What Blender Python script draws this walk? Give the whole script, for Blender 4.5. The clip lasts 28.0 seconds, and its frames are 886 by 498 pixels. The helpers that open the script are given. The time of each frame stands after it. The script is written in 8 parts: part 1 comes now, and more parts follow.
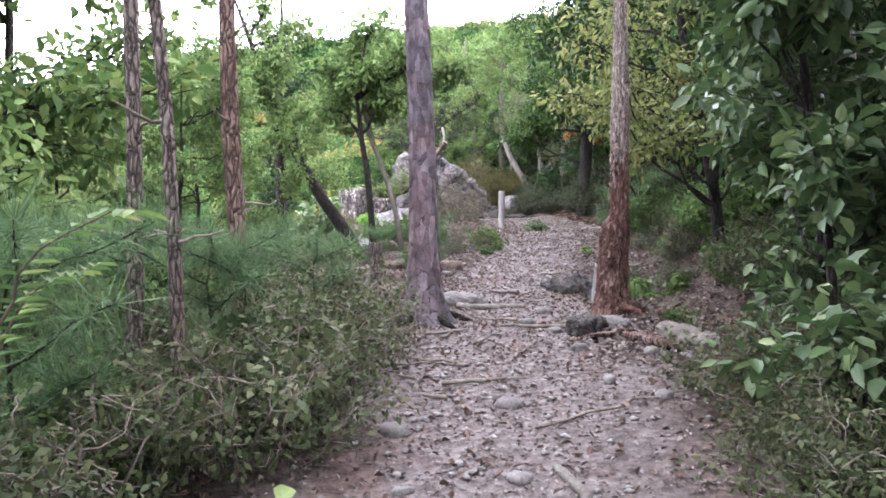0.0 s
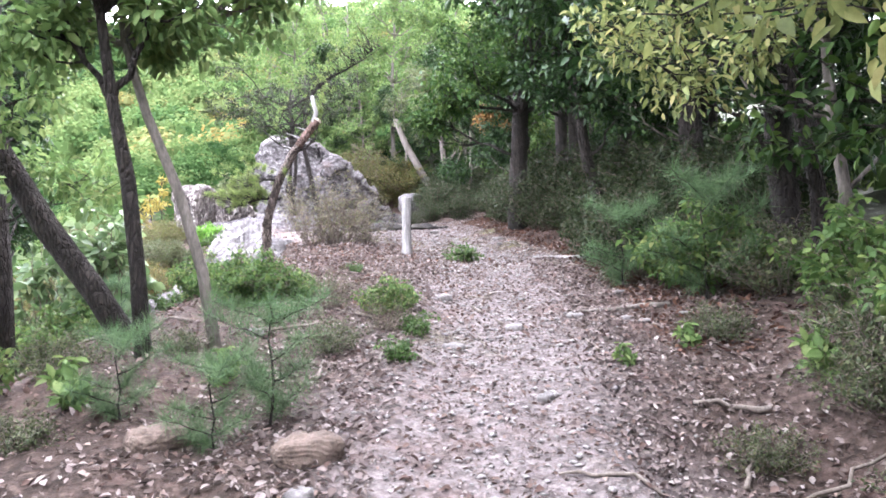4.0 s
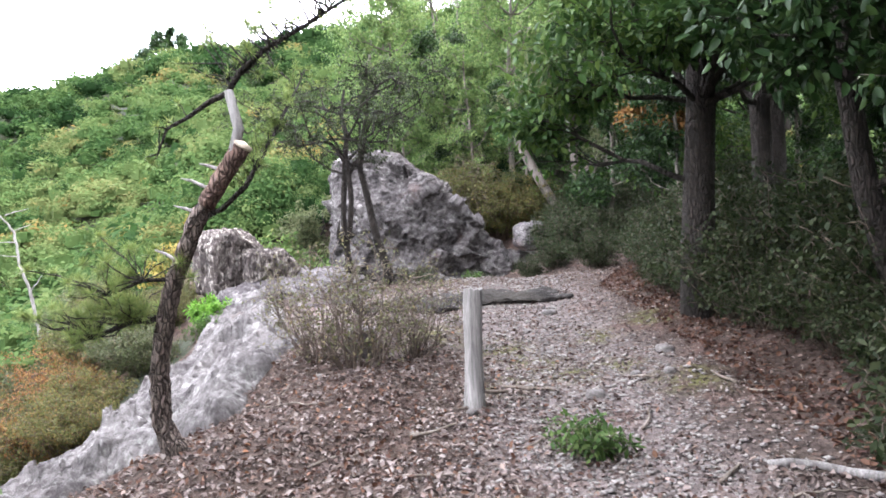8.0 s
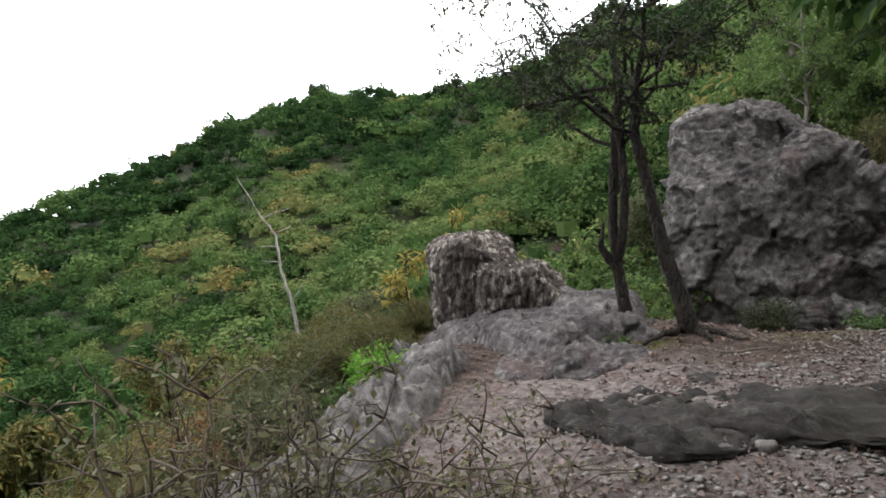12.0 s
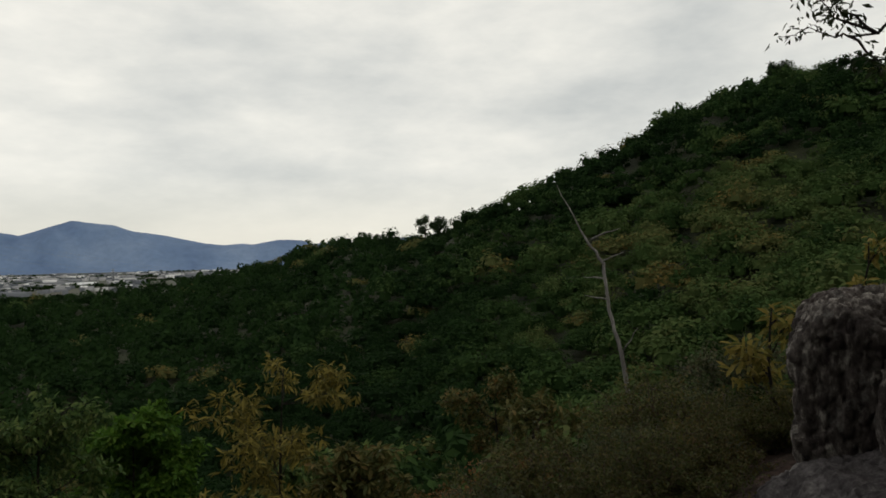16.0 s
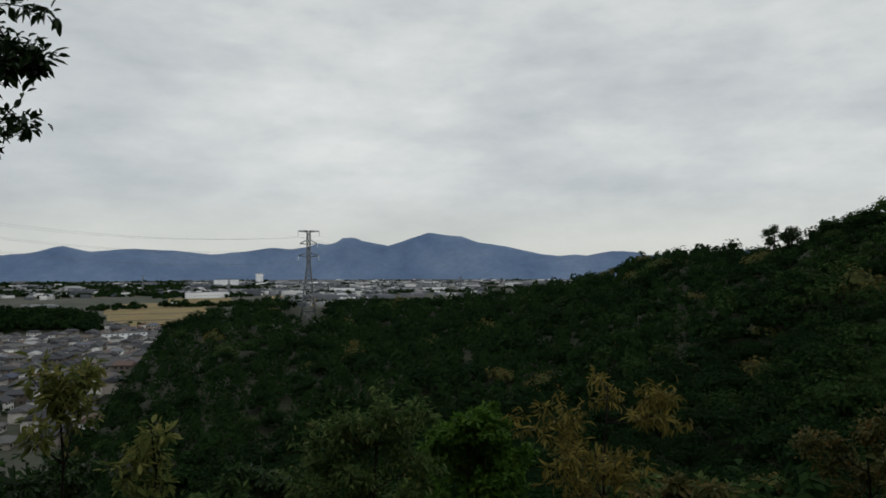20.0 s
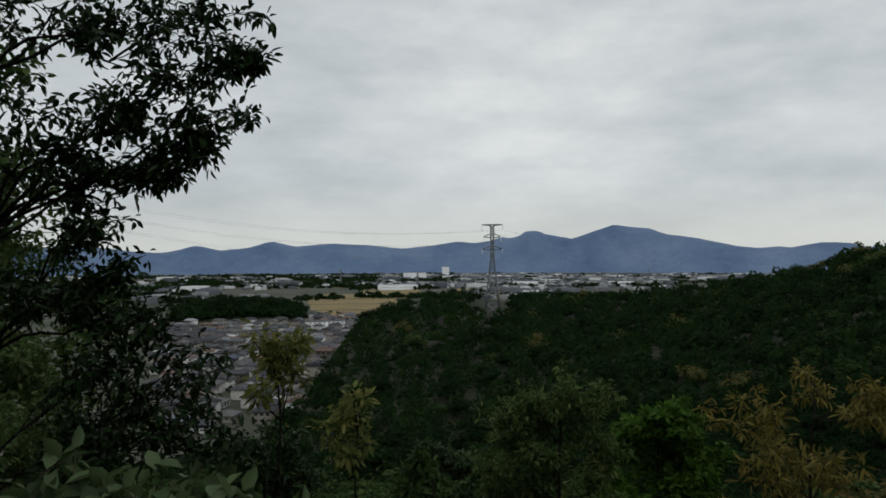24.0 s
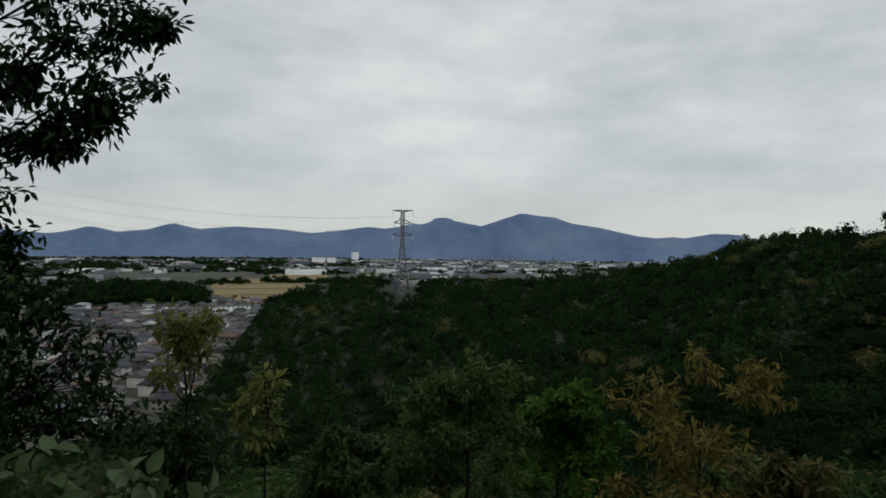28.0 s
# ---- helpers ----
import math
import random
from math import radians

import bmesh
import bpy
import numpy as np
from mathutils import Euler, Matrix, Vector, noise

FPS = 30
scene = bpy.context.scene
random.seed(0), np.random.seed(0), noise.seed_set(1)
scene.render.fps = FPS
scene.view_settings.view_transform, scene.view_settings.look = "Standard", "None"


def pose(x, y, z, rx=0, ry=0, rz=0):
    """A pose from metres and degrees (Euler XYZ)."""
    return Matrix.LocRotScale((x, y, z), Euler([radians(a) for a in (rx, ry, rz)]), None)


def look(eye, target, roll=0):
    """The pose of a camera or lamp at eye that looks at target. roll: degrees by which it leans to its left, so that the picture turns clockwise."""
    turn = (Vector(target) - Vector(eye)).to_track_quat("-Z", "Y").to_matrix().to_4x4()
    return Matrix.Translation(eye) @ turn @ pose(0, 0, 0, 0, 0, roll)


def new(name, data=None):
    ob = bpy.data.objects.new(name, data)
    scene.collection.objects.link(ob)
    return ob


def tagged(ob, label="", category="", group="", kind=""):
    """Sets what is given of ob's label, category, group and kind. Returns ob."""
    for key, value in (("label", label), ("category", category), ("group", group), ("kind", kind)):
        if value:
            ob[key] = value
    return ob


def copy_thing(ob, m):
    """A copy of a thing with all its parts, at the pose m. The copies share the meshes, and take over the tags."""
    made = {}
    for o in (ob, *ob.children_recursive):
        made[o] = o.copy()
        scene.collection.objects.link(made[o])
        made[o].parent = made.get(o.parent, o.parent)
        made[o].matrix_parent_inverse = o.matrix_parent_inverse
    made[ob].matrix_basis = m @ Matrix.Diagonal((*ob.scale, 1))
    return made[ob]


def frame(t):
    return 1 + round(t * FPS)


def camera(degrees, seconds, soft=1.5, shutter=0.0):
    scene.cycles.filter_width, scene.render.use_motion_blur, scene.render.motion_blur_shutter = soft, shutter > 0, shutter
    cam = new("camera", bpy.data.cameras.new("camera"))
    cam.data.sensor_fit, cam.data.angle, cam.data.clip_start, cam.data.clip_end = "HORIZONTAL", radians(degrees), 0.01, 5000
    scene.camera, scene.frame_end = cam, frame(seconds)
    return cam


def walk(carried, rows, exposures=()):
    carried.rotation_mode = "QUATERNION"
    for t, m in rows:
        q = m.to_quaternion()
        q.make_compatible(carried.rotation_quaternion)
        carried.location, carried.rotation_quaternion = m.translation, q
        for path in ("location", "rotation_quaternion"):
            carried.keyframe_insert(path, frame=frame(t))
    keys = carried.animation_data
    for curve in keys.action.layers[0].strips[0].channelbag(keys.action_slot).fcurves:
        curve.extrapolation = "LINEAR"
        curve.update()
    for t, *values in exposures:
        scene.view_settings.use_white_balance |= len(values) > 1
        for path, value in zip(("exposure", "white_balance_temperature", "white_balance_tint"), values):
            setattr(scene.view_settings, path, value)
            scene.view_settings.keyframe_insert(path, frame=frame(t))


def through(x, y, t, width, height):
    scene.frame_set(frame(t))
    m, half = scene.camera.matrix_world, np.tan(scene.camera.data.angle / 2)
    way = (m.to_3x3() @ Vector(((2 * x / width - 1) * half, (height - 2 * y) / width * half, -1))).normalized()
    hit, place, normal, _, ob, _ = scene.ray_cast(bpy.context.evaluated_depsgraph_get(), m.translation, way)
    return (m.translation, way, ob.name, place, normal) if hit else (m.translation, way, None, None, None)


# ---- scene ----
cam = camera(64.5, 28.0, soft=1.7)
PATH = [
    (0, (0.595, -0.802, 1.637), (0.466, 1.194, 1.685), -1.2),
    (0.5, (0.519, -0.026, 1.688), (0.508, 1.974, 1.723), -1.3),
    (1, (0.49, 0.637, 1.789), (0.583, 2.635, 1.815), -1.1),
    (1.5, (0.418, 1.328, 1.903), (0.62, 3.318, 1.917), -1.1),
    (2, (0.361, 2.074, 2.01), (0.574, 4.063, 2.025), -1.2),
    (2.5, (0.44, 2.735, 2.115), (0.808, 4.701, 2.134), -0.8),
    (3, (0.455, 3.317, 2.249), (0.812, 5.285, 2.26), -1.3),
    (3.5, (0.535, 3.952, 2.399), (0.836, 5.929, 2.409), -1.8),
    (4, (0.42, 4.697, 2.493), (0.615, 6.688, 2.497), -2.0),
    (4.5, (0.496, 5.417, 2.664), (0.658, 7.41, 2.659), -2.5),
    (6.5, (0.69, 8.396, 3.173), (0.663, 10.396, 3.17), -2.6),
    (7, (0.976, 8.989, 3.253), (0.893, 10.988, 3.254), -2.5),
    (7.5, (1.104, 9.515, 3.432), (0.946, 11.509, 3.453), -2.1),
    (8, (1.27, 10.092, 3.555), (1.059, 12.081, 3.576), -2.9),
    (8.5, (1.277, 10.715, 3.622), (0.971, 12.691, 3.637), -3.1),
    (9, (1.414, 11.362, 3.648), (1.022, 13.323, 3.653), -3.6),
    (9.5, (1.454, 11.968, 3.733), (0.94, 13.901, 3.731), -2.9),
    (10, (1.704, 12.358, 3.811), (1.069, 14.254, 3.788), -2.9),
    (10.5, (1.582, 12.921, 3.861), (0.731, 14.73, 3.842), -2.4),
    (11, (1.8, 13.603, 3.954), (0.561, 15.173, 3.952), -3.3),
    (11.5, (1.892, 14.155, 4.002), (0.572, 15.657, 3.994), -2.9),
    (13.5, (1.258, 16.542, 4.281), (-0.153, 17.959, 4.252), -1.3),
    (14, (1.078, 16.788, 4.325), (-0.437, 18.093, 4.3), -1.1),
    (14.5, (0.882, 17.023, 4.367), (-0.754, 18.174, 4.348), -1.3),
    (15, (0.722, 17.233, 4.416), (-1.03, 18.198, 4.402), -2.1),
    (15.5, (0.526, 17.378, 4.455), (-1.349, 18.074, 4.453), -1.5),
    (16, (0.332, 17.485, 4.497), (-1.619, 17.928, 4.503), -1.1),
    (16.5, (0.175, 17.596, 4.508), (-1.808, 17.86, 4.521), -1.1),
    (17, (0.012, 17.723, 4.51), (-1.987, 17.78, 4.533), -0.6),
    (17.5, (-0.043, 17.728, 4.523), (-2.043, 17.704, 4.554), 0.3),
    (18, (-0.085, 17.728, 4.516), (-2.083, 17.632, 4.553), 0.2),
    (18.5, (-0.139, 17.725, 4.519), (-2.132, 17.557, 4.561), 0.1),
    (19, (-0.16, 17.712, 4.522), (-2.143, 17.457, 4.569), 0.1),
    (19.5, (-0.19, 17.654, 4.479), (-2.159, 17.306, 4.528), 0.2),
    (20, (-0.21, 17.59, 4.471), (-2.151, 17.111, 4.519), -0.1),
    (20.5, (-0.22, 17.524, 4.481), (-2.128, 16.929, 4.527), -0.1),
    (21, (-0.225, 17.461, 4.494), (-2.092, 16.746, 4.538), -0.1),
    (21.5, (-0.215, 17.432, 4.51), (-2.043, 16.622, 4.554), -0.3),
    (22, (-0.197, 17.404, 4.503), (-1.988, 16.514, 4.545), -0.4),
    (22.5, (-0.165, 17.41, 4.49), (-1.927, 16.465, 4.529), -0.3),
    (24.5, (-0.102, 17.663, 4.303), (-1.856, 16.702, 4.333), -0.2),
    (25, (-0.095, 17.663, 4.292), (-1.935, 16.879, 4.314), 0.5),
    (25.5, (-0.045, 17.662, 4.281), (-1.915, 16.952, 4.299), 0.7),
    (26, (-0.012, 17.611, 4.327), (-1.887, 16.916, 4.34), 0.8),
    (26.5, (-0.009, 17.569, 4.355), (-1.883, 16.87, 4.363), 1.5),
    (27, (-0.037, 17.563, 4.324), (-1.908, 16.857, 4.327), 0.7),
    (27.5, (-0.052, 17.593, 4.316), (-1.919, 16.876, 4.314), 0.7),
    (28, (-0.079, 17.588, 4.298), (-1.942, 16.859, 4.289), 0.7),
]
walk(cam, [(t, look(eye, target, roll)) for t, eye, target, roll in PATH],
     exposures=((0, 4.3, 6100, 22), (1, 4.55, 6100, 22), (2, 4.75, 6100, 22), (4, 4.82, 6050, 22), (6.5, 4.4, 6200, 20), (8, 4.13, 6250, 18), (9.5, 3.75, 6400, 15), (10.5, 3.35, 6600, 12), (11.5, 2.6, 6700, 11), (13.5, 2.6, 6750, 10), (14.0, 2.35, 6800, 10), (14.5, 1.2, 6950, 9), (15, 0.45, 7100, 8), (16, 0.02, 7150, 8), (17, -0.2, 6900, 8), (20, -0.3, 6550, 7), (25, -0.3, 6450, 7), (28, -0.32, 6450, 7)))
SKY = 1.1

# ---- light ----
SUN_EL, SUN_AZ = 48.0, 60.0
world = bpy.data.worlds.new("overcast_sky")
scene.world = world
world.use_nodes = True
wn, wl = world.node_tree.nodes, world.node_tree.links
wn.clear()
w_out, w_bg = wn.new("ShaderNodeOutputWorld"), wn.new("ShaderNodeBackground")
w_sky, w_co = wn.new("ShaderNodeTexSky"), wn.new("ShaderNodeTexCoord")
w_sky.sky_type, w_sky.sun_disc = "NISHITA", False
w_sky.sun_elevation, w_sky.sun_rotation = radians(SUN_EL), radians(SUN_AZ)
w_map = wn.new("ShaderNodeMapping")
w_map.inputs["Scale"].default_value = (1.0, 1.0, 2.7)
w_map.inputs["Rotation"].default_value = (0.12, 0.05, 0.4)
w_n1, w_n2 = wn.new("ShaderNodeTexNoise"), wn.new("ShaderNodeTexNoise")
for node, scale, detail, rough in ((w_n1, 2.4, 6, 0.55), (w_n2, 7.0, 5, 0.6)):
    node.inputs["Scale"].default_value, node.inputs["Detail"].default_value, node.inputs["Roughness"].default_value = scale, detail, rough
w_add = wn.new("ShaderNodeMath")
w_add.operation = "MULTIPLY_ADD"
w_add.inputs[1].default_value = 0.35
w_ramp = wn.new("ShaderNodeValToRGB")
w_ramp.color_ramp.elements[0].position, w_ramp.color_ramp.elements[0].color = 0.46, (0.47, 0.51, 0.55, 1)
w_ramp.color_ramp.elements[1].position, w_ramp.color_ramp.elements[1].color = 0.92, (0.87, 0.88, 0.88, 1)
mid = w_ramp.color_ramp.elements.new(0.66)
mid.color = (0.64, 0.67, 0.695, 1)
w_sep, w_hor = wn.new("ShaderNodeSeparateXYZ"), wn.new("ShaderNodeValToRGB")
w_hor.color_ramp.elements[0].position, w_hor.color_ramp.elements[0].color = 0.0, (1, 1, 1, 1)
w_hor.color_ramp.elements[1].position, w_hor.color_ramp.elements[1].color = 0.11, (0, 0, 0, 1)
w_mix, w_cl = wn.new("ShaderNodeMix"), wn.new("ShaderNodeMix")
w_mix.data_type = w_cl.data_type = "RGBA"
w_cl.inputs[7].default_value = (0.74, 0.74, 0.70, 1)
w_scl = wn.new("ShaderNodeMath")
w_scl.operation = "MULTIPLY"
w_scl.inputs[1].default_value = 0.75
w_dim = wn.new("ShaderNodeMix")
w_dim.data_type, w_dim.blend_type = "RGBA", "MULTIPLY"
w_dim.inputs[0].default_value = 1.0
w_dim.inputs[7].default_value = (0.08, 0.08, 0.08, 1)
w_mix.inputs[0].default_value = 0.93
wl.new(w_co.outputs["Generated"], w_map.inputs["Vector"])
wl.new(w_map.outputs["Vector"], w_n1.inputs["Vector"])
wl.new(w_map.outputs["Vector"], w_n2.inputs["Vector"])
wl.new(w_n2.outputs["Fac"], w_add.inputs[0])
wl.new(w_n1.outputs["Fac"], w_add.inputs[2])
wl.new(w_add.outputs[0], w_ramp.inputs["Fac"])
wl.new(w_co.outputs["Generated"], w_sep.inputs[0])
wl.new(w_sep.outputs["Z"], w_hor.inputs["Fac"])
wl.new(w_hor.outputs["Color"], w_scl.inputs[0])
wl.new(w_scl.outputs[0], w_cl.inputs[0])
wl.new(w_ramp.outputs["Color"], w_cl.inputs[6])
wl.new(w_sky.outputs["Color"], w_dim.inputs[6])
wl.new(w_dim.outputs[2], w_mix.inputs[6])
wl.new(w_cl.outputs[2], w_mix.inputs[7])
wl.new(w_mix.outputs[2], w_bg.inputs["Color"])
w_bg.inputs["Strength"].default_value = SKY
wl.new(w_bg.outputs[0], w_out.inputs[0])

sun = new("sun", bpy.data.lights.new("sun", "SUN"))
sun.data.energy, sun.data.angle, sun.data.color = 0.5, radians(30), (1.0, 0.97, 0.92)
sun.matrix_world = pose(0, 0, 60, 90 - SUN_EL, 0, 180 - SUN_AZ)

# ---- materials ----


def mat(name, rough=0.8, spec=0.3):
    m = bpy.data.materials.new(name)
    m.use_nodes = True
    b = m.node_tree.nodes["Principled BSDF"]
    b.inputs["Roughness"].default_value, b.inputs["Specular IOR Level"].default_value = rough, spec
    return m, m.node_tree.nodes, m.node_tree.links, b


def ramp(nodes, stops):
    r = nodes.new("ShaderNodeValToRGB")
    e = r.color_ramp.elements
    e[0].position, e[0].color = stops[0][0], (*stops[0][1], 1)
    e[1].position, e[1].color = stops[-1][0], (*stops[-1][1], 1)
    for p, c in stops[1:-1]:
        e.new(p).color = (*c, 1)
    return r


def noise_node(nodes, links, scale, detail=5, rough=0.6, stretch=None, vector=None):
    n = nodes.new("ShaderNodeTexNoise")
    n.inputs["Scale"].default_value, n.inputs["Detail"].default_value, n.inputs["Roughness"].default_value = scale, detail, rough
    if vector is None:
        g = nodes.new("ShaderNodeNewGeometry")
        vector = g.outputs["Position"]
    if stretch:
        mp = nodes.new("ShaderNodeMapping")
        mp.inputs["Scale"].default_value = stretch
        links.new(vector, mp.inputs["Vector"])
        vector = mp.outputs["Vector"]
    links.new(vector, n.inputs["Vector"])
    return n


def mixed(nodes, links, fac, a, b, blend="MIX"):
    m = nodes.new("ShaderNodeMix")
    m.data_type, m.blend_type = "RGBA", blend
    for sock, v in ((m.inputs[0], fac), (m.inputs[6], a), (m.inputs[7], b)):
        if isinstance(v, (int, float)):
            sock.default_value = v
        elif isinstance(v, tuple):
            sock.default_value = (*v, 1)
        else:
            links.new(v, sock)
    return m.outputs[2]


def bump(nodes, links, bsdf, height, strength, dist):
    b = nodes.new("ShaderNodeBump")
    b.inputs["Strength"].default_value, b.inputs["Distance"].default_value = strength, dist
    links.new(height, b.inputs["Height"])
    links.new(b.outputs["Normal"], bsdf.inputs["Normal"])


def toned(stops, k):
    return tuple((p, tuple(c * k for c in col)) for p, col in stops)


def rough_mat(name, stops, scale, fine, rough=0.85, strength=0.5, dist=0.02, stretch=None, fine_mix=0.45, spec=0.25, k=0.75):
    """A stained, grained surface: broad colour patches, fine grain, relief."""
    stops = toned(stops, k)
    m, n, l, b = mat(name, rough, spec)
    a, f = noise_node(n, l, scale, 6, 0.65, stretch), noise_node(n, l, fine, 6, 0.7, stretch)
    r1 = ramp(n, stops)
    l.new(a.outputs["Fac"], r1.inputs["Fac"])
    r2 = ramp(n, ((0.30, (0.45, 0.45, 0.45)), (0.70, (1.25, 1.25, 1.25))))
    l.new(f.outputs["Fac"], r2.inputs["Fac"])
    col = mixed(n, l, fine_mix * 2 if fine_mix < 0.5 else 1.0, r1.outputs["Color"], r2.outputs["Color"], "MULTIPLY")
    l.new(col, b.inputs["Base Color"])
    bump(n, l, b, f.outputs["Fac"], strength, dist)
    return m


def leaf_mat(name, stops, rough=0.55, through=0.35, tone=False, spec=0.12, k=0.70):
    """Leaves that differ one by one, with light shining through them."""
    stops = toned(stops, k)
    m, n, l, b = mat(name, rough, spec)
    g = n.new("ShaderNodeNewGeometry")
    fac = g.outputs["Random Per Island"]
    if tone:
        at = n.new("ShaderNodeAttribute")
        at.attribute_name = "tone"
        k = n.new("ShaderNodeMath")
        k.operation = "MULTIPLY_ADD"
        k.inputs[1].default_value = 0.09
        l.new(fac, k.inputs[0])
        l.new(at.outputs["Fac"], k.inputs[2])
        fac = k.outputs[0]
    else:
        oi, k = n.new("ShaderNodeObjectInfo"), n.new("ShaderNodeMath")
        k.operation = "MULTIPLY_ADD"
        k.inputs[1].default_value = 0.18
        l.new(oi.outputs["Random"], k.inputs[0])
        k2 = n.new("ShaderNodeMath")
        k2.operation = "MULTIPLY"
        k2.inputs[1].default_value = 0.82
        l.new(fac, k2.inputs[0])
        l.new(k2.outputs[0], k.inputs[2])
        fac = k.outputs[0]
    r = ramp(n, stops)
    l.new(fac, r.inputs["Fac"])
    vein = noise_node(n, l, 60, 3)
    col = mixed(n, l, 0.35, r.outputs["Color"], ramp_of(n, l, vein.outputs["Fac"], ((0.3, (0.6, 0.6, 0.6)), (0.7, (1.2, 1.2, 1.2)))), "MULTIPLY")
    l.new(col, b.inputs["Base Color"])
    t, x = n.new("ShaderNodeBsdfTranslucent"), n.new("ShaderNodeMixShader")
    l.new(col, t.inputs["Color"])
    x.inputs[0].default_value = through
    l.new(b.outputs[0], x.inputs[1])
    l.new(t.outputs[0], x.inputs[2])
    l.new(x.outputs[0], n["Material Output"].inputs["Surface"])
    return m


def ramp_of(nodes, links, fac, stops):
    r = ramp(nodes, stops)
    links.new(fac, r.inputs["Fac"])
    return r.outputs["Color"]


def ground_mat():
    """Trodden pale soil on the path, leaf litter beside it."""
    m, n, l, b = mat("trail_soil", 0.95, 0.15)
    at = n.new("ShaderNodeAttribute")
    at.attribute_name = "trodden"
    broad, mid_n, fine = noise_node(n, l, 0.9, 5), noise_node(n, l, 14, 6, 0.7), noise_node(n, l, 70, 5, 0.7)
    vor = n.new("ShaderNodeTexVoronoi")
    vor.inputs["Scale"].default_value = 26
    g = n.new("ShaderNodeNewGeometry")
    warp = n.new("ShaderNodeMix")
    warp.data_type = "VECTOR"
    l.new(g.outputs["Position"], vor.inputs["Vector"])
    path_c = ramp_of(n, l, mid_n.outputs["Fac"], ((0.28, (0.053, 0.040, 0.038)), (0.45, (0.104, 0.087, 0.084)), (0.62, (0.162, 0.141, 0.137)), (0.8, (0.222, 0.200, 0.195))))
    litter_c = ramp_of(n, l, mid_n.outputs["Fac"], ((0.25, (0.014, 0.010, 0.008)), (0.45, (0.036, 0.025, 0.020)), (0.6, (0.070, 0.050, 0.042)), (0.8, (0.120, 0.092, 0.080))))
    chips = ramp_of(n, l, vor.outputs["Color"], ((0.0, (0.5, 0.48, 0.46)), (0.5, (0.95, 0.92, 0.9)), (1.0, (1.35, 1.3, 1.25))))
    moss = ramp_of(n, l, broad.outputs["Fac"], ((0.62, (1, 1, 1)), (0.72, (0.78, 0.80, 0.55))))
    green = n.new("ShaderNodeAttribute")
    green.attribute_name = "moss"
    clump = noise_node(n, l, 7, 5, 0.7)
    patch = n.new("ShaderNodeMath")
    patch.operation = "MULTIPLY"
    l.new(green.outputs["Fac"], patch.inputs[0])
    l.new(ramp_of(n, l, clump.outputs["Fac"], ((0.42, (0, 0, 0)), (0.56, (1, 1, 1)))), patch.inputs[1])
    earth = noise_node(n, l, 1.7, 4, 0.6)
    col = mixed(n, l, at.outputs["Fac"], litter_c, path_c)
    col = mixed(n, l, 0.75, col, chips, "MULTIPLY")
    col = mixed(n, l, 0.7, col, moss, "MULTIPLY")
    col = mixed(n, l, ramp_of(n, l, earth.outputs["Fac"], ((0.54, (0, 0, 0)), (0.66, (0.65, 0.65, 0.65)))), col, ramp_of(n, l, mid_n.outputs["Fac"], ((0.3, (0.040, 0.022, 0.018)), (0.7, (0.125, 0.078, 0.066)))))
    col = mixed(n, l, patch.outputs[0], col, ramp_of(n, l, fine.outputs["Fac"], ((0.3, (0.030, 0.030, 0.010)), (0.7, (0.105, 0.098, 0.034)))))
    l.new(col, b.inputs["Base Color"])
    h = n.new("ShaderNodeMath")
    h.operation = "ADD"
    l.new(vor.outputs["Distance"], h.inputs[0])
    l.new(fine.outputs["Fac"], h.inputs[1])
    bump(n, l, b, h.outputs[0], 0.9, 0.02)
    return m


M_SOIL = ground_mat()
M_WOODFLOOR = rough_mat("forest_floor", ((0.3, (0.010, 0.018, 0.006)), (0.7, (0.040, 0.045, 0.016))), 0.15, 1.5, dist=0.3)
M_PLAIN = rough_mat("valley_plain", ((0.30, (0.05, 0.075, 0.045)), (0.48, (0.11, 0.12, 0.08)), (0.60, (0.16, 0.155, 0.12)), (0.75, (0.08, 0.10, 0.06))), 0.006, 0.05, dist=0.5, k=0.55)
# blue and pale patches: aerial haze and lighter folds painted into the base colour
M_FARHILL = rough_mat("far_hazy_wooded_hills", ((0.3, (0.078, 0.128, 0.235)), (0.5, (0.115, 0.176, 0.290)), (0.7, (0.160, 0.224, 0.335))), 0.003, 0.03, dist=10, strength=0.4, fine_mix=0.12, k=1.0)


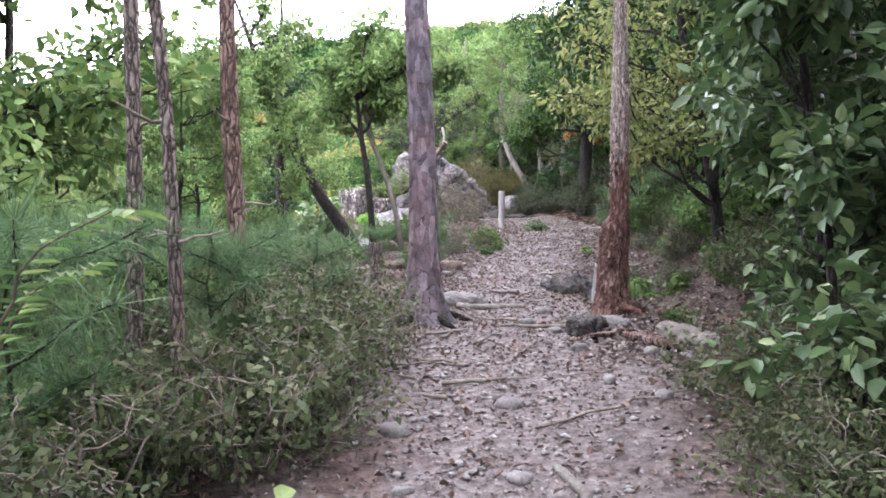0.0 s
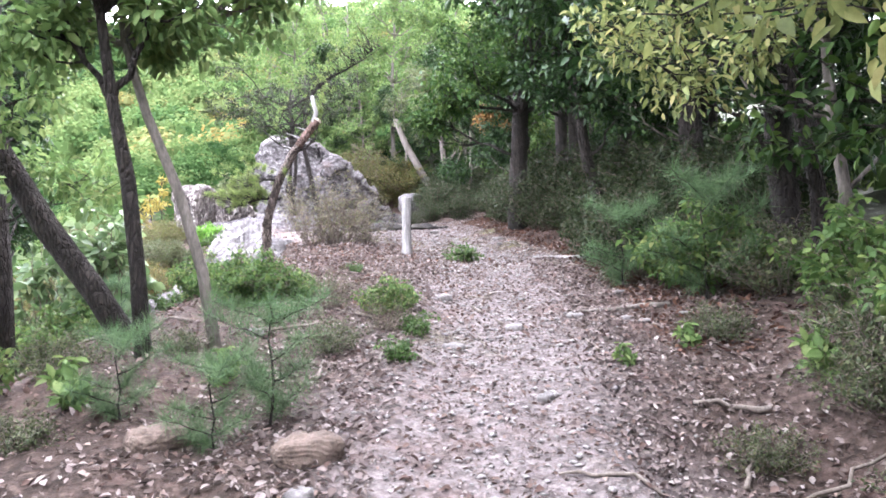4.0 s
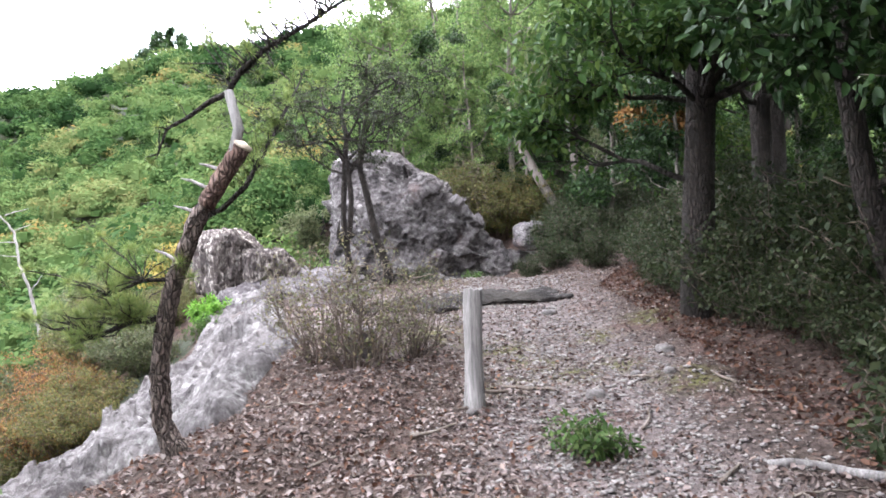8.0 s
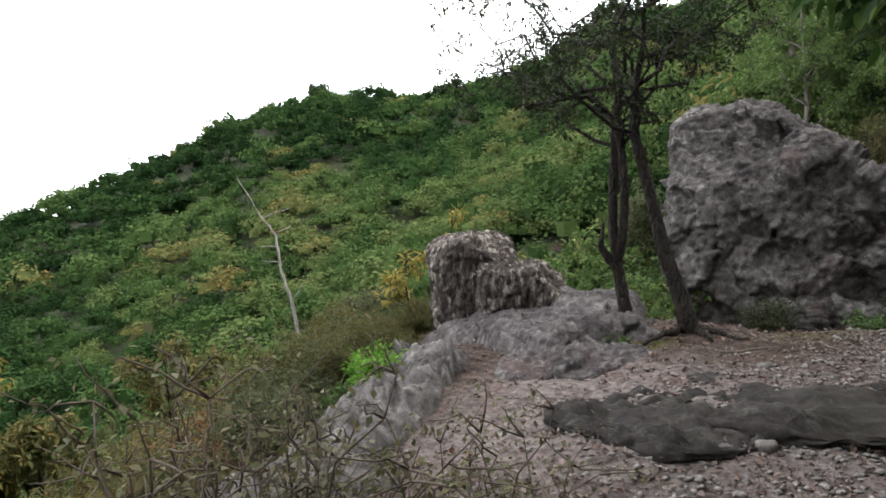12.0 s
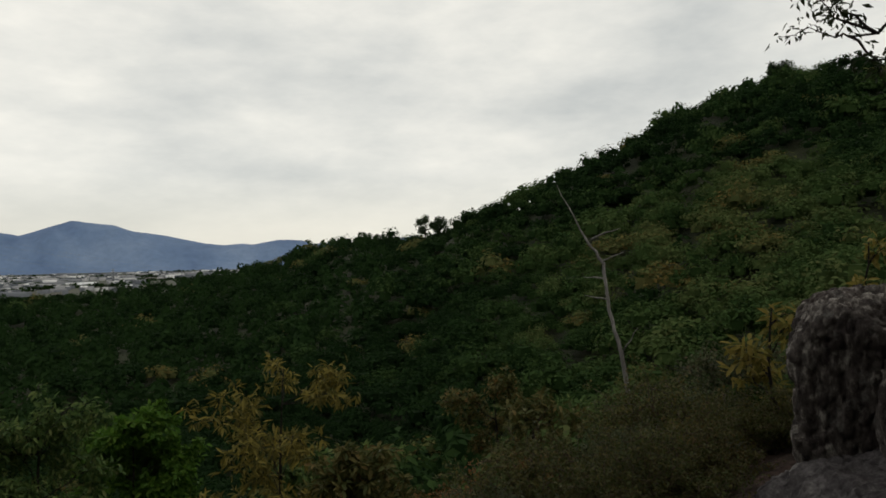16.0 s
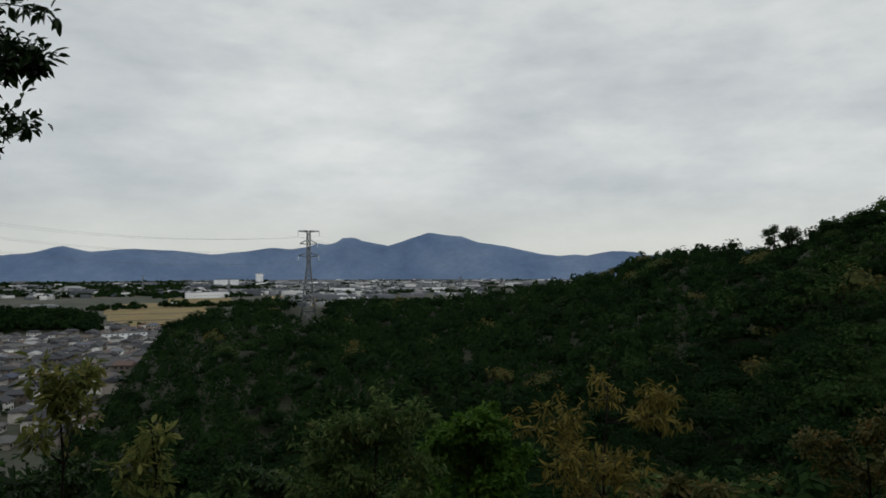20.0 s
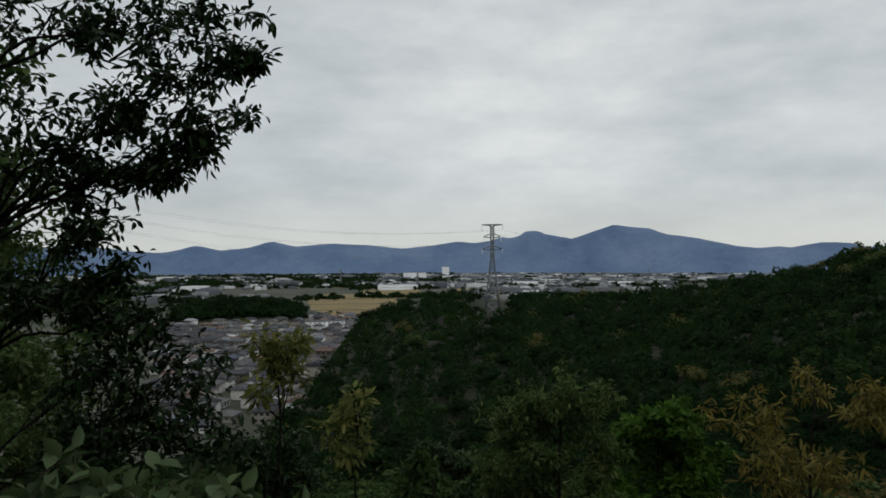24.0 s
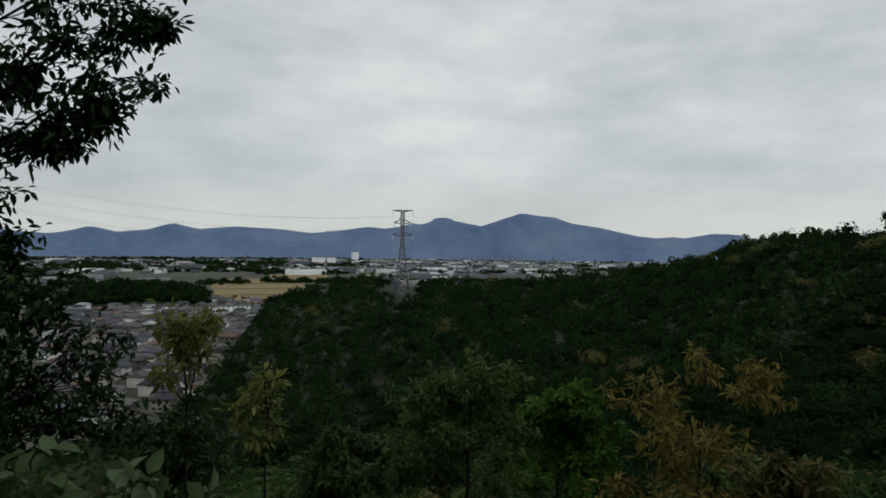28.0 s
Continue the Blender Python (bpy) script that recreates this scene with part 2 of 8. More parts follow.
def rock_mat(name, stops, stain, scale=2.2, stretch=(1, 1, 1), lichen=0.5):
    """Bare rock: broad tone, grain, dark cracks, pale lichen."""
    stops = toned(stops, 0.62)
    m, n, l, b = mat(name, 0.92, 0.12)
    broad, grain = noise_node(n, l, scale, 8, 0.72, stretch), noise_node(n, l, 30, 7, 0.7, tuple(0.5 + 0.5 * q for q in stretch))
    pale, red = noise_node(n, l, scale * 4, 5, 0.68, tuple(0.5 + 0.5 * q for q in stretch)), noise_node(n, l, scale * 0.7, 4, 0.6)
    vor = n.new("ShaderNodeTexVoronoi")
    vor.feature = "DISTANCE_TO_EDGE"
    vor.inputs["Scale"].default_value = scale * 1.7
    wob = noise_node(n, l, scale * 1.5, 3, 0.5, stretch)
    g, add = n.new("ShaderNodeNewGeometry"), n.new("ShaderNodeMix")
    add.data_type, add.blend_type = "RGBA", "ADD"
    add.inputs[0].default_value = 0.25
    l.new(g.outputs["Position"], add.inputs[6])
    l.new(wob.outputs["Color"], add.inputs[7])
    l.new(add.outputs[2], vor.inputs["Vector"])
    col = ramp_of(n, l, broad.outputs["Fac"], stops)
    col = mixed(n, l, 0.85, col, ramp_of(n, l, grain.outputs["Fac"], ((0.34, (0.34, 0.33, 0.33)), (0.5, (0.85, 0.85, 0.85)), (0.66, (1.6, 1.6, 1.57)))), "MULTIPLY")
    col = mixed(n, l, ramp_of(n, l, pale.outputs["Fac"], ((0.54, (0, 0, 0)), (0.72, (lichen * 0.7,) * 3))), col, (0.21, 0.203, 0.195))
    col = mixed(n, l, ramp_of(n, l, red.outputs["Fac"], ((0.55, (0, 0, 0)), (0.75, (0.5, 0.5, 0.5)))), col, stain)
    col = mixed(n, l, 0.8, col, ramp_of(n, l, vor.outputs["Distance"], ((0.0, (0.14, 0.13, 0.13)), (0.05, (1, 1, 1)))), "MULTIPLY")
    vor2 = n.new("ShaderNodeTexVoronoi")
    vor2.feature = "DISTANCE_TO_EDGE"
    vor2.inputs["Scale"].default_value = scale * 4.5
    l.new(add.outputs[2], vor2.inputs["Vector"])
    col = mixed(n, l, 0.7, col, ramp_of(n, l, vor2.outputs["Distance"], ((0.0, (0.22, 0.21, 0.20)), (0.06, (1, 1, 1)))), "MULTIPLY")
    l.new(col, b.inputs["Base Color"])
    h = n.new("ShaderNodeMath")
    h.operation = "ADD"
    l.new(grain.outputs["Fac"], h.inputs[0])
    l.new(pale.outputs["Fac"], h.inputs[1])
    bump(n, l, b, h.outputs[0], 0.9, 0.022)
    return m


def chip_rock(name, stops, pale, stain, stain_at=0.6, fleck=16, squeeze=0.35, moss=None):
    """Broken, lichened rock: each chip has its own tone, with elongated flecks, pale lichen and stained patches."""
    m, n, l, b = mat(name, 0.9, 0.15)
    at = n.new("ShaderNodeAttribute")
    at.attribute_name = "chip"
    fl, grain = noise_node(n, l, fleck, 5, 0.65, (1, 1, squeeze)), noise_node(n, l, 75, 5, 0.75)
    lich, broad, red = noise_node(n, l, 9, 6, 0.7), noise_node(n, l, 1.6, 4, 0.6), noise_node(n, l, 1.1, 4, 0.6)
    mx = n.new("ShaderNodeMath")
    mx.operation = "MULTIPLY_ADD"
    mx.inputs[1].default_value = 0.30
    half = n.new("ShaderNodeMath")
    half.operation = "MULTIPLY_ADD"
    half.inputs[1].default_value, half.inputs[2].default_value = 0.9, -0.09
    l.new(fl.outputs["Fac"], half.inputs[0])
    l.new(at.outputs["Fac"], mx.inputs[0])
    l.new(half.outputs[0], mx.inputs[2])
    col = ramp_of(n, l, mx.outputs[0], stops)
    col = mixed(n, l, ramp_of(n, l, lich.outputs["Fac"], ((0.56, (0, 0, 0)), (0.68, (0.75, 0.75, 0.75)))), col, pale)
    col = mixed(n, l, ramp_of(n, l, red.outputs["Fac"], ((stain_at, (0, 0, 0)), (stain_at + 0.15, (0.7, 0.7, 0.7)))), col, stain)
    col = mixed(n, l, 0.8, col, ramp_of(n, l, broad.outputs["Fac"], ((0.35, (0.62, 0.60, 0.60)), (0.65, (1.25, 1.24, 1.22)))), "MULTIPLY")
    col = mixed(n, l, 0.7, col, ramp_of(n, l, grain.outputs["Fac"], ((0.32, (0.5, 0.5, 0.5)), (0.68, (1.4, 1.4, 1.38)))), "MULTIPLY")
    l.new(col, b.inputs["Base Color"])
    h = n.new("ShaderNodeMath")
    h.operation = "ADD"
    l.new(grain.outputs["Fac"], h.inputs[0])
    l.new(fl.outputs["Fac"], h.inputs[1])
    bump(n, l, b, h.outputs[0], 0.9, 0.016)
    return m


M_CRAG = chip_rock("broken_grey_rock", ((0.26, (0.011, 0.010, 0.010)), (0.42, (0.041, 0.036, 0.036)), (0.60, (0.077, 0.071, 0.071)), (0.78, (0.164, 0.156, 0.153))), (0.156, 0.153, 0.146), (0.057, 0.030, 0.025), 0.60, 12, 1.0)
M_PERCHED = chip_rock("streaked_boulder_rock", ((0.26, (0.012, 0.009, 0.009)), (0.42, (0.042, 0.034, 0.032)), (0.56, (0.085, 0.072, 0.067)), (0.72, (0.32, 0.295, 0.27))), (0.15, 0.145, 0.135), (0.06, 0.038, 0.032), 0.62, 22, 0.36)
M_BED = chip_rock("mauve_grey_bedrock", ((0.22, (0.016, 0.014, 0.015)), (0.42, (0.054, 0.048, 0.050)), (0.60, (0.094, 0.085, 0.088)), (0.80, (0.189, 0.179, 0.175))), (0.148, 0.145, 0.139), (0.070, 0.044, 0.038), 0.62, 19, 0.55)
M_SLAB = chip_rock("pale_fractured_bedrock", ((0.24, (0.022, 0.019, 0.019)), (0.42, (0.075, 0.068, 0.068)), (0.60, (0.125, 0.117, 0.116)), (0.78, (0.24, 0.232, 0.228))), (0.20, 0.20, 0.192), (0.085, 0.060, 0.052), 0.62, 15, 1.0)
M_ROCKDARK2 = chip_rock("dark_trail_rock", ((0.15, (0.014, 0.012, 0.011)), (0.45, (0.040, 0.035, 0.034)), (0.85, (0.118, 0.108, 0.102))), (0.099, 0.099, 0.090), (0.040, 0.036, 0.030), 0.5, 14, 0.8)
M_ROCKPALE = rock_mat("pale_bedrock", ((0.3, (0.07, 0.062, 0.064)), (0.5, (0.17, 0.155, 0.158)), (0.75, (0.33, 0.31, 0.305))), (0.17, 0.11, 0.10), 2.6, (1, 1, 0.7), 0.5)
M_ROCKDARK = rock_mat("dark_lichened_rock", ((0.3, (0.05, 0.046, 0.042)), (0.5, (0.095, 0.083, 0.078)), (0.7, (0.17, 0.152, 0.14))), (0.085, 0.09, 0.04), 4, (1, 1, 0.8), 0.4)
M_STONE = rough_mat("loose_stone", ((0.3, (0.13, 0.115, 0.11)), (0.7, (0.38, 0.35, 0.33))), 6, 60, strength=0.6, dist=0.01, k=0.5)
M_BROWNSTONE = rough_mat("brown_stone", ((0.3, (0.075, 0.052, 0.040)), (0.7, (0.20, 0.15, 0.12))), 6, 60, strength=0.6, dist=0.01, k=0.75)
M_GRAVEL = rough_mat("pale_gravel", ((0.3, (0.13, 0.115, 0.11)), (0.7, (0.36, 0.33, 0.31))), 6, 60, strength=0.6, dist=0.01, k=0.76)


def bark_mat(name, stops, crack, scale=34, squeeze=0.22, k=1.0):
    """Furrowed bark: long plates between dark cracks."""
    stops = toned(stops, k)
    m, n, l, b = mat(name, 0.92, 0.2)
    g = n.new("ShaderNodeNewGeometry")
    mp = n.new("ShaderNodeMapping")
    mp.inputs["Scale"].default_value = (1, 1, squeeze)
    wob = noise_node(n, l, 9, 4, 0.6)
    add = n.new("ShaderNodeMix")
    add.data_type, add.blend_type = "RGBA", "ADD"
    add.inputs[0].default_value = 0.05
    l.new(g.outputs["Position"], add.inputs[6])
    l.new(wob.outputs["Color"], add.inputs[7])
    l.new(add.outputs[2], mp.inputs["Vector"])
    vor = n.new("ShaderNodeTexVoronoi")
    vor.feature = "DISTANCE_TO_EDGE"
    vor.inputs["Scale"].default_value = scale
    l.new(mp.outputs["Vector"], vor.inputs["Vector"])
    broad, fine = noise_node(n, l, 5, 5, 0.65), noise_node(n, l, 70, 6, 0.7, (1, 1, 0.35))
    col = ramp_of(n, l, broad.outputs["Fac"], stops)
    col = mixed(n, l, 0.8, col, ramp_of(n, l, fine.outputs["Fac"], ((0.3, (0.5, 0.5, 0.5)), (0.7, (1.35, 1.33, 1.3)))), "MULTIPLY")
    col = mixed(n, l, ramp_of(n, l, vor.outputs["Distance"], ((0.02, (0.9, 0.9, 0.9)), (0.16, (0, 0, 0)))), col, crack)
    l.new(col, b.inputs["Base Color"])
    h = n.new("ShaderNodeMath")
    h.operation = "MULTIPLY_ADD"
    h.inputs[1].default_value = 0.35
    l.new(fine.outputs["Fac"], h.inputs[0])
    top = ramp_of(n, l, vor.outputs["Distance"], ((0.0, (0, 0, 0)), (0.22, (1, 1, 1))))
    l.new(top, h.inputs[2])
    bump(n, l, b, h.outputs[0], 1.0, 0.03)
    return m


M_BARK = bark_mat("dark_bark", ((0.3, (0.04, 0.031, 0.026)), (0.55, (0.085, 0.068, 0.057)), (0.8, (0.15, 0.125, 0.108))), (0.014, 0.011, 0.009), k=0.33)
M_BARKGREY = bark_mat("grey_brown_bark", ((0.3, (0.085, 0.065, 0.056)), (0.55, (0.16, 0.125, 0.11)), (0.8, (0.25, 0.21, 0.19))), (0.03, 0.022, 0.019), 40)
M_BARKPALE = rough_mat("pale_bark", ((0.3, (0.13, 0.11, 0.09)), (0.55, (0.27, 0.235, 0.20)), (0.8, (0.43, 0.39, 0.35))), 9, 60, stretch=(1, 1, 0.25), strength=0.8, dist=0.012, k=0.45)
M_BARKRED = bark_mat("reddish_pine_bark", ((0.3, (0.10, 0.062, 0.05)), (0.55, (0.185, 0.12, 0.10)), (0.8, (0.27, 0.205, 0.185))), (0.04, 0.022, 0.017), 36)
M_CREVICE = rough_mat("bark_crevice", ((0.3, (0.030, 0.022, 0.023)), (0.7, (0.085, 0.064, 0.066))), 8, 70, strength=0.8, dist=0.01)


def plate_mat():
    m, n, l, b = mat("plated_pine_bark", 0.9, 0.2)
    oi, g, k = n.new("ShaderNodeObjectInfo"), n.new("ShaderNodeNewGeometry"), n.new("ShaderNodeMath")
    k.operation = "ADD"
    l.new(oi.outputs["Random"], k.inputs[0])
    l.new(g.outputs["Random Per Island"], k.inputs[1])
    fr = n.new("ShaderNodeMath")
    fr.operation = "FRACT"
    l.new(k.outputs[0], fr.inputs[0])
    fine, broad, layer = noise_node(n, l, 90, 6, 0.75), noise_node(n, l, 14, 5, 0.6), noise_node(n, l, 3, 3)
    col = ramp_of(n, l, fr.outputs[0], ((0.0, (0.062, 0.050, 0.054)), (0.35, (0.090, 0.075, 0.082)), (0.7, (0.115, 0.098, 0.106)), (1.0, (0.175, 0.152, 0.16))))
    col = mixed(n, l, 0.8, col, ramp_of(n, l, fine.outputs["Fac"], ((0.3, (0.55, 0.53, 0.54)), (0.7, (1.35, 1.33, 1.33)))), "MULTIPLY")
    col = mixed(n, l, 0.8, col, ramp_of(n, l, broad.outputs["Fac"], ((0.35, (0.62, 0.60, 0.62)), (0.65, (1.25, 1.22, 1.22)))), "MULTIPLY")
    col = mixed(n, l, 0.7, col, ramp_of(n, l, layer.outputs["Fac"], ((0.4, (0.9, 0.93, 0.97)), (0.65, (1.2, 0.98, 0.93)))), "MULTIPLY")
    l.new(col, b.inputs["Base Color"])
    rel = n.new("ShaderNodeMath")
    rel.operation = "ADD"
    l.new(broad.outputs["Fac"], rel.inputs[0])
    l.new(fine.outputs["Fac"], rel.inputs[1])
    bump(n, l, b, rel.outputs[0], 1.0, 0.011)
    return m


M_PLATE = plate_mat()
M_ROT = rough_mat("rotten_red_wood", ((0.26, (0.025, 0.010, 0.007)), (0.45, (0.09, 0.038, 0.026)), (0.6, (0.16, 0.08, 0.055)), (0.8, (0.27, 0.19, 0.15))), 7, 60, stretch=(1, 1, 0.2), strength=1.0, dist=0.02)
M_GREYWOOD = rough_mat("silvered_wood", ((0.28, (0.15, 0.135, 0.125)), (0.5, (0.38, 0.355, 0.34)), (0.75, (0.66, 0.63, 0.60))), 14, 90, stretch=(1, 1, 0.08), strength=0.8, dist=0.01, k=0.48)
M_CUTWOOD = rough_mat("cut_wood", ((0.3, (0.42, 0.33, 0.25)), (0.7, (0.62, 0.52, 0.42))), 20, 90)
M_STICK = rough_mat("dry_stick", ((0.3, (0.12, 0.09, 0.07)), (0.6, (0.30, 0.25, 0.21)), (0.8, (0.48, 0.43, 0.38))), 12, 80, strength=0.6, dist=0.006, k=0.52)
M_TWIG = rough_mat("bare_twig", ((0.3, (0.06, 0.045, 0.035)), (0.7, (0.17, 0.13, 0.10))), 12, 80, strength=0.4, dist=0.004)
M_TWIGRED = rough_mat("brown_red_twig", ((0.3, (0.07, 0.035, 0.028)), (0.7, (0.20, 0.13, 0.10))), 12, 80, strength=0.4, dist=0.004, k=0.5)
M_MID = leaf_mat("green_leaves", ((0.0, (0.034, 0.070, 0.020)), (0.5, (0.072, 0.125, 0.036)), (0.85, (0.125, 0.175, 0.052)), (1.0, (0.21, 0.22, 0.085))), through=0.42, k=0.9)
M_FRESH = leaf_mat("fresh_green_leaves", ((0.0, (0.062, 0.112, 0.034)), (0.6, (0.122, 0.19, 0.06)), (1.0, (0.22, 0.27, 0.10))), through=0.45, k=0.88)
M_BRIGHT = leaf_mat("bright_green_leaves", ((0.0, (0.06, 0.15, 0.02)), (0.6, (0.11, 0.25, 0.03)), (1.0, (0.20, 0.33, 0.05))), through=0.45, k=0.5)
M_LIME = leaf_mat("lime_green_leaves", ((0.0, (0.08, 0.20, 0.025)), (0.6, (0.14, 0.31, 0.04)), (1.0, (0.22, 0.38, 0.07))), through=0.45, k=0.75)
M_DARK = leaf_mat("dark_evergreen_leaves", ((0.0, (0.012, 0.030, 0.010)), (0.6, (0.028, 0.062, 0.018)), (1.0, (0.065, 0.11, 0.032))), rough=0.38, through=0.2)
# low k puts the canopy's shade on the wood-edge bushes into the colour
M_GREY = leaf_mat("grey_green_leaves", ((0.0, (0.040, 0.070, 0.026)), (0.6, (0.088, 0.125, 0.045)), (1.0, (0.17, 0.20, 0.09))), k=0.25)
M_GREYTREE = leaf_mat("thin_grey_green_leaves", ((0.0, (0.060, 0.080, 0.036)), (0.6, (0.125, 0.145, 0.066)), (1.0, (0.21, 0.215, 0.12))), through=0.4, k=0.72)
M_TWIGLEAF = leaf_mat("small_olive_leaves", ((0.0, (0.07, 0.075, 0.035)), (0.6, (0.13, 0.132, 0.06)), (1.0, (0.20, 0.16, 0.085))), k=0.7, spec=0.15)
M_SHOOT = leaf_mat("shoot_leaves", ((0.0, (0.050, 0.110, 0.028)), (0.6, (0.105, 0.185, 0.05)), (1.0, (0.19, 0.26, 0.08))), through=0.4, k=0.5)
M_DRY = leaf_mat("dull_dry_leaves", ((0.0, (0.050, 0.072, 0.030)), (0.55, (0.10, 0.128, 0.052)), (0.85, (0.165, 0.178, 0.08)), (1.0, (0.20, 0.14, 0.08))), k=0.50, spec=0.15)
M_GOLD = leaf_mat("golden_autumn_leaves", ((0.0, (0.14, 0.135, 0.035)), (0.5, (0.28, 0.24, 0.055)), (1.0, (0.40, 0.30, 0.09))), through=0.45, k=0.68)
M_YELLOW = leaf_mat("yellowing_leaves", ((0.0, (0.065, 0.105, 0.035)), (0.45, (0.15, 0.18, 0.06)), (0.8, (0.24, 0.26, 0.09)), (1.0, (0.34, 0.31, 0.13))), through=0.42, k=0.72)
M_OAK = leaf_mat("deep_green_leaves", ((0.0, (0.016, 0.040, 0.011)), (0.55, (0.042, 0.088, 0.020)), (0.9, (0.085, 0.135, 0.03)), (1.0, (0.16, 0.17, 0.05))), through=0.3, k=0.75)
M_OLIVE = leaf_mat("olive_autumn_leaves", ((0.0, (0.055, 0.072, 0.02)), (0.5, (0.105, 0.115, 0.036)), (0.85, (0.18, 0.15, 0.05)), (1.0, (0.26, 0.15, 0.055))), k=0.66)
M_AMBER = leaf_mat("amber_drooping_leaves", ((0.0, (0.09, 0.09, 0.028)), (0.5, (0.21, 0.18, 0.045)), (0.85, (0.33, 0.26, 0.06)), (1.0, (0.42, 0.34, 0.09))), through=0.42, k=0.72)
M_SAPLING = leaf_mat("yellow_green_whorl_leaves", ((0.0, (0.10, 0.15, 0.04)), (0.5, (0.22, 0.25, 0.07)), (1.0, (0.38, 0.35, 0.11))), through=0.45, k=0.8)
M_LARGELEAF = leaf_mat("large_dull_green_leaves", ((0.0, (0.055, 0.10, 0.04)), (0.6, (0.12, 0.18, 0.075)), (0.9, (0.20, 0.26, 0.12)), (1.0, (0.26, 0.19, 0.10))), rough=0.45, through=0.35, spec=0.35, k=0.95)
M_RUST = leaf_mat("rust_autumn_leaves", ((0.0, (0.13, 0.065, 0.026)), (0.5, (0.25, 0.12, 0.042)), (1.0, (0.36, 0.22, 0.07))), k=0.62)
M_BROAD = leaf_mat("broad_glossy_leaves", ((0.0, (0.030, 0.06, 0.022)), (0.6, (0.075, 0.13, 0.045)), (1.0, (0.19, 0.24, 0.10))), rough=0.45, through=0.3, spec=0.35, k=0.78)
M_NEEDLE = leaf_mat("pine_needles", ((0.0, (0.06, 0.10, 0.03)), (0.6, (0.13, 0.18, 0.05)), (1.0, (0.24, 0.26, 0.09))), through=0.3, k=0.95)
M_NEEDLESOFT = leaf_mat("soft_young_needles", ((0.0, (0.045, 0.09, 0.04)), (0.6, (0.09, 0.155, 0.065)), (1.0, (0.16, 0.23, 0.105))), through=0.3, k=0.75)
M_LITTER = leaf_mat("fallen_leaves", ((0.0, (0.06, 0.040, 0.034)), (0.35, (0.17, 0.125, 0.108)), (0.7, (0.29, 0.23, 0.21)), (0.93, (0.42, 0.36, 0.335)), (1.0, (0.30, 0.13, 0.06))), rough=0.75, through=0.1, spec=0.2, k=0.55)
# brown litter, with the shade beside the trail put into its darker colour
M_LITTERBROWN = leaf_mat("shaded_brown_leaves", ((0.0, (0.030, 0.018, 0.014)), (0.4, (0.075, 0.047, 0.038)), (0.8, (0.135, 0.095, 0.080)), (1.0, (0.24, 0.19, 0.165))), rough=0.8, through=0.1, spec=0.15, k=1.05)
M_LITTERRED = leaf_mat("red_brown_fallen_leaves", ((0.0, (0.06, 0.025, 0.018)), (0.5, (0.18, 0.075, 0.045)), (1.0, (0.34, 0.18, 0.11))), rough=0.75, through=0.1, spec=0.2, k=0.30)
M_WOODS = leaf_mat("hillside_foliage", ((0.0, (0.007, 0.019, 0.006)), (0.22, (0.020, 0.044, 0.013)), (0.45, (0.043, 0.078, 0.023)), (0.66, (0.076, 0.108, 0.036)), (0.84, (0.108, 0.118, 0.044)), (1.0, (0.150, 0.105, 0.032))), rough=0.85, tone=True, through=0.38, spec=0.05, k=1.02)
M_STEEL = mat("galvanised_steel", 0.45, 0.5)[0]
M_STEEL.node_tree.nodes["Principled BSDF"].inputs["Base Color"].default_value = (0.17, 0.18, 0.19, 1)
M_STEEL.node_tree.nodes["Principled BSDF"].inputs["Metallic"].default_value = 0.6


def tinted(name, stops, rough=0.7):
    m, n, l, b = mat(name, rough, 0.1)
    oi = n.new("ShaderNodeObjectInfo")
    g, k = n.new("ShaderNodeNewGeometry"), n.new("ShaderNodeMath")
    k.operation = "ADD"
    l.new(oi.outputs["Random"], k.inputs[0])
    l.new(g.outputs["Random Per Island"], k.inputs[1])
    fr = n.new("ShaderNodeMath")
    fr.operation = "FRACT"
    l.new(k.outputs[0], fr.inputs[0])
    dirt = noise_node(n, l, 0.8, 4)
    col = mixed(n, l, 0.4, ramp_of(n, l, fr.outputs[0], stops), ramp_of(n, l, dirt.outputs["Fac"], ((0.3, (0.6, 0.6, 0.6)), (0.7, (1.1, 1.1, 1.1)))), "MULTIPLY")
    l.new(col, b.inputs["Base Color"])
    return m


M_WALL = tinted("house_plaster", ((0.0, (0.09, 0.075, 0.062)), (0.3, (0.24, 0.215, 0.185)), (0.6, (0.40, 0.375, 0.34)), (0.8, (0.56, 0.55, 0.53)), (1.0, (0.78, 0.78, 0.77))))
M_ROOF = tinted("tile_roof", ((0.0, (0.029, 0.031, 0.036)), (0.45, (0.068, 0.070, 0.078)), (0.75, (0.130, 0.127, 0.125)), (0.88, (0.156, 0.098, 0.072)), (0.96, (0.065, 0.078, 0.117)), (1.0, (0.442, 0.442, 0.442))), 0.6)
M_CITY = tinted("far_town_blocks", ((0.0, (0.07, 0.08, 0.095)), (0.5, (0.16, 0.17, 0.185)), (0.78, (0.33, 0.33, 0.33)), (1.0, (0.80, 0.80, 0.79))))
M_WHITEWALL = mat("white_wall_panel", 0.6)[0]
M_WHITEWALL.node_tree.nodes["Principled BSDF"].inputs["Base Color"].default_value = (0.75, 0.76, 0.77, 1)
M_GLASSDARK = mat("dark_window_glass", 0.15, 0.6)[0]
M_GLASSDARK.node_tree.nodes["Principled BSDF"].inputs["Base Color"].default_value = (0.03, 0.035, 0.04, 1)
M_RICE = rough_mat("ripe_rice_field", ((0.3, (0.26, 0.19, 0.075)), (0.7, (0.38, 0.29, 0.13))), 0.02, 0.2, k=0.8)
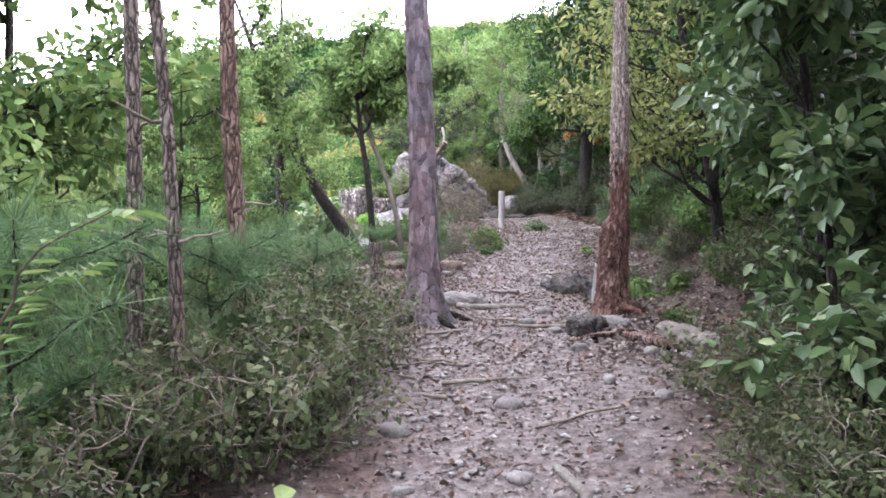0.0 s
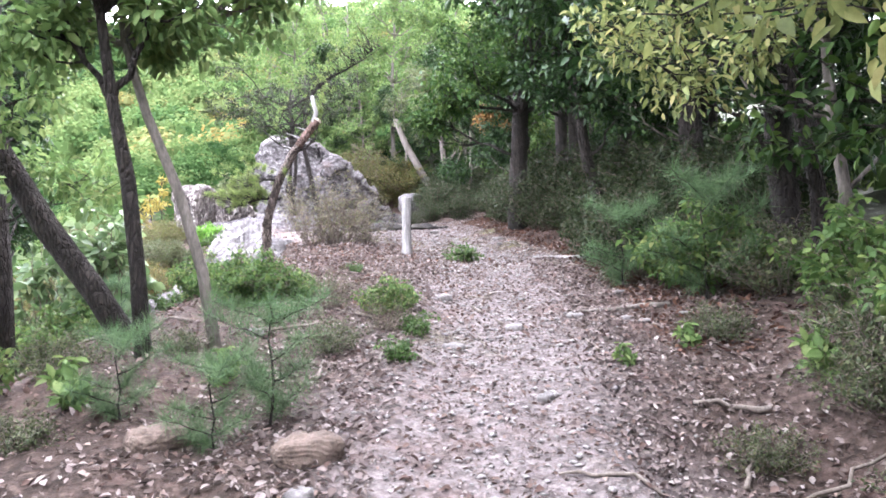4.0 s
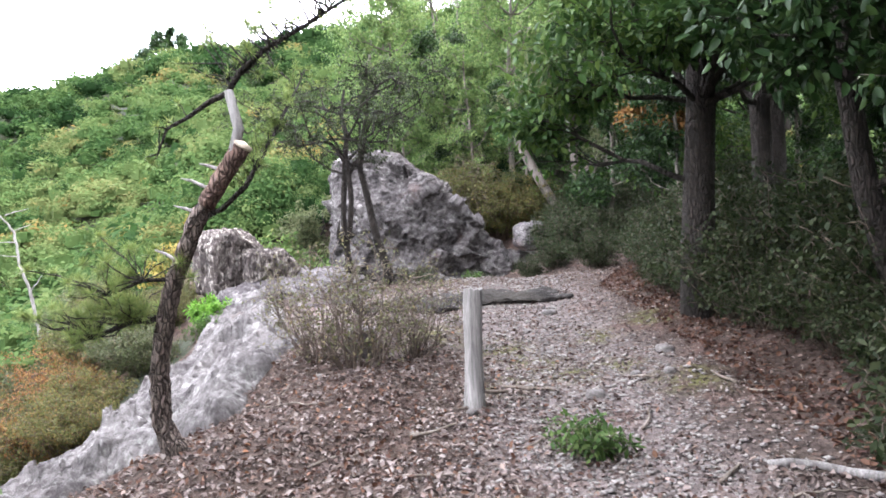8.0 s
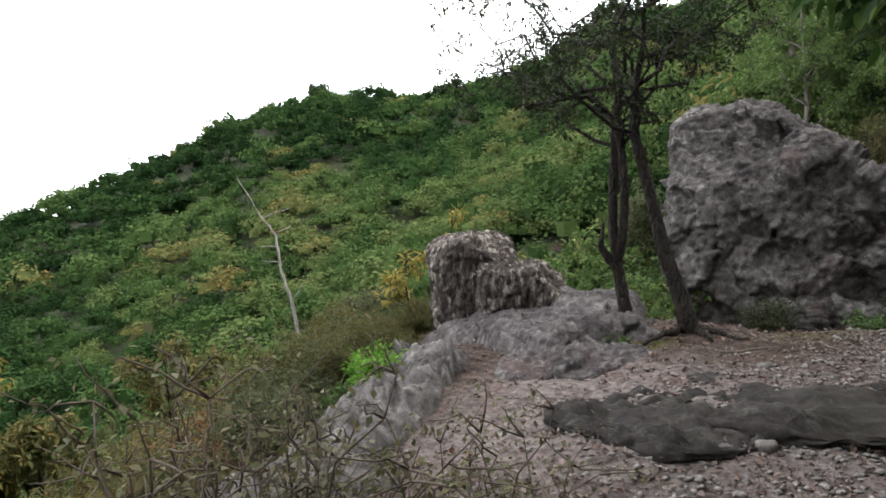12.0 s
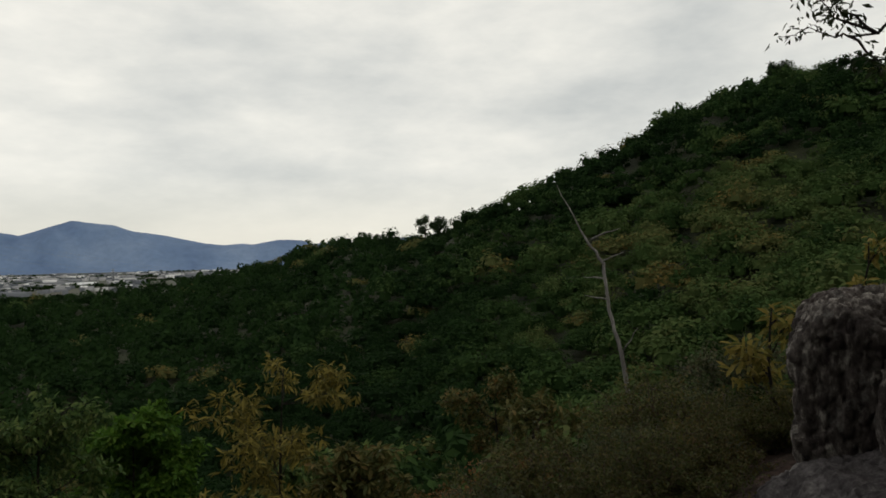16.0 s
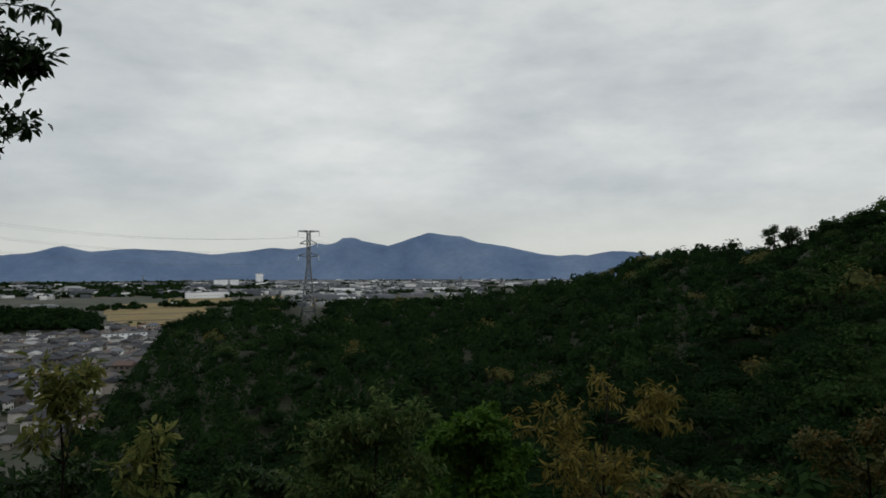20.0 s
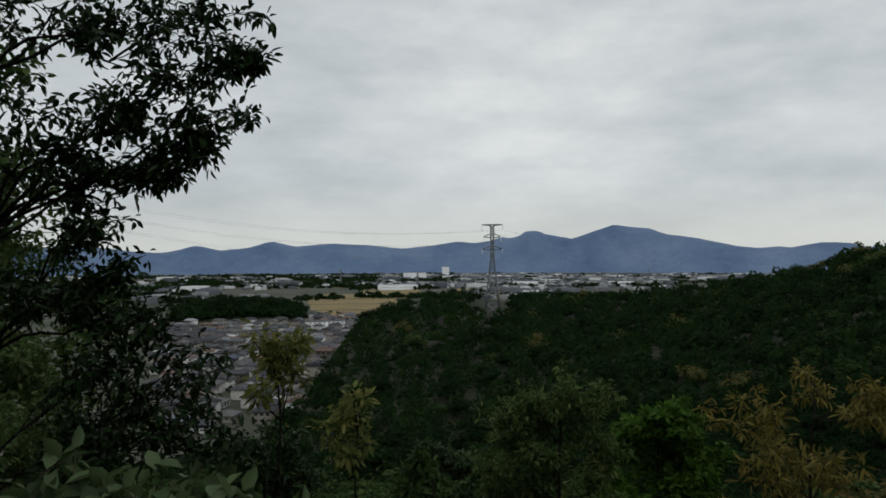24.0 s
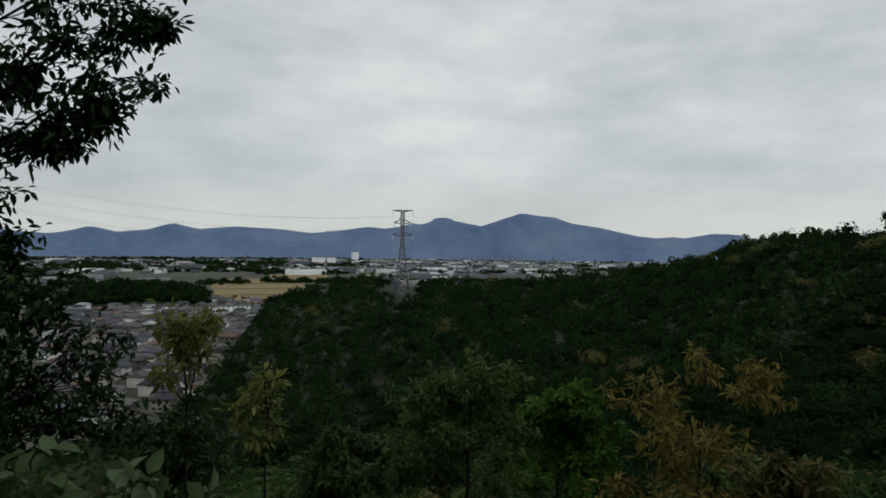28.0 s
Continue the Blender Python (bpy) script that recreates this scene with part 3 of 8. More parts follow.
M_ROADGREY = rough_mat("asphalt", ((0.3, (0.06, 0.06, 0.065)), (0.7, (0.11, 0.11, 0.115))), 0.05, 0.8, k=0.9)

# one ground: a walked spur near the path, a valley with wooded hills, then a plain with far hills
VX, VY = 0.0, 17.5


def hash2(i, j, s):
    n = np.sin(i * 127.1 + j * 311.7 + s * 74.7) * 43758.5453
    return n - np.floor(n)


def vnoise(x, y, s=0):
    i, j = np.floor(x), np.floor(y)
    u, v = x - i, y - j
    u, v = u * u * (3 - 2 * u), v * v * (3 - 2 * v)
    a, b = hash2(i, j, s), hash2(i + 1, j, s)
    c, d = hash2(i, j + 1, s), hash2(i + 1, j + 1, s)
    return (a + (b - a) * u) * (1 - v) + (c + (d - c) * u) * v - 0.5


def fbm(x, y, s=0, octaves=4):
    total, k = 0.0, 1.0
    for o in range(octaves):
        total = total + vnoise(x * k, y * k, s + o) / k
        k *= 2.03
    return total


def smooth(a, b, x):
    u = np.clip((x - a) / (b - a), 0, 1)
    return u * u * (3 - 2 * u)


SPUR_Y = (-30, -6, -0.8, 2, 4, 6.4, 7.8, 9, 12, 15.2, 19, 21, 26, 34)
SPUR_Z = (-4.0, -0.3, 0.40, 0.82, 1.10, 1.37, 1.57, 1.78, 2.12, 2.48, 2.96, 3.12, 3.7, 6.5)
PATH_X = ((-30, 0.6), (-6, 0.6), (2, 0.55), (5, 0.8), (8, 1.0), (11, 1.5), (14, 1.85), (17, 1.55), (20, 1.2), (24, 2.4), (34, 4.0))
EDGE_Y = (-30, 0, 4, 6, 9, 13, 15, 17, 18.3, 20, 22, 26, 34)
EDGE_X = (-1.2, -0.9, -0.5, -0.6, -1.0, -0.6, -0.3, -0.7, -1.5, -2.6, -4.0, -6.0, -8.0)


def path_x(y):
    return np.interp(y, [p[0] for p in PATH_X], [p[1] for p in PATH_X])


def near_z(x, y):
    z = np.interp(y, SPUR_Y, SPUR_Z)
    left = np.maximum(0, np.interp(y, EDGE_Y, EDGE_X) - x)
    z = z - 0.26 * smooth(0, 1.4, left) * left - 0.22 * np.maximum(0, left - 1.6)
    right = np.maximum(0, x - path_x(y) - 0.9)
    z = z + 0.16 * smooth(0, 2.5, right) * np.minimum(right, 8)
    off = np.abs(x - path_x(y))
    rough = smooth(0.4, 1.6, off)
    z = z + (0.05 + 0.10 * rough) * fbm(x * 0.9, y * 0.9, 3) + (0.018 + 0.03 * rough) * fbm(x * 5, y * 5, 9, 3)
    z = z - 0.75 * smooth(21.2, 23.4, y) * (1 - smooth(26.5, 29, y)) * (1 - smooth(0.4, 2.2, x)) * smooth(-6, -3.5, x)  # hollow behind the ledge
    z = z - 0.26 * smooth(1.45, 1.75, x) * (1 - smooth(2.3, 3.4, x)) * smooth(5.5, 6.2, y) * (1 - smooth(7.6, 8.8, y))  # drop beside the trail boulder
    return z - 0.05 * (1 - smooth(0.2, 1.0, off))


# by bearing to the left of the walk: skyline height (degrees), its distance, valley distance and depth, height at 20 m
FAR = np.array((
    (-180, -6, 150, 60, -4, 0.0), (-120, 4, 120, 40, 4, 3.0), (-60, 12, 110, 40, 8, 4.0), (-20, 18.5, 150, 30, 6.5, 4.6),
    (0, 19.0, 190, 26, 5.5, 4.2), (15, 17.4, 210, 30, 3.5, 2.6), (22, 16.6, 220, 33, 1.5, 1.5), (27, 16.3, 230, 36, 0, 0.5),
    (31, 14.9, 230, 39, -2, -0.6), (35, 13.5, 230, 42, -3, -1.5), (40, 12.9, 227, 45, -6, -2.5), (46, 12.3, 224, 47, -8, -3.4),
    (51.5, 12.3, 222, 50, -10, -4.2), (56, 11.2, 218, 53, -12, -4.8), (61, 8.8, 215, 56, -15, -5.5), (66.5, 6.2, 210, 58, -17, -6),
    (72.5, 3.6, 205, 61, -19, -6.4), (77, 1.9, 212, 64, -20, -6.7), (80, 1.1, 230, 66, -22, -7), (85, 1.1, 290, 69, -24, -7.1),
    (88.3, 0.6, 340, 71, -25, -7.2), (90.5, -0.25, 360, 72, -26, -7.3), (94, -1.15, 390, 74, -27, -7.5), (98.5, -2.05, 410, 76, -28, -7.6),
    (103, -2.75, 420, 78, -29, -7.8), (106, -3.2, 425, 80, -30, -7.9), (110, -3.1, 430, 84, -31, -8), (115, -2.75, 440, 89, -33, -8),
    (117.6, -2.15, 440, 92, -34, -8), (121, -3.0, 400, 97, -36, -8), (125, -3.9, 350, 106, -39, -8), (127.1, -7.2, 330, 112, -42, -8),
    (130, -11, 300, 125, -48, -8), (133, -13.5, 280, 150, -56, -8), (136, -14.5, 275, 170, -60, -8), (150, -14.5, 275, 180, -60, -7),
    (165, -11, 260, 150, -40, -3), (180, -6, 150, 60, -4, 0.0)))
HILLS = np.array((
    (-180, 1.2), (40, 1.3), (80, 1.0), (86.7, 0.84), (87.7, 0.77), (88.6, 1.10), (90.4, 1.17), (92.4, 0.79), (93, 0.92), (94.5, 0.78), (96, 0.96),
    (98, 1.42), (100.1, 1.80), (101.1, 1.91), (102.2, 2.37), (103.5, 2.48), (105, 2.73), (106.6, 2.21), (108.3, 1.64), (110.8, 2.12), (113.6, 1.69),
    (116.1, 1.34), (117.5, 1.48), (119.3, 1.17), (122.1, 0.91), (124.8, 1.19), (127.8, 1.33), (130.6, 1.07), (132.4, 1.51), (134.3, 0.94),
    (136.2, 0.76), (138.1, 1.15), (139.5, 0.76), (140.7, 0.55), (145, 0.9), (160, 1.2), (180, 1.2)))
PLAIN = -66.0


def far_z(x, y):
    dx, dy = x - VX, y - VY
    r = np.hypot(dx, dy)
    az = np.degrees(np.arctan2(-dx, dy))
    el, dist, rv, zv, z20 = (np.interp(az, FAR[:, 0], FAR[:, k]) for k in range(1, 6))
    top = 4.5 + dist * np.tan(np.radians(el)) - 5.0
    top = np.maximum(top, PLAIN)
    z = z20 + (zv - z20) * smooth(0, 1, (r - 16) / (rv - 16))
    rise = np.clip((r - rv) / np.maximum(dist - rv, 1), 0, 1)
    z = np.where(r > rv, zv + (top - zv) * (0.35 * rise + 0.65 * rise * rise * (3 - 2 * rise)), z)
    z = np.where(r > dist, top + (PLAIN - top) * smooth(0, 1, (r - dist) / 280), z)
    z = z + smooth(25, 80, r) * (1 - smooth(300, 700, r)) * 5 * fbm(x / 45, y / 45, 20, 3) * (z > PLAIN + 2)
    z = z + 17 * np.exp(-(((az - 134.8) / 4.4) ** 4) - ((r - 890) / 60) ** 2)
    peak = np.interp(az, HILLS[:, 0], HILLS[:, 1])
    peak = peak + 0.05 * fbm(az * 1.6, r / 900, 31, 3)
    m = smooth(3720, 4120, r) * (4.5 + 4120 * np.tan(np.radians(np.maximum(peak, 0.3))) - PLAIN)
    spur = 1 + 1.3 * fbm(az * 0.45, r / 260, 37, 3) * (1 - smooth(3900, 4120, r))
    return z + m * spur


def ground_z(x, y):
    x, y = np.asarray(x, float), np.asarray(y, float)
    gap = np.hypot(x - 0.6, y - np.clip(y, -6, 24))
    s = smooth(9, 30, gap)
    return near_z(x, y) * (1 - s) + far_z(x, y) * s

# ---- mesh tools ----


def mesh_np(name, verts, faces, material, smooth_faces=False, tone=None, attr="tone"):
    me = bpy.data.meshes.new(name)
    verts, faces = np.asarray(verts, np.float32), np.asarray(faces, np.int32)
    k = faces.shape[1]
    me.vertices.add(len(verts))
    me.vertices.foreach_set("co", verts.ravel())
    me.loops.add(faces.size)
    me.loops.foreach_set("vertex_index", faces.ravel())
    me.polygons.add(len(faces))
    me.polygons.foreach_set("loop_start", np.arange(0, faces.size, k, dtype=np.int32))
    for m in material if isinstance(material, (list, tuple)) else (material,):
        me.materials.append(m)
    if tone is not None:
        a = me.attributes.new(attr, "FLOAT", "POINT")
        a.data.foreach_set("value", np.asarray(tone, np.float32))
    me.update(calc_edges=True)
    if smooth_faces:
        me.shade_smooth()
    return me


def part(name, mesh, parent=None, label=""):
    ob = new(name, mesh)
    ob.parent = parent
    if label:
        tagged(ob, label)
    return ob


def thing(name, base, label, category, group="", kind=""):
    e = new(name)
    e.location = base
    e.empty_display_size = 0.1
    return tagged(e, label, category, group, kind)


class Geo:
    """Gathers quads."""

    def __init__(self):
        self.v, self.f, self.n = [], [], 0

    def add(self, v, f):
        self.v.append(np.asarray(v, np.float32))
        self.f.append(np.asarray(f, np.int32) + self.n)
        self.n += len(v)

    def mesh(self, name, material, smooth_faces=False):
        if not self.v:
            return None
        return mesh_np(name, np.concatenate(self.v), np.concatenate(self.f), material, smooth_faces)


def tube(geo, pts, radii, sides=6, lump=0.0, rng=None):
    pts, radii = np.asarray(pts, float), np.asarray(radii, float)
    n = len(pts)
    tan = np.gradient(pts, axis=0)
    tan /= np.linalg.norm(tan, axis=1)[:, None] + 1e-9
    ref = np.array((0.0, 0, 1)) if abs(tan[0, 2]) < 0.8 else np.array((1.0, 0, 0))
    a = np.cross(tan, ref)
    a /= np.linalg.norm(a, axis=1)[:, None] + 1e-9
    b = np.cross(tan, a)
    ang = np.linspace(0, 2 * np.pi, sides, endpoint=False)
    ring = np.cos(ang)[None, :, None] * a[:, None] + np.sin(ang)[None, :, None] * b[:, None]
    r = radii[:, None, None] * np.ones((n, sides, 1))
    if lump and rng is not None:
        r = r * (1 + lump * rng.uniform(-1, 1, (n, sides, 1)))
    v = (pts[:, None] + ring * r).reshape(-1, 3)
    v = np.concatenate((v, pts[:1] - tan[:1] * radii[0] * 0.3, pts[-1:] + tan[-1:] * radii[-1] * 0.3))
    i, j = np.meshgrid(np.arange(n - 1), np.arange(sides), indexing="ij")
    j2 = (j + 1) % sides
    f = np.stack((i * sides + j, i * sides + j2, (i + 1) * sides + j2, (i + 1) * sides + j), -1).reshape(-1, 4)
    js = np.arange(0, sides - 1, 2)
    c0, c1 = n * sides, n * sides + 1
    caps = [np.stack((np.full(len(js), c0), (js + 2) % sides, js + 1, js), -1), np.stack((np.full(len(js), c1), (n - 1) * sides + js, (n - 1) * sides + js + 1, (n - 1) * sides + (js + 2) % sides), -1)]
    geo.add(v, np.concatenate((f, *caps)))


def wander(rng, p, q, n=6, wig=0.06, sag=0.0):
    """A bent line from p to q."""
    p, q = np.asarray(p, float), np.asarray(q, float)
    u = np.linspace(0, 1, n)[:, None]
    length = np.linalg.norm(q - p)
    off = np.cumsum(rng.normal(0, 1, (n, 3)), axis=0)
    off = off - off[0] - u * (off[-1] - off[0])
    bow = np.array((0, 0, 1.0)) * (sag * length * 4 * u * (1 - u))
    return p + (q - p) * u + off * wig * length / np.sqrt(n) + bow


def unit(v):
    return v / (np.linalg.norm(v, axis=-1, keepdims=True) + 1e-9)


def leaves(geo, p, d, nrm, length, width, fold=0.18, droop=0.15):
    """Folded pointed leaves: six corners and two faces each."""
    d = unit(d)
    s = unit(np.cross(d, nrm))
    nn = np.cross(s, d)
    length, width = np.asarray(length)[:, None], np.asarray(width)[:, None]
    up = nn * width * fold
    v = np.stack((p, p + d * length * 0.32 + s * width * 0.5 + up, p + d * length * 0.68 + s * width * 0.42 + up - nn * length * droop * 0.4,
                  p + d * length - nn * length * droop, p + d * length * 0.68 - s * width * 0.42 + up - nn * length * droop * 0.4, p + d * length * 0.32 - s * width * 0.5 + up), 1)
    k = np.arange(len(p))[:, None] * 6
    f = np.concatenate((k + np.array((0, 1, 2, 3)), k + np.array((3, 4, 5, 0))))
    geo.add(v.reshape(-1, 3), f)


def blades(geo, p, d, nrm, length, width):
    """Narrow kite-shaped needles and grass blades."""
    d = unit(d)
    s = unit(np.cross(d, nrm))
    length, width = np.asarray(length)[:, None], np.asarray(width)[:, None]
    v = np.stack((p - s * width * 0.5, p + s * width * 0.5, p + d * length * 0.6 + s * width * 0.3, p + d * length), 1)
    geo.add(v.reshape(-1, 3), np.arange(len(p) * 4).reshape(-1, 4))


def kites(geo, p, d, nrm, length, width):
    """Small leaves, one bent face each."""
    d = unit(d)
    s = unit(np.cross(d, nrm))
    nn = np.cross(s, d)
    length, width = np.asarray(length)[:, None], np.asarray(width)[:, None]
    v = np.stack((p, p + d * length * 0.45 + s * width * 0.5 + nn * width * 0.2, p + d * length, p + d * length * 0.45 - s * width * 0.5 + nn * width * 0.2), 1)
    geo.add(v.reshape(-1, 3), np.arange(len(p) * 4).reshape(-1, 4))


def ball(rng, n):
    return unit(rng.normal(0, 1, (n, 3)))


def gz(x, y):
    return float(ground_z(x, y))


def foliage(geo, rng, at, spread, count, size, aspect=0.5, hang=0.25, needle=False):
    """Leaves round given points: at (n,3); each point gets count leaves within spread."""
    at = np.repeat(np.asarray(at, float), count, axis=0)
    n = len(at)
    dirs = ball(rng, n)
    p = at + dirs * (rng.random((n, 1)) ** 0.6) * spread
    d = unit(dirs * 0.8 + ball(rng, n) * 0.7 - np.array((0, 0, hang)))
    nrm = unit(ball(rng, n) * 0.8 + np.array((0, 0, 1.0)))
    ln = size * rng.uniform(0.6, 1.25, n)
    if needle:
        blades(geo, at + dirs * 0.01, unit(dirs + np.array((0, 0, 0.35))), nrm, ln, ln * aspect)
    elif size < 0.07:
        kites(geo, p, d, nrm, ln, ln * aspect * rng.uniform(0.8, 1.2, n))
    else:
        leaves(geo, p, d, nrm, ln, ln * aspect * rng.uniform(0.8, 1.2, n))


def lobed_crown(rng, trunk_top, lobes, stem, twigs_per=7, per_twig=9, size=0.1, aspect=0.5, spread=0.16, limb_r=0.03, wig=0.12, needle=False, geo_b=None, geo_l=None):
    """Limbs from points on the stem to each lobe, twigs in the lobe, leaves along the twigs."""
    stem = np.asarray(stem, float)
    for cx, cy, cz, rad in lobes:
        c = np.array((cx, cy, cz))
        low = stem[stem[:, 2] < cz - 0.25 * rad] if (stem[:, 2] < cz - 0.25 * rad).any() else stem[:1]
        start = low[np.argmin(np.linalg.norm(low - c, axis=1) + 0.4 * rng.random(len(low)))]
        limb = wander(rng, start, c, 7, wig)
        tube(geo_b, limb, np.linspace(limb_r, limb_r * 0.4, 7), 6)
        ends = c + ball(rng, twigs_per) * rad * rng.uniform(0.55, 1.0, (twigs_per, 1)) * np.array((1, 1, 0.75))
        for e in ends:
            s = limb[rng.integers(3, 7)]
            tw = wander(rng, s, e, 6, 0.16)
            tube(geo_b, tw, np.linspace(limb_r * 0.35, 0.003, 6), 4)
            pts = np.concatenate((tw[2:], (tw[2:-1] + tw[3:]) / 2))
            foliage(geo_l, rng, pts, spread, per_twig, size, aspect, needle=needle)


def tree(name, label, category, base, stem, radii, lobes, leaf, bark, rng, group="", sides=10, lump=0.06, leaf_label="", **crown):
    """stem and lobes are relative to the base."""
    e = thing(name, base, label, category, group)
    g = Geo()
    tube(g, stem, radii, sides, lump, rng)
    part("trunk", g.mesh("trunk", bark, True), e)
    gb, gl = Geo(), Geo()
    lobed_crown(rng, None, lobes, stem, geo_b=gb, geo_l=gl, **crown)
    if gb.n:
        part("branch_frame", gb.mesh("branch_frame", bark, True), e)
    if gl.n:
        part("crown", gl.mesh("crown", leaf), e, leaf_label)
    return e


def random_lobes(rng, n, z0, z1, spread, rad, axis=None):
    out = []
    for k in range(n):
        u = (k + rng.random()) / n
        z = z0 + (z1 - z0) * u
        a = rng.random() * 6.283 + k * 2.4
        r = spread * (0.35 + 0.65 * rng.random()) * (1 - 0.55 * max(0, u - 0.35))
        ax = np.zeros(2) if axis is None else np.array((np.interp(z, axis[:, 2], axis[:, 0]), np.interp(z, axis[:, 2], axis[:, 1])))
        out.append((ax[0] + r * math.cos(a), ax[1] + r * math.sin(a), z, rad * rng.uniform(0.75, 1.25)))
    return out


def rock_mesh(name, half, seed, material, n=26, power=3.0, rough=0.14, freq=1.6, strata=0.05, strata_dir=(0.3, 0.2, 1.0), block=0.10, taper=0.0):
    """A weathered block: a rounded box broken into angular facets, with ledges and cracks."""
    u = np.linspace(-1, 1, n + 1)
    a, b = np.meshgrid(u, u, indexing="ij")
    one = np.ones_like(a)
    sides = [np.stack(t, -1) for t in ((one, a, b), (-one, b, a), (b, one, a), (a, -one, b), (a, b, one), (b, a, -one))]
    vs, fs, base = [], [], 0
    idx = np.arange((n + 1) ** 2).reshape(n + 1, n + 1)
    quad = np.stack((idx[:-1, :-1], idx[1:, :-1], idx[1:, 1:], idx[:-1, 1:]), -1).reshape(-1, 4)
    for s in sides:
        s = s.reshape(-1, 3)
        vs.append(s)
        fs.append(quad + base)
        base += len(s)
    cube, inv = np.unique(np.round(np.concatenate(vs) * n * 4).astype(np.int64), axis=0, return_inverse=True)
    f = inv.reshape(-1)[np.concatenate(fs)]
    v = cube / (n * 4.0)
    v = v / (np.abs(v) ** power).sum(1, keepdims=True) ** (1 / power)
    half = np.array(half)
    sd = Vector(strata_dir).normalized()
    off = Vector((seed * 3.7, seed * 1.9, seed * 2.3))
    out = np.empty_like(v)
    big = float(half.max())
    mean_half = float(np.prod(half) ** (1 / 3))
    for k, p in enumerate(v):
        q = Vector(p * half)
        w = q * (freq / big) + off
        nz = noise.fractal(w, 0.9, 2.1, 5)
        ww = w * 1.5 + 0.3 * noise.noise_vector(w * 2.0)
        d, c = noise.voronoi(ww)
        cell = noise.noise(c[0] * 3.1)
        crack = max(0.0, 1 - (d[1] - d[0]) * 7)
        d2, c2 = noise.voronoi(ww * 3.1)
        cell2 = noise.noise(c2[0] * 5.3)
        st = q.dot(sd) * 7 / big + 1.3 * noise.noise(w * 1.1)
        step = (st - math.floor(st)) - 0.5
        sc = 1 + rough * nz + strata * step + block * cell + 0.4 * block * cell2 - 0.14 * block * crack + noise.noise(w * 14) * 0.007 - 0.055 * abs(noise.noise(w * 4.2)) - 0.014 * abs(noise.noise(w * 9.0))
        tp = 1 - taper * max(0.0, -p[2])
        nrm = np.sign(p) * np.abs(p) ** (power - 1) / half
        nrm /= np.linalg.norm(nrm) + 1e-9
        out[k] = (np.array(q) + nrm * (sc - 1) * mean_half) * (tp, tp, 1)
    return mesh_np(name, out, f, material)


def rock(name, label, at, half, seed, material, turn=0.0, tilt=0.0, category="rock", group="", lean=0.0, **k):
    me = rock_mesh(name, half, seed, material, **k)
    ob = tagged(new(name, me), label, category, group)
    ob.matrix_world = pose(*at, tilt, lean, turn)
    return ob


def chipped(q, seed, facet, chip, squeeze, facet_amp=1.0, chip_amp=1.0):
    """Relief of a broken rock face at q: flat facets, then small elongated chips. Gives the offset and a tone for each chip."""
    off = Vector((seed * 3.7, seed * 1.9, seed * 2.3))
    w = q / facet + off
    ww = w + 0.18 * noise.noise_vector(w * 1.3)
    d, c = noise.voronoi(ww)
    best = 9.0
    for p in c:  # the lowest of the planes round about: chiselled, outward edges
        rnd = noise.noise_vector(p * 5.1)
        best = min(best, 0.30 * rnd.x + 0.75 * (ww - p).dot(rnd) + 0.16 * (ww - p).length_squared)
    out = facet_amp * facet * (best + 0.22 - 0.05 * max(0.0, 1 - (d[1] - d[0]) * 9))
    cw = Vector((q.x, q.y, q.z * squeeze)) / chip + off
    cw = cw + 0.3 * noise.noise_vector(cw * 0.8) + 0.12 * noise.noise_vector(cw * 2.9)
    d2, c2 = noise.voronoi(cw)
    lift = noise.noise(c2[0] * 4.3)
    out += chip_amp * chip * (0.75 * lift - 0.30 * max(0.0, 1 - (d2[1] - d2[0]) * 3.2))
    return out, 0.5 + 0.9 * noise.noise(c2[0] * 7.7) + 0.25 * noise.noise(w * 0.9)


def block_mesh(name, half, seed, material, n=80, power=7.0, facet=0.4, chip=0.06, squeeze=0.35, rough=0.10, cut=None, facet_amp=1.0, chip_amp=1.0):
    """An angular broken block. cut: (normal, distance) planes that slice flat sides off it."""
    u = np.linspace(-1, 1, n + 1)
    a, b = np.meshgrid(u, u, indexing="ij")
    one = np.ones_like(a)
    idx = np.arange((n + 1) ** 2).reshape(n + 1, n + 1)
    quad = np.stack((idx[:-1, :-1], idx[1:, :-1], idx[1:, 1:], idx[:-1, 1:]), -1).reshape(-1, 4)
    vs = [np.stack(t, -1).reshape(-1, 3) for t in ((one, a, b), (-one, b, a), (b, one, a), (a, -one, b), (a, b, one), (b, a, -one))]
    cube, inv = np.unique(np.round(np.concatenate(vs) * n * 4).astype(np.int64), axis=0, return_inverse=True)
    f = inv.reshape(-1)[np.concatenate([quad + k * (n + 1) ** 2 for k in range(6)])]
    v = cube / (n * 4.0)
    v = v / (np.abs(v) ** power).sum(1, keepdims=True) ** (1 / power)
    half = np.array(half, float)
    nrm = np.sign(v) * np.abs(v) ** (power - 1) / half
    nrm /= np.linalg.norm(nrm, axis=1, keepdims=True) + 1e-9
    v = v * half
    for pn, pd in cut or ():
        pn = np.array(pn, float)
        pn /= np.linalg.norm(pn)
        over = np.maximum(0, v @ pn - pd)
        v = v - over[:, None] * pn
        nrm = np.where(over[:, None] > 0, pn, nrm)
    tone = np.empty(len(v))
    big = float(half.max())
    off = Vector((seed * 1.3, seed * 2.7, seed))
    for k in range(len(v)):
        q = Vector(v[k])
        d, tone[k] = chipped(q, seed, facet, chip, squeeze, facet_amp, chip_amp)
        v[k] += nrm[k] * (d + rough * big * noise.fractal(q * (1.2 / big) + off, 0.9, 2.1, 4) + 0.004 * noise.noise(q * 60))
    return mesh_np(name, v, f, material, False, tone, "chip")


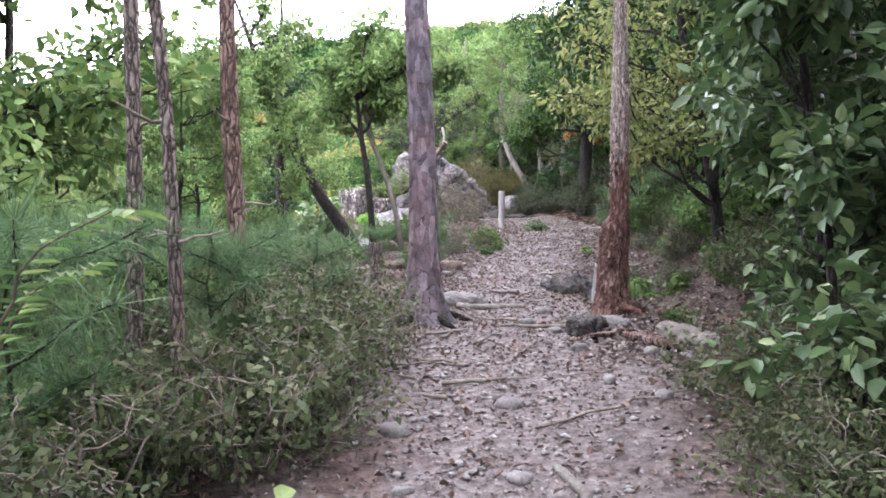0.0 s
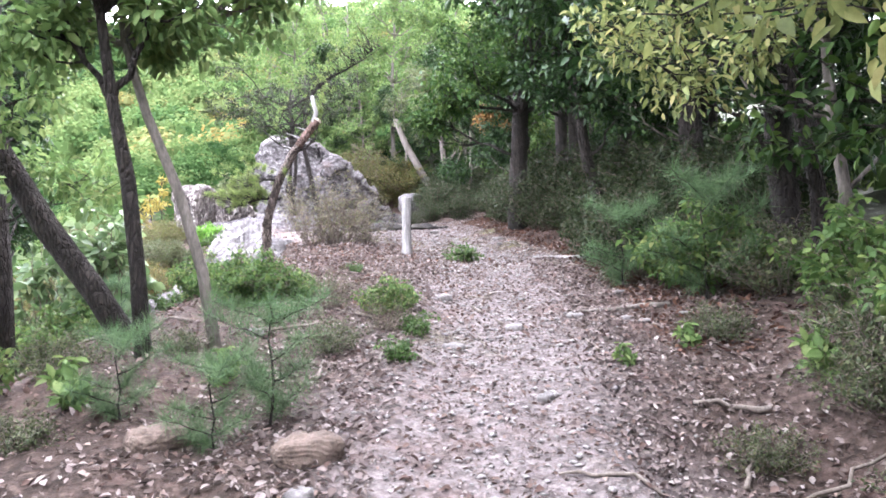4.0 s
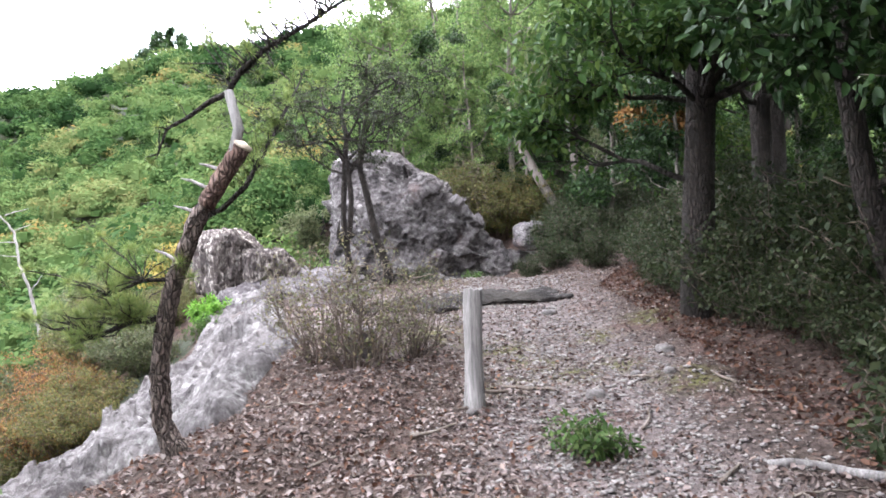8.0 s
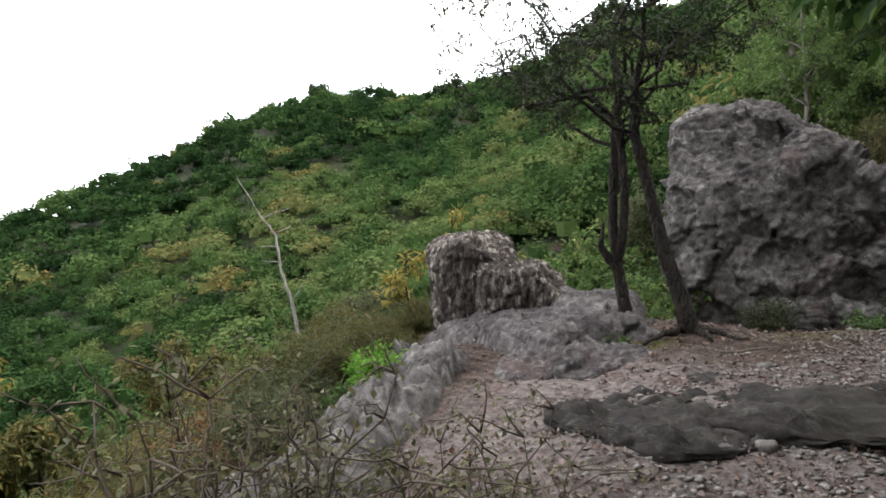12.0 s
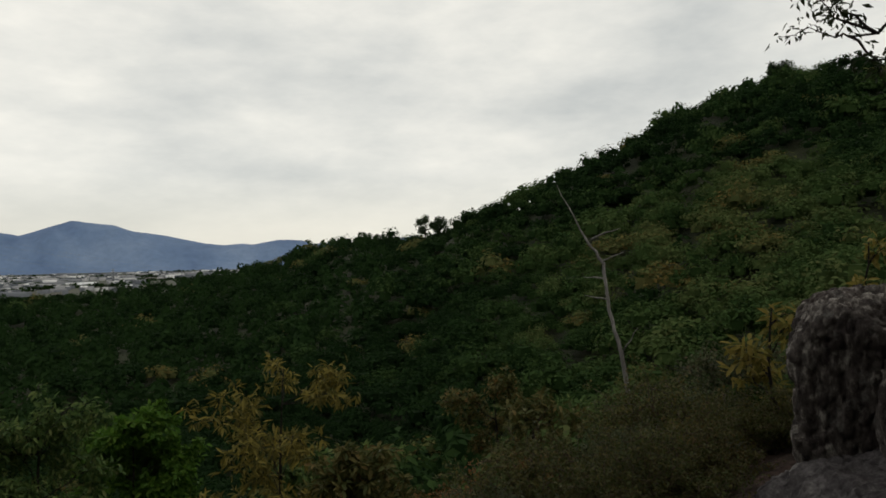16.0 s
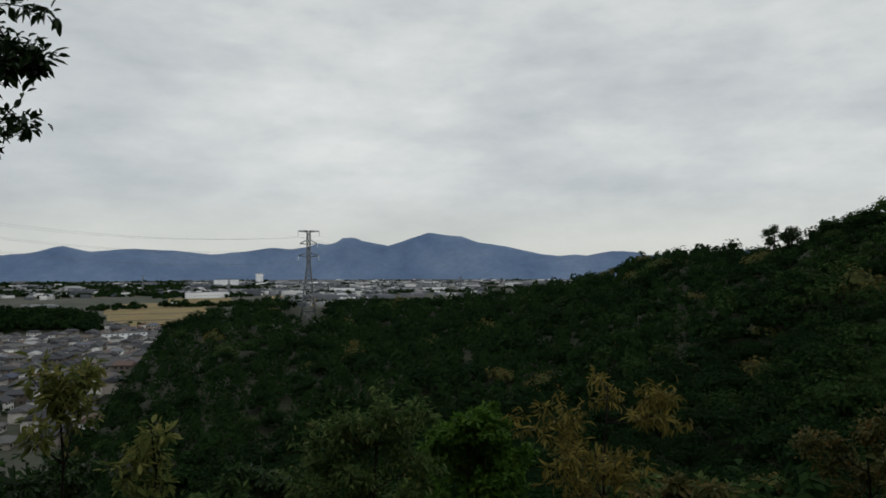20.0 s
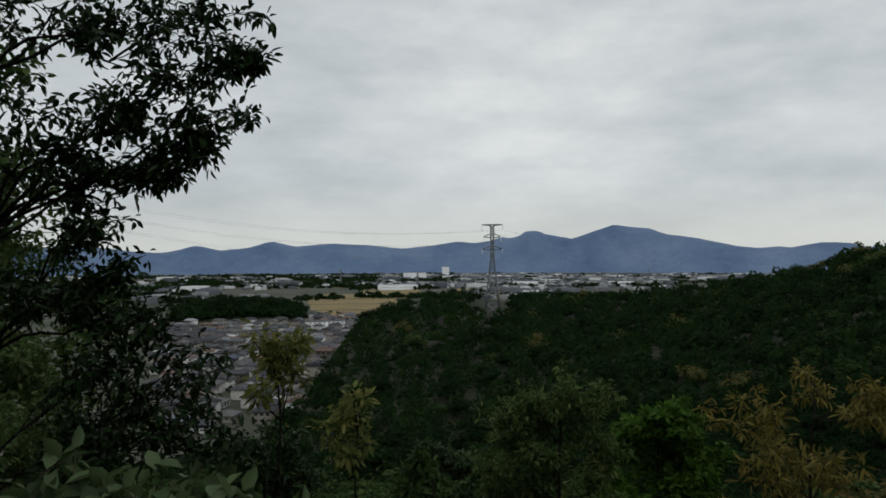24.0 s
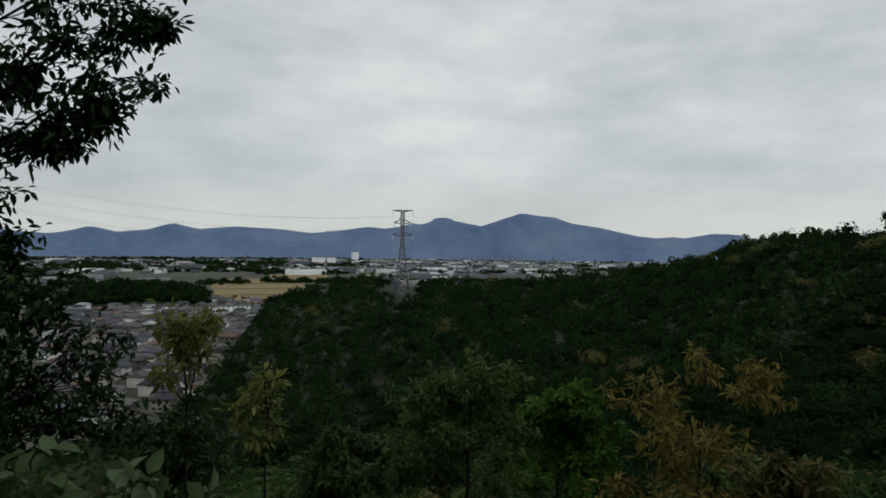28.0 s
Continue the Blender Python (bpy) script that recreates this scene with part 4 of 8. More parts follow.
def crag(name, label, at, turn, blocks, material, category="rock"):
    """A rock of several blocks: each (part name, centre, half sizes, turn, tilt, lean, keywords), relative to the crag."""
    e = thing(name, at, label, category)
    e.rotation_euler = (0, 0, radians(turn))
    for k, (nm, c, half, rz, rx, ry, kw) in enumerate(blocks):
        ob = part(nm, block_mesh(nm, half, int(at[0] * 10) + 31 * k + int(at[1]), material, **kw), e)
        ob.matrix_basis = pose(*c, rx, ry, rz)
    return e


def slab_mesh(name, y0, y1, centre, wide, lift, seed, material, facet=0.36, chip=0.06, step=0.022):
    """Bedrock breaking through the spur's edge: it follows the ground, stands proud of it and dips under it at its rim."""
    ny, nx = int((y1 - y0) / step), int(2 * max(wide) / step)
    ys, us = np.linspace(y0, y1, ny), np.linspace(-1, 1, nx)
    Y, U = np.meshgrid(ys, us, indexing="ij")
    T = (Y - y0) / (y1 - y0)
    X = np.interp(T, np.linspace(0, 1, len(centre)), centre) + U * np.interp(T, np.linspace(0, 1, len(wide)), wide)
    rim = 1 - np.maximum(np.abs(U) + 0.22 * fbm(X * 2.2, Y * 2.2, seed, 3), np.abs(2 * T - 1) + 0.12 * fbm(X * 2.0, Y * 2.0, seed + 5, 3)) - 0.14
    Z = ground_z(X, Y) + lift * smooth(-0.05, 0.32, rim) * (1 + 0.5 * fbm(X, Y, seed + 9, 2)) - 0.40 * (1 - smooth(-0.16, 0.08, rim)) - 0.02
    bare = smooth(-0.05, 0.15, rim).ravel()
    v = np.stack((X, Y, Z), -1).reshape(-1, 3)
    tone = np.empty(len(v))
    for k in range(len(v)):
        d, tone[k] = chipped(Vector((v[k, 0], v[k, 1] * 0.8, v[k, 2] * 1.5)), seed, facet, chip, 0.8, 1.3, 0.9)
        v[k, 2] += d * bare[k]
    i, j = np.meshgrid(np.arange(ny - 1), np.arange(nx - 1), indexing="ij")
    f = np.stack((i * nx + j, i * nx + j + 1, (i + 1) * nx + j + 1, (i + 1) * nx + j), -1).reshape(-1, 4)
    return mesh_np(name, v, f, material, False, tone, "chip")

# ---- the ground, one sheet to the horizon ----


def build_ground():
    az = np.radians(np.concatenate((np.arange(-20, 212, 0.46), np.arange(212, 339.5, 1.5))))
    rings = [0.02]
    while rings[-1] < 4950:
        r = rings[-1]
        rings.append(r + (0.17 if r < 24 else 0.17 * (r / 24) ** 1.7 if r < 90 else min(r * 0.045, 90)))
    r = np.array(rings)
    R, A = np.meshgrid(r, az, indexing="ij")
    x, y = VX - R * np.sin(A), VY + R * np.cos(A)
    z = ground_z(x, y)
    v = np.stack((x, y, z), -1).reshape(-1, 3)
    n, m = len(r), len(az)
    i, j = np.meshgrid(np.arange(n - 1), np.arange(m), indexing="ij")
    j2 = (j + 1) % m
    f = np.stack((i * m + j, (i + 1) * m + j, (i + 1) * m + j2, i * m + j2), -1).reshape(-1, 4)
    off = np.abs(v[:, 0] - path_x(v[:, 1]))
    edge = 0.66 + 0.5 * fbm(v[:, 0] * 1.3, v[:, 1] * 1.3, 51, 3)
    trod = 1 - smooth(edge - 0.25, edge + 0.45, off)
    yard = smooth(16.5, 18.5, v[:, 1]) * (1 - smooth(19.6, 20.6, v[:, 1])) * (1 - smooth(1.5, 2.4, np.abs(v[:, 0] - 0.3)))
    trod = np.maximum(trod, yard) * (1 - 0.85 * smooth(20.2, 21.2, v[:, 1]))
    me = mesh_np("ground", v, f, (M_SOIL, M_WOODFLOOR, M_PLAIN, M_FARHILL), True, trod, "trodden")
    moss = np.zeros(len(v))
    for mx, my, mr in ((1.03, 16.9, 0.40), (1.10, 15.75, 0.32), (1.69, 16.0, 0.30), (2.07, 16.2, 0.28), (1.95, 17.2, 0.25), (1.35, 16.4, 0.35), (0.4, 17.4, 0.3), (2.5, 15.6, 0.3), (2.6, 17.6, 0.3), (1.30, 6.15, 0.16), (-1.0, 20.6, 0.3), (0.2, 21.4, 0.4), (2.1, 5.2, 0.25)):
        moss = np.maximum(moss, 1 - smooth(0.3 * mr, 1.35 * mr, np.hypot(v[:, 0] - mx, v[:, 1] - my)))
    me.attributes.new("moss", "FLOAT", "POINT").data.foreach_set("value", moss.astype(np.float32))
    c = v[f].mean(1)
    rad = np.hypot(c[:, 0] - VX, c[:, 1] - VY)
    fray = 3.5 * fbm(c[:, 0] * 0.35, c[:, 1] * 0.35, 57, 3)
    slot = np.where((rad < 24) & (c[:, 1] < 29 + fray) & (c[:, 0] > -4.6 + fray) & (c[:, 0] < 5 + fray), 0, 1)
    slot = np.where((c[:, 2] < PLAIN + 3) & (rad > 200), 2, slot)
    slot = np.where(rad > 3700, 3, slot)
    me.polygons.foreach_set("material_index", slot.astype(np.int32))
    tagged(new("ground", me), "bare trodden hill spur, wooded valley and wide plain below", "ground", kind="structure")


build_ground()

# ---- woods on the valley sides ----


def cube_ball(n=1):
    u = np.linspace(-1, 1, n + 1)
    a, b = np.meshgrid(u, u, indexing="ij")
    one = np.ones_like(a)
    vs, fs = [], []
    idx = np.arange((n + 1) ** 2).reshape(n + 1, n + 1)
    quad = np.stack((idx[:-1, :-1], idx[1:, :-1], idx[1:, 1:], idx[:-1, 1:]), -1).reshape(-1, 4)
    for k, t in enumerate(((one, a, b), (-one, b, a), (b, one, a), (a, -one, b), (a, b, one))):
        s = np.stack(t, -1).reshape(-1, 3)
        vs.append(s / np.linalg.norm(s, axis=1)[:, None])
        fs.append(quad + k * (n + 1) ** 2)
    return np.concatenate(vs), np.concatenate(fs)


def crown_shape(rng, lobes, per, size, tall=1.0, fine=1, heart=0.58):
    """A far crown: leaf sprays over many uneven lobes round a small dense heart."""
    bv, bf = cube_ball(fine)
    v, f, dt = [], [], []
    n = 0
    for k in range(lobes):
        a = k * 2.4 + rng.random()
        r = 0.68 * math.sqrt((k + 0.1) / lobes) * rng.uniform(0.8, 1.15)
        c = np.array((r * math.cos(a), r * math.sin(a), 0.05 + 0.62 * (1 - r * 1.05) * tall * rng.uniform(0.5, 1.3)))
        rad = rng.uniform(0.24, 0.46) * np.array((1, 1, rng.uniform(0.6, 0.95)))
        d = ball(rng, per)
        d[:, 2] = np.where(d[:, 2] < -0.3, -d[:, 2], d[:, 2])
        p = c + d * rad * rng.uniform(0.62, 1.25, (per, 1))
        nr = unit(d * 0.9 + 0.6 * ball(rng, per) + (0, 0, 0.45))
        t = unit(np.cross(nr, ball(rng, per)))
        s = np.cross(nr, t)
        w = size * rng.uniform(0.5, 1.4, (per, 1))
        q = np.stack((p - t * w, p - s * w * 0.55 + nr * w * 0.25, p + t * w, p + s * w * 0.55 + nr * w * 0.25), 1)
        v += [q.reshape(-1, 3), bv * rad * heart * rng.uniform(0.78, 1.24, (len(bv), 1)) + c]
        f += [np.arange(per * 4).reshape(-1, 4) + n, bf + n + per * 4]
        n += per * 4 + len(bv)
        # hearts take a lower tone: the crown's inner shade put into the colour
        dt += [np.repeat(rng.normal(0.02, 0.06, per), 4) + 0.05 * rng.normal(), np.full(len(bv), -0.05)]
    return np.concatenate(v), np.concatenate(f), np.concatenate(dt)


def cone_shape(rng, per, size):
    """A narrow conifer crown."""
    u = rng.random(per) ** 0.7
    a = rng.random(per) * 6.283
    r = 0.62 * np.sqrt(u) * rng.uniform(0.75, 1.1, per) + 0.03
    p = np.stack((r * np.cos(a), r * np.sin(a), 1.25 * (1 - u)), -1)
    d = unit(np.stack((np.cos(a), np.sin(a), np.full(per, 0.5)), -1) + 0.5 * ball(rng, per))
    t = unit(np.cross(d, ball(rng, per)))
    s = np.cross(d, t)
    w = size * rng.uniform(0.6, 1.3, (per, 1))
    q = np.stack((p - t * w, p - s * w * 0.5, p + t * w, p + s * w * 0.5), 1)
    return q.reshape(-1, 3), np.arange(per * 4).reshape(-1, 4), np.zeros(per * 4)


def wood(name, label, pos, scale, tone, shapes, rng):
    v, f, tn, n = [], [], [], 0
    for k in range(len(pos)):
        sv, sf, st = shapes[rng.integers(len(shapes))]
        a = rng.random() * 6.283
        c, s = math.cos(a), math.sin(a)
        w = sv @ np.array(((c, s, 0), (-s, c, 0), (0, 0, 1)))
        v.append(w * scale[k] * np.array((1, 1, rng.uniform(0.75, 1.15))) + pos[k])
        f.append(sf + n)
        n += len(sv)
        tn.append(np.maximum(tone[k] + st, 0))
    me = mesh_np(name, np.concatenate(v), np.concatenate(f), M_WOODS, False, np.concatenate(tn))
    tagged(new(name, me), label, "woods", kind="stuff")


def build_woods():
    rng = np.random.default_rng(11)
    near_s = [crown_shape(rng, 10, 120, 0.042) for _ in range(6)]
    mid_s = [crown_shape(rng, 8, 76, 0.052) for _ in range(8)]
    far_s = [crown_shape(rng, 7, 34, 0.078) for _ in range(8)]
    tiny_s = [crown_shape(rng, 4, 12, 0.17, heart=0.95) for _ in range(5)]
    fir_s = [cone_shape(rng, 90, 0.16) for _ in range(4)]
    pts = []
    r = 24.0
    while r < 470:
        step = 3.0 + r * 0.0125
        az = np.arange(-24.0, 150.0, math.degrees(step / r))
        az = az + rng.uniform(-0.5, 0.5, len(az)) * math.degrees(step / r)
        rr = r + rng.uniform(-0.5, 0.5, len(az)) * step
        dist = np.interp(az, FAR[:, 0], FAR[:, 2])
        keep = rr < dist + 26
        pts.append(np.stack((az[keep], rr[keep]), -1))
        r += step * 0.92
    pts = np.concatenate(pts)
    az, r = pts[:, 0], pts[:, 1]
    x, y = VX - r * np.sin(np.radians(az)), VY + r * np.cos(np.radians(az))
    z = ground_z(x, y)
    ok = (z > PLAIN + 1.0) & ~((np.abs(az - 114.7) < 1.4) & (r > 335)) & ~((x > -4) & (r < 13) & (az < 25))
    az, r, x, y, z = az[ok], r[ok], x[ok], y[ok], z[ok]
    mix = fbm(x / 38, y / 38, 61, 3)
    # tone falls with bearing and distance: weaker light put into the leaf colour
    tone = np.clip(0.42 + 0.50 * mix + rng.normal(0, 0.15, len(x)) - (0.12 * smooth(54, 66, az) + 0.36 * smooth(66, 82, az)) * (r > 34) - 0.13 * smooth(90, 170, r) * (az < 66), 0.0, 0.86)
    tone = np.where(rng.random(len(x)) < 0.03, 0.8, tone)
    fir = (rng.random(len(x)) < np.where((az > 82) & (r > 150), 0.62, 0.05)) & (r > 70)
    tone = np.where(fir, 0.05 + 0.12 * rng.random(len(x)), tone)
    size = (2.9 + 1.0 * rng.random(len(x)) + r * 0.005) * rng.uniform(0.65, 1.5, len(x))
    size = size * (1 - 0.15 * smooth(113, 117, az) * (1 - smooth(126, 129, az)) * (r > 200))
    lift = 0.1 + size * 0.1
    pos = np.stack((x, y, z + lift), -1)
    sel = (r < 50) & ~fir
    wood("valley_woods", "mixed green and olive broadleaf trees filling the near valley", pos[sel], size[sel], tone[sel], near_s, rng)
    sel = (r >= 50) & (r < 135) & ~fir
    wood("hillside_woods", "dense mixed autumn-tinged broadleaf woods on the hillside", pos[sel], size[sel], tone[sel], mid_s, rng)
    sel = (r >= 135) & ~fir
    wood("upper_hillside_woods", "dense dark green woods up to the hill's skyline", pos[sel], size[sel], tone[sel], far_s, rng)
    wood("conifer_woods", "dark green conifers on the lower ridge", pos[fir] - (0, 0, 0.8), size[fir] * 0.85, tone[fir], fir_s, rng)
    # scrub filling the slope behind the outcrop and the floor of the dark wood
    n = 900
    x, y = rng.uniform(-9, 17, n), rng.uniform(-5, 44, n)
    ok = ((y > 28.2) | ((x > 6.2) & (y < 28.2)) | ((x > 4.3) & (y > 17.5)) | ((x < -4.8) & (y > 24.5))) & (np.hypot(x + 0.5, y - 26.3) > 2.9)
    x, y = x[ok], y[ok]
    size = np.where(y > 28.2, 0.9 + 0.05 * np.maximum(y - 28, 0), 0.8) * rng.uniform(0.7, 1.3, len(x))
    wood("slope_scrub", "tangled green scrub under the trees", np.stack((x, y, ground_z(x, y)), -1), size, np.clip(rng.normal(0.42, 0.18, len(x)), 0.05, 0.85), mid_s, rng)
    u, w = rng.uniform(-1.6, 1.6, 26), rng.uniform(-1.4, 1.8, 26)
    x, y = -6.3 + u, 28.7 + w
    wood("slope_thicket", "leafy green thicket on the slope behind the outcrop", np.stack((x, y, ground_z(x, y)), -1), rng.uniform(0.9, 1.5, 26), np.clip(rng.normal(0.45, 0.15, 26), 0.1, 0.8), near_s, rng)
    n = 620
    x, y = rng.uniform(-26, -4, n), rng.uniform(-4, 36, n)
    ok = (np.hypot(x - VX, y - VY) < 26) & (x < np.where((y > 9) & (y < 15.2), -4.0, -5.5 - 0.06 * np.abs(y - 18)))
    x, y = x[ok], y[ok]
    wood("near_slope_scrub", "low green scrub on the slope under the viewpoint", np.stack((x, y, ground_z(x, y) - 0.1), -1), rng.uniform(0.7, 1.3, len(x)), np.clip(rng.normal(0.36, 0.16, len(x)), 0.05, 0.8), mid_s, rng)
    # a wooded hillock on the plain and tree belts between the fields
    n = 600
    az, r = rng.uniform(130.0, 139.8, n), rng.uniform(825, 965, n)
    x, y = VX - r * np.sin(np.radians(az)), VY + r * np.cos(np.radians(az))
    wood("hillock_woods", "dark round-topped wood on a low hillock in the plain", np.stack((x, y, ground_z(x, y) + 1), -1), rng.uniform(8, 12, n), rng.uniform(0.0, 0.14, n), tiny_s, rng)
    pos = []
    for q in range(150):
        a0, r0, w = rng.uniform(95 if q < 80 else 119, 150), rng.uniform(1250 if q < 80 else 1750, 3350), rng.uniform(0.6, 3.4)
        k = int(14 * w)
        az, r = a0 + rng.uniform(-w, w, k), r0 + rng.normal(0, 18, k)
        x, y = VX - r * np.sin(np.radians(az)), VY + r * np.cos(np.radians(az))
        pos.append(np.stack((x, y, ground_z(x, y)), -1))
    pos = np.concatenate(pos)
    x, y = rng.uniform(-760, -180, 900), rng.uniform(-640, -230, 900)
    ok = (ground_z(x, y) < PLAIN + 14) & ((fbm(x / 60, y / 60, 91, 2) > 0.02) | (ground_z(x, y) > PLAIN + 4))
    x, y = x[ok], y[ok]
    wood("garden_trees", "small dark trees in the gardens of the town", np.stack((x, y, ground_z(x, y)), -1), rng.uniform(2.2, 4.2, len(x)), rng.uniform(0.05, 0.4, len(x)), tiny_s, rng)
    wood("plain_tree_belts", "dark tree belts between fields and houses on the plain", pos, rng.uniform(7, 13, len(pos)), rng.uniform(0.02, 0.25, len(pos)), tiny_s, rng)


build_woods()

# ---- things along the trail ----
RNG = np.random.default_rng(5)


def old_pine():
    """The big pine with plated bark beside the trail."""
    bx, by = 0.065, 4.87
    bz = gz(bx, by) - 0.05
    e = thing("pine_tree", (bx, by, bz), "tall pine with thick grey-pink plated bark beside the trail", "tree")
    h, cols = 5.2, 16
    rng = np.random.default_rng(20)

    def radius(z, a):
        return (0.108 - 0.006 * z + 0.09 * math.exp(-z / 0.16) + 0.045 * math.exp(-z / 0.5)) * (1 + 0.25 * math.exp(-z / 0.14) * math.sin(a * 5 + 1))

    def on_bark(a, z, lift):
        r = radius(z, a) + lift
        return (0.03 * math.sin(z * 0.9) - 0.015 * z + r * math.cos(a), 0.01 * z + r * math.sin(a), z)

    nz, na = 180, 72
    v = np.array([[on_bark(j / na * 6.28318, z, 0.004 * noise.noise(Vector((math.cos(j / na * 6.28318) * 6, math.sin(j / na * 6.28318) * 6, z * 9)))) for j in range(na)] for z in np.linspace(0, h, nz)])
    i, j = np.meshgrid(np.arange(nz - 1), np.arange(na), indexing="ij")
    j2 = (j + 1) % na
    f = np.stack((i * na + j, i * na + j2, (i + 1) * na + j2, (i + 1) * na + j), -1).reshape(-1, 4)
    part("trunk", mesh_np("trunk", v.reshape(-1, 3), f, M_CREVICE, True), e, "dark furrows between the bark plates")
    rest, near = Geo(), 0
    mean_r = 0.11
    seeds = []
    row, z = 0, -0.06
    while z < h - 0.05:
        for k in range(cols):
            seeds.append(((k + 0.5 * (row % 2) + rng.normal(0, 0.27)) / cols * 6.28318, z + rng.normal(0, 0.036)))
        z += 0.115
        row += 1
    seeds = np.array(seeds)
    flat = np.stack((seeds[:, 0] * mean_r, seeds[:, 1] * 0.33), -1)
    around = 6.28318 * mean_r
    for k in range(len(seeds)):
        d = flat - flat[k]
        d[:, 0] = (d[:, 0] + around / 2) % around - around / 2
        close = np.argsort((d ** 2).sum(1))[1:15]
        poly = [np.array(p) for p in ((-0.06, -0.06), (0.06, -0.06), (0.06, 0.06), (-0.06, 0.06))]
        for o in d[close]:  # keep the side of each bisector that is nearer to this plate
            lim = o @ o / 2
            got = []
            for a, b in zip(poly, poly[1:] + poly[:1]):
                fa, fb = a @ o - lim, b @ o - lim
                if fa <= 0:
                    got.append(a)
                if fa * fb < 0:
                    got.append(a + (b - a) * fa / (fa - fb))
            poly = got
            if not poly:
                break
        if len(poly) < 3:
            continue
        out = []
        for a, b in zip(poly, poly[1:] + poly[:1]):
            m = max(1, int(np.linalg.norm((b - a) * (1, 3.0)) / 0.012))
            out += [a + (b - a) * q / m + rng.normal(0, 0.0022, 2) * (1, 0.5) for q in range(m)]
        n = len(out)
        if n % 2:
            out.append((out[-1] + out[0]) / 2)
            n += 1
        lift, lean = rng.uniform(0.002, 0.0075), np.array((rng.normal(0, 0.07), -abs(rng.normal(0.08, 0.08))))
        ring = lambda s, up, jag: [on_bark(seeds[k, 0] + p[0] * s / mean_r, max(0.0, seeds[k, 1] + p[1] * s / 0.33), up + (p @ lean if up > 0 else 0) + rng.normal(0, jag)) for p in out]
        vv = np.array(ring(1.02, -0.004, 0) + ring(0.978, lift, 0.0014) + ring(0.90, lift + 0.0010, 0.0018) + [on_bark(seeds[k, 0], max(0.0, seeds[k, 1]), lift + 0.002)])
        ff = [(r * n + q, r * n + (q + 1) % n, r * n + n + (q + 1) % n, r * n + n + q) for r in range(2) for q in range(n)] + [(2 * n + q, 2 * n + (q + 1) % n, 2 * n + (q + 2) % n, 3 * n) for q in range(0, n, 2)]
        if math.sin(seeds[k, 0]) < 0.35 and 0.25 < seeds[k, 1] < 2.1 and near < 300:
            near += 1
            part("bark_plate", mesh_np("bark_plate", vv, ff, M_PLATE), e)
        else:
            rest.add(vv, ff)
    tagged(part("bark_plating", rest.mesh("bark_plating", M_PLATE), e), kind="stuff")
    gb, gl = Geo(), Geo()
    rng = np.random.default_rng(21)
    upper = np.array(((-0.03, 0.05, 5.0), (-0.03, 0.08, 6.5), (0.05, 0.1, 8.5), (0.1, 0.1, 10)))
    tube(gb, upper, (0.11, 0.09, 0.06, 0.02), 10)
    lobed_crown(rng, None, random_lobes(rng, 14, 6.2, 10.2, 1.9, 0.75), upper, gb and 9, 12, 0.13, 0.035, geo_b=gb, geo_l=gl, needle=True)
    part("branch_frame", gb.mesh("branch_frame", M_BARKRED, True), e)
    part("crown", gl.mesh("crown", M_NEEDLE), e)
    for k in range(5):
        a = k * 1.26 + 0.4
        g = Geo()
        p0 = np.array((0.10 * math.cos(a), 0.10 * math.sin(a), 0.10))
        q = np.array((0.42 * math.cos(a), 0.42 * math.sin(a), gz(bx + 0.42 * math.cos(a), by + 0.42 * math.sin(a)) - bz - 0.01))
        tube(g, wander(rng, p0, q, 6, 0.12), np.linspace(0.05, 0.014, 6), 8, 0.12, rng)
        part("root", g.mesh("root", M_BARK, True), e)


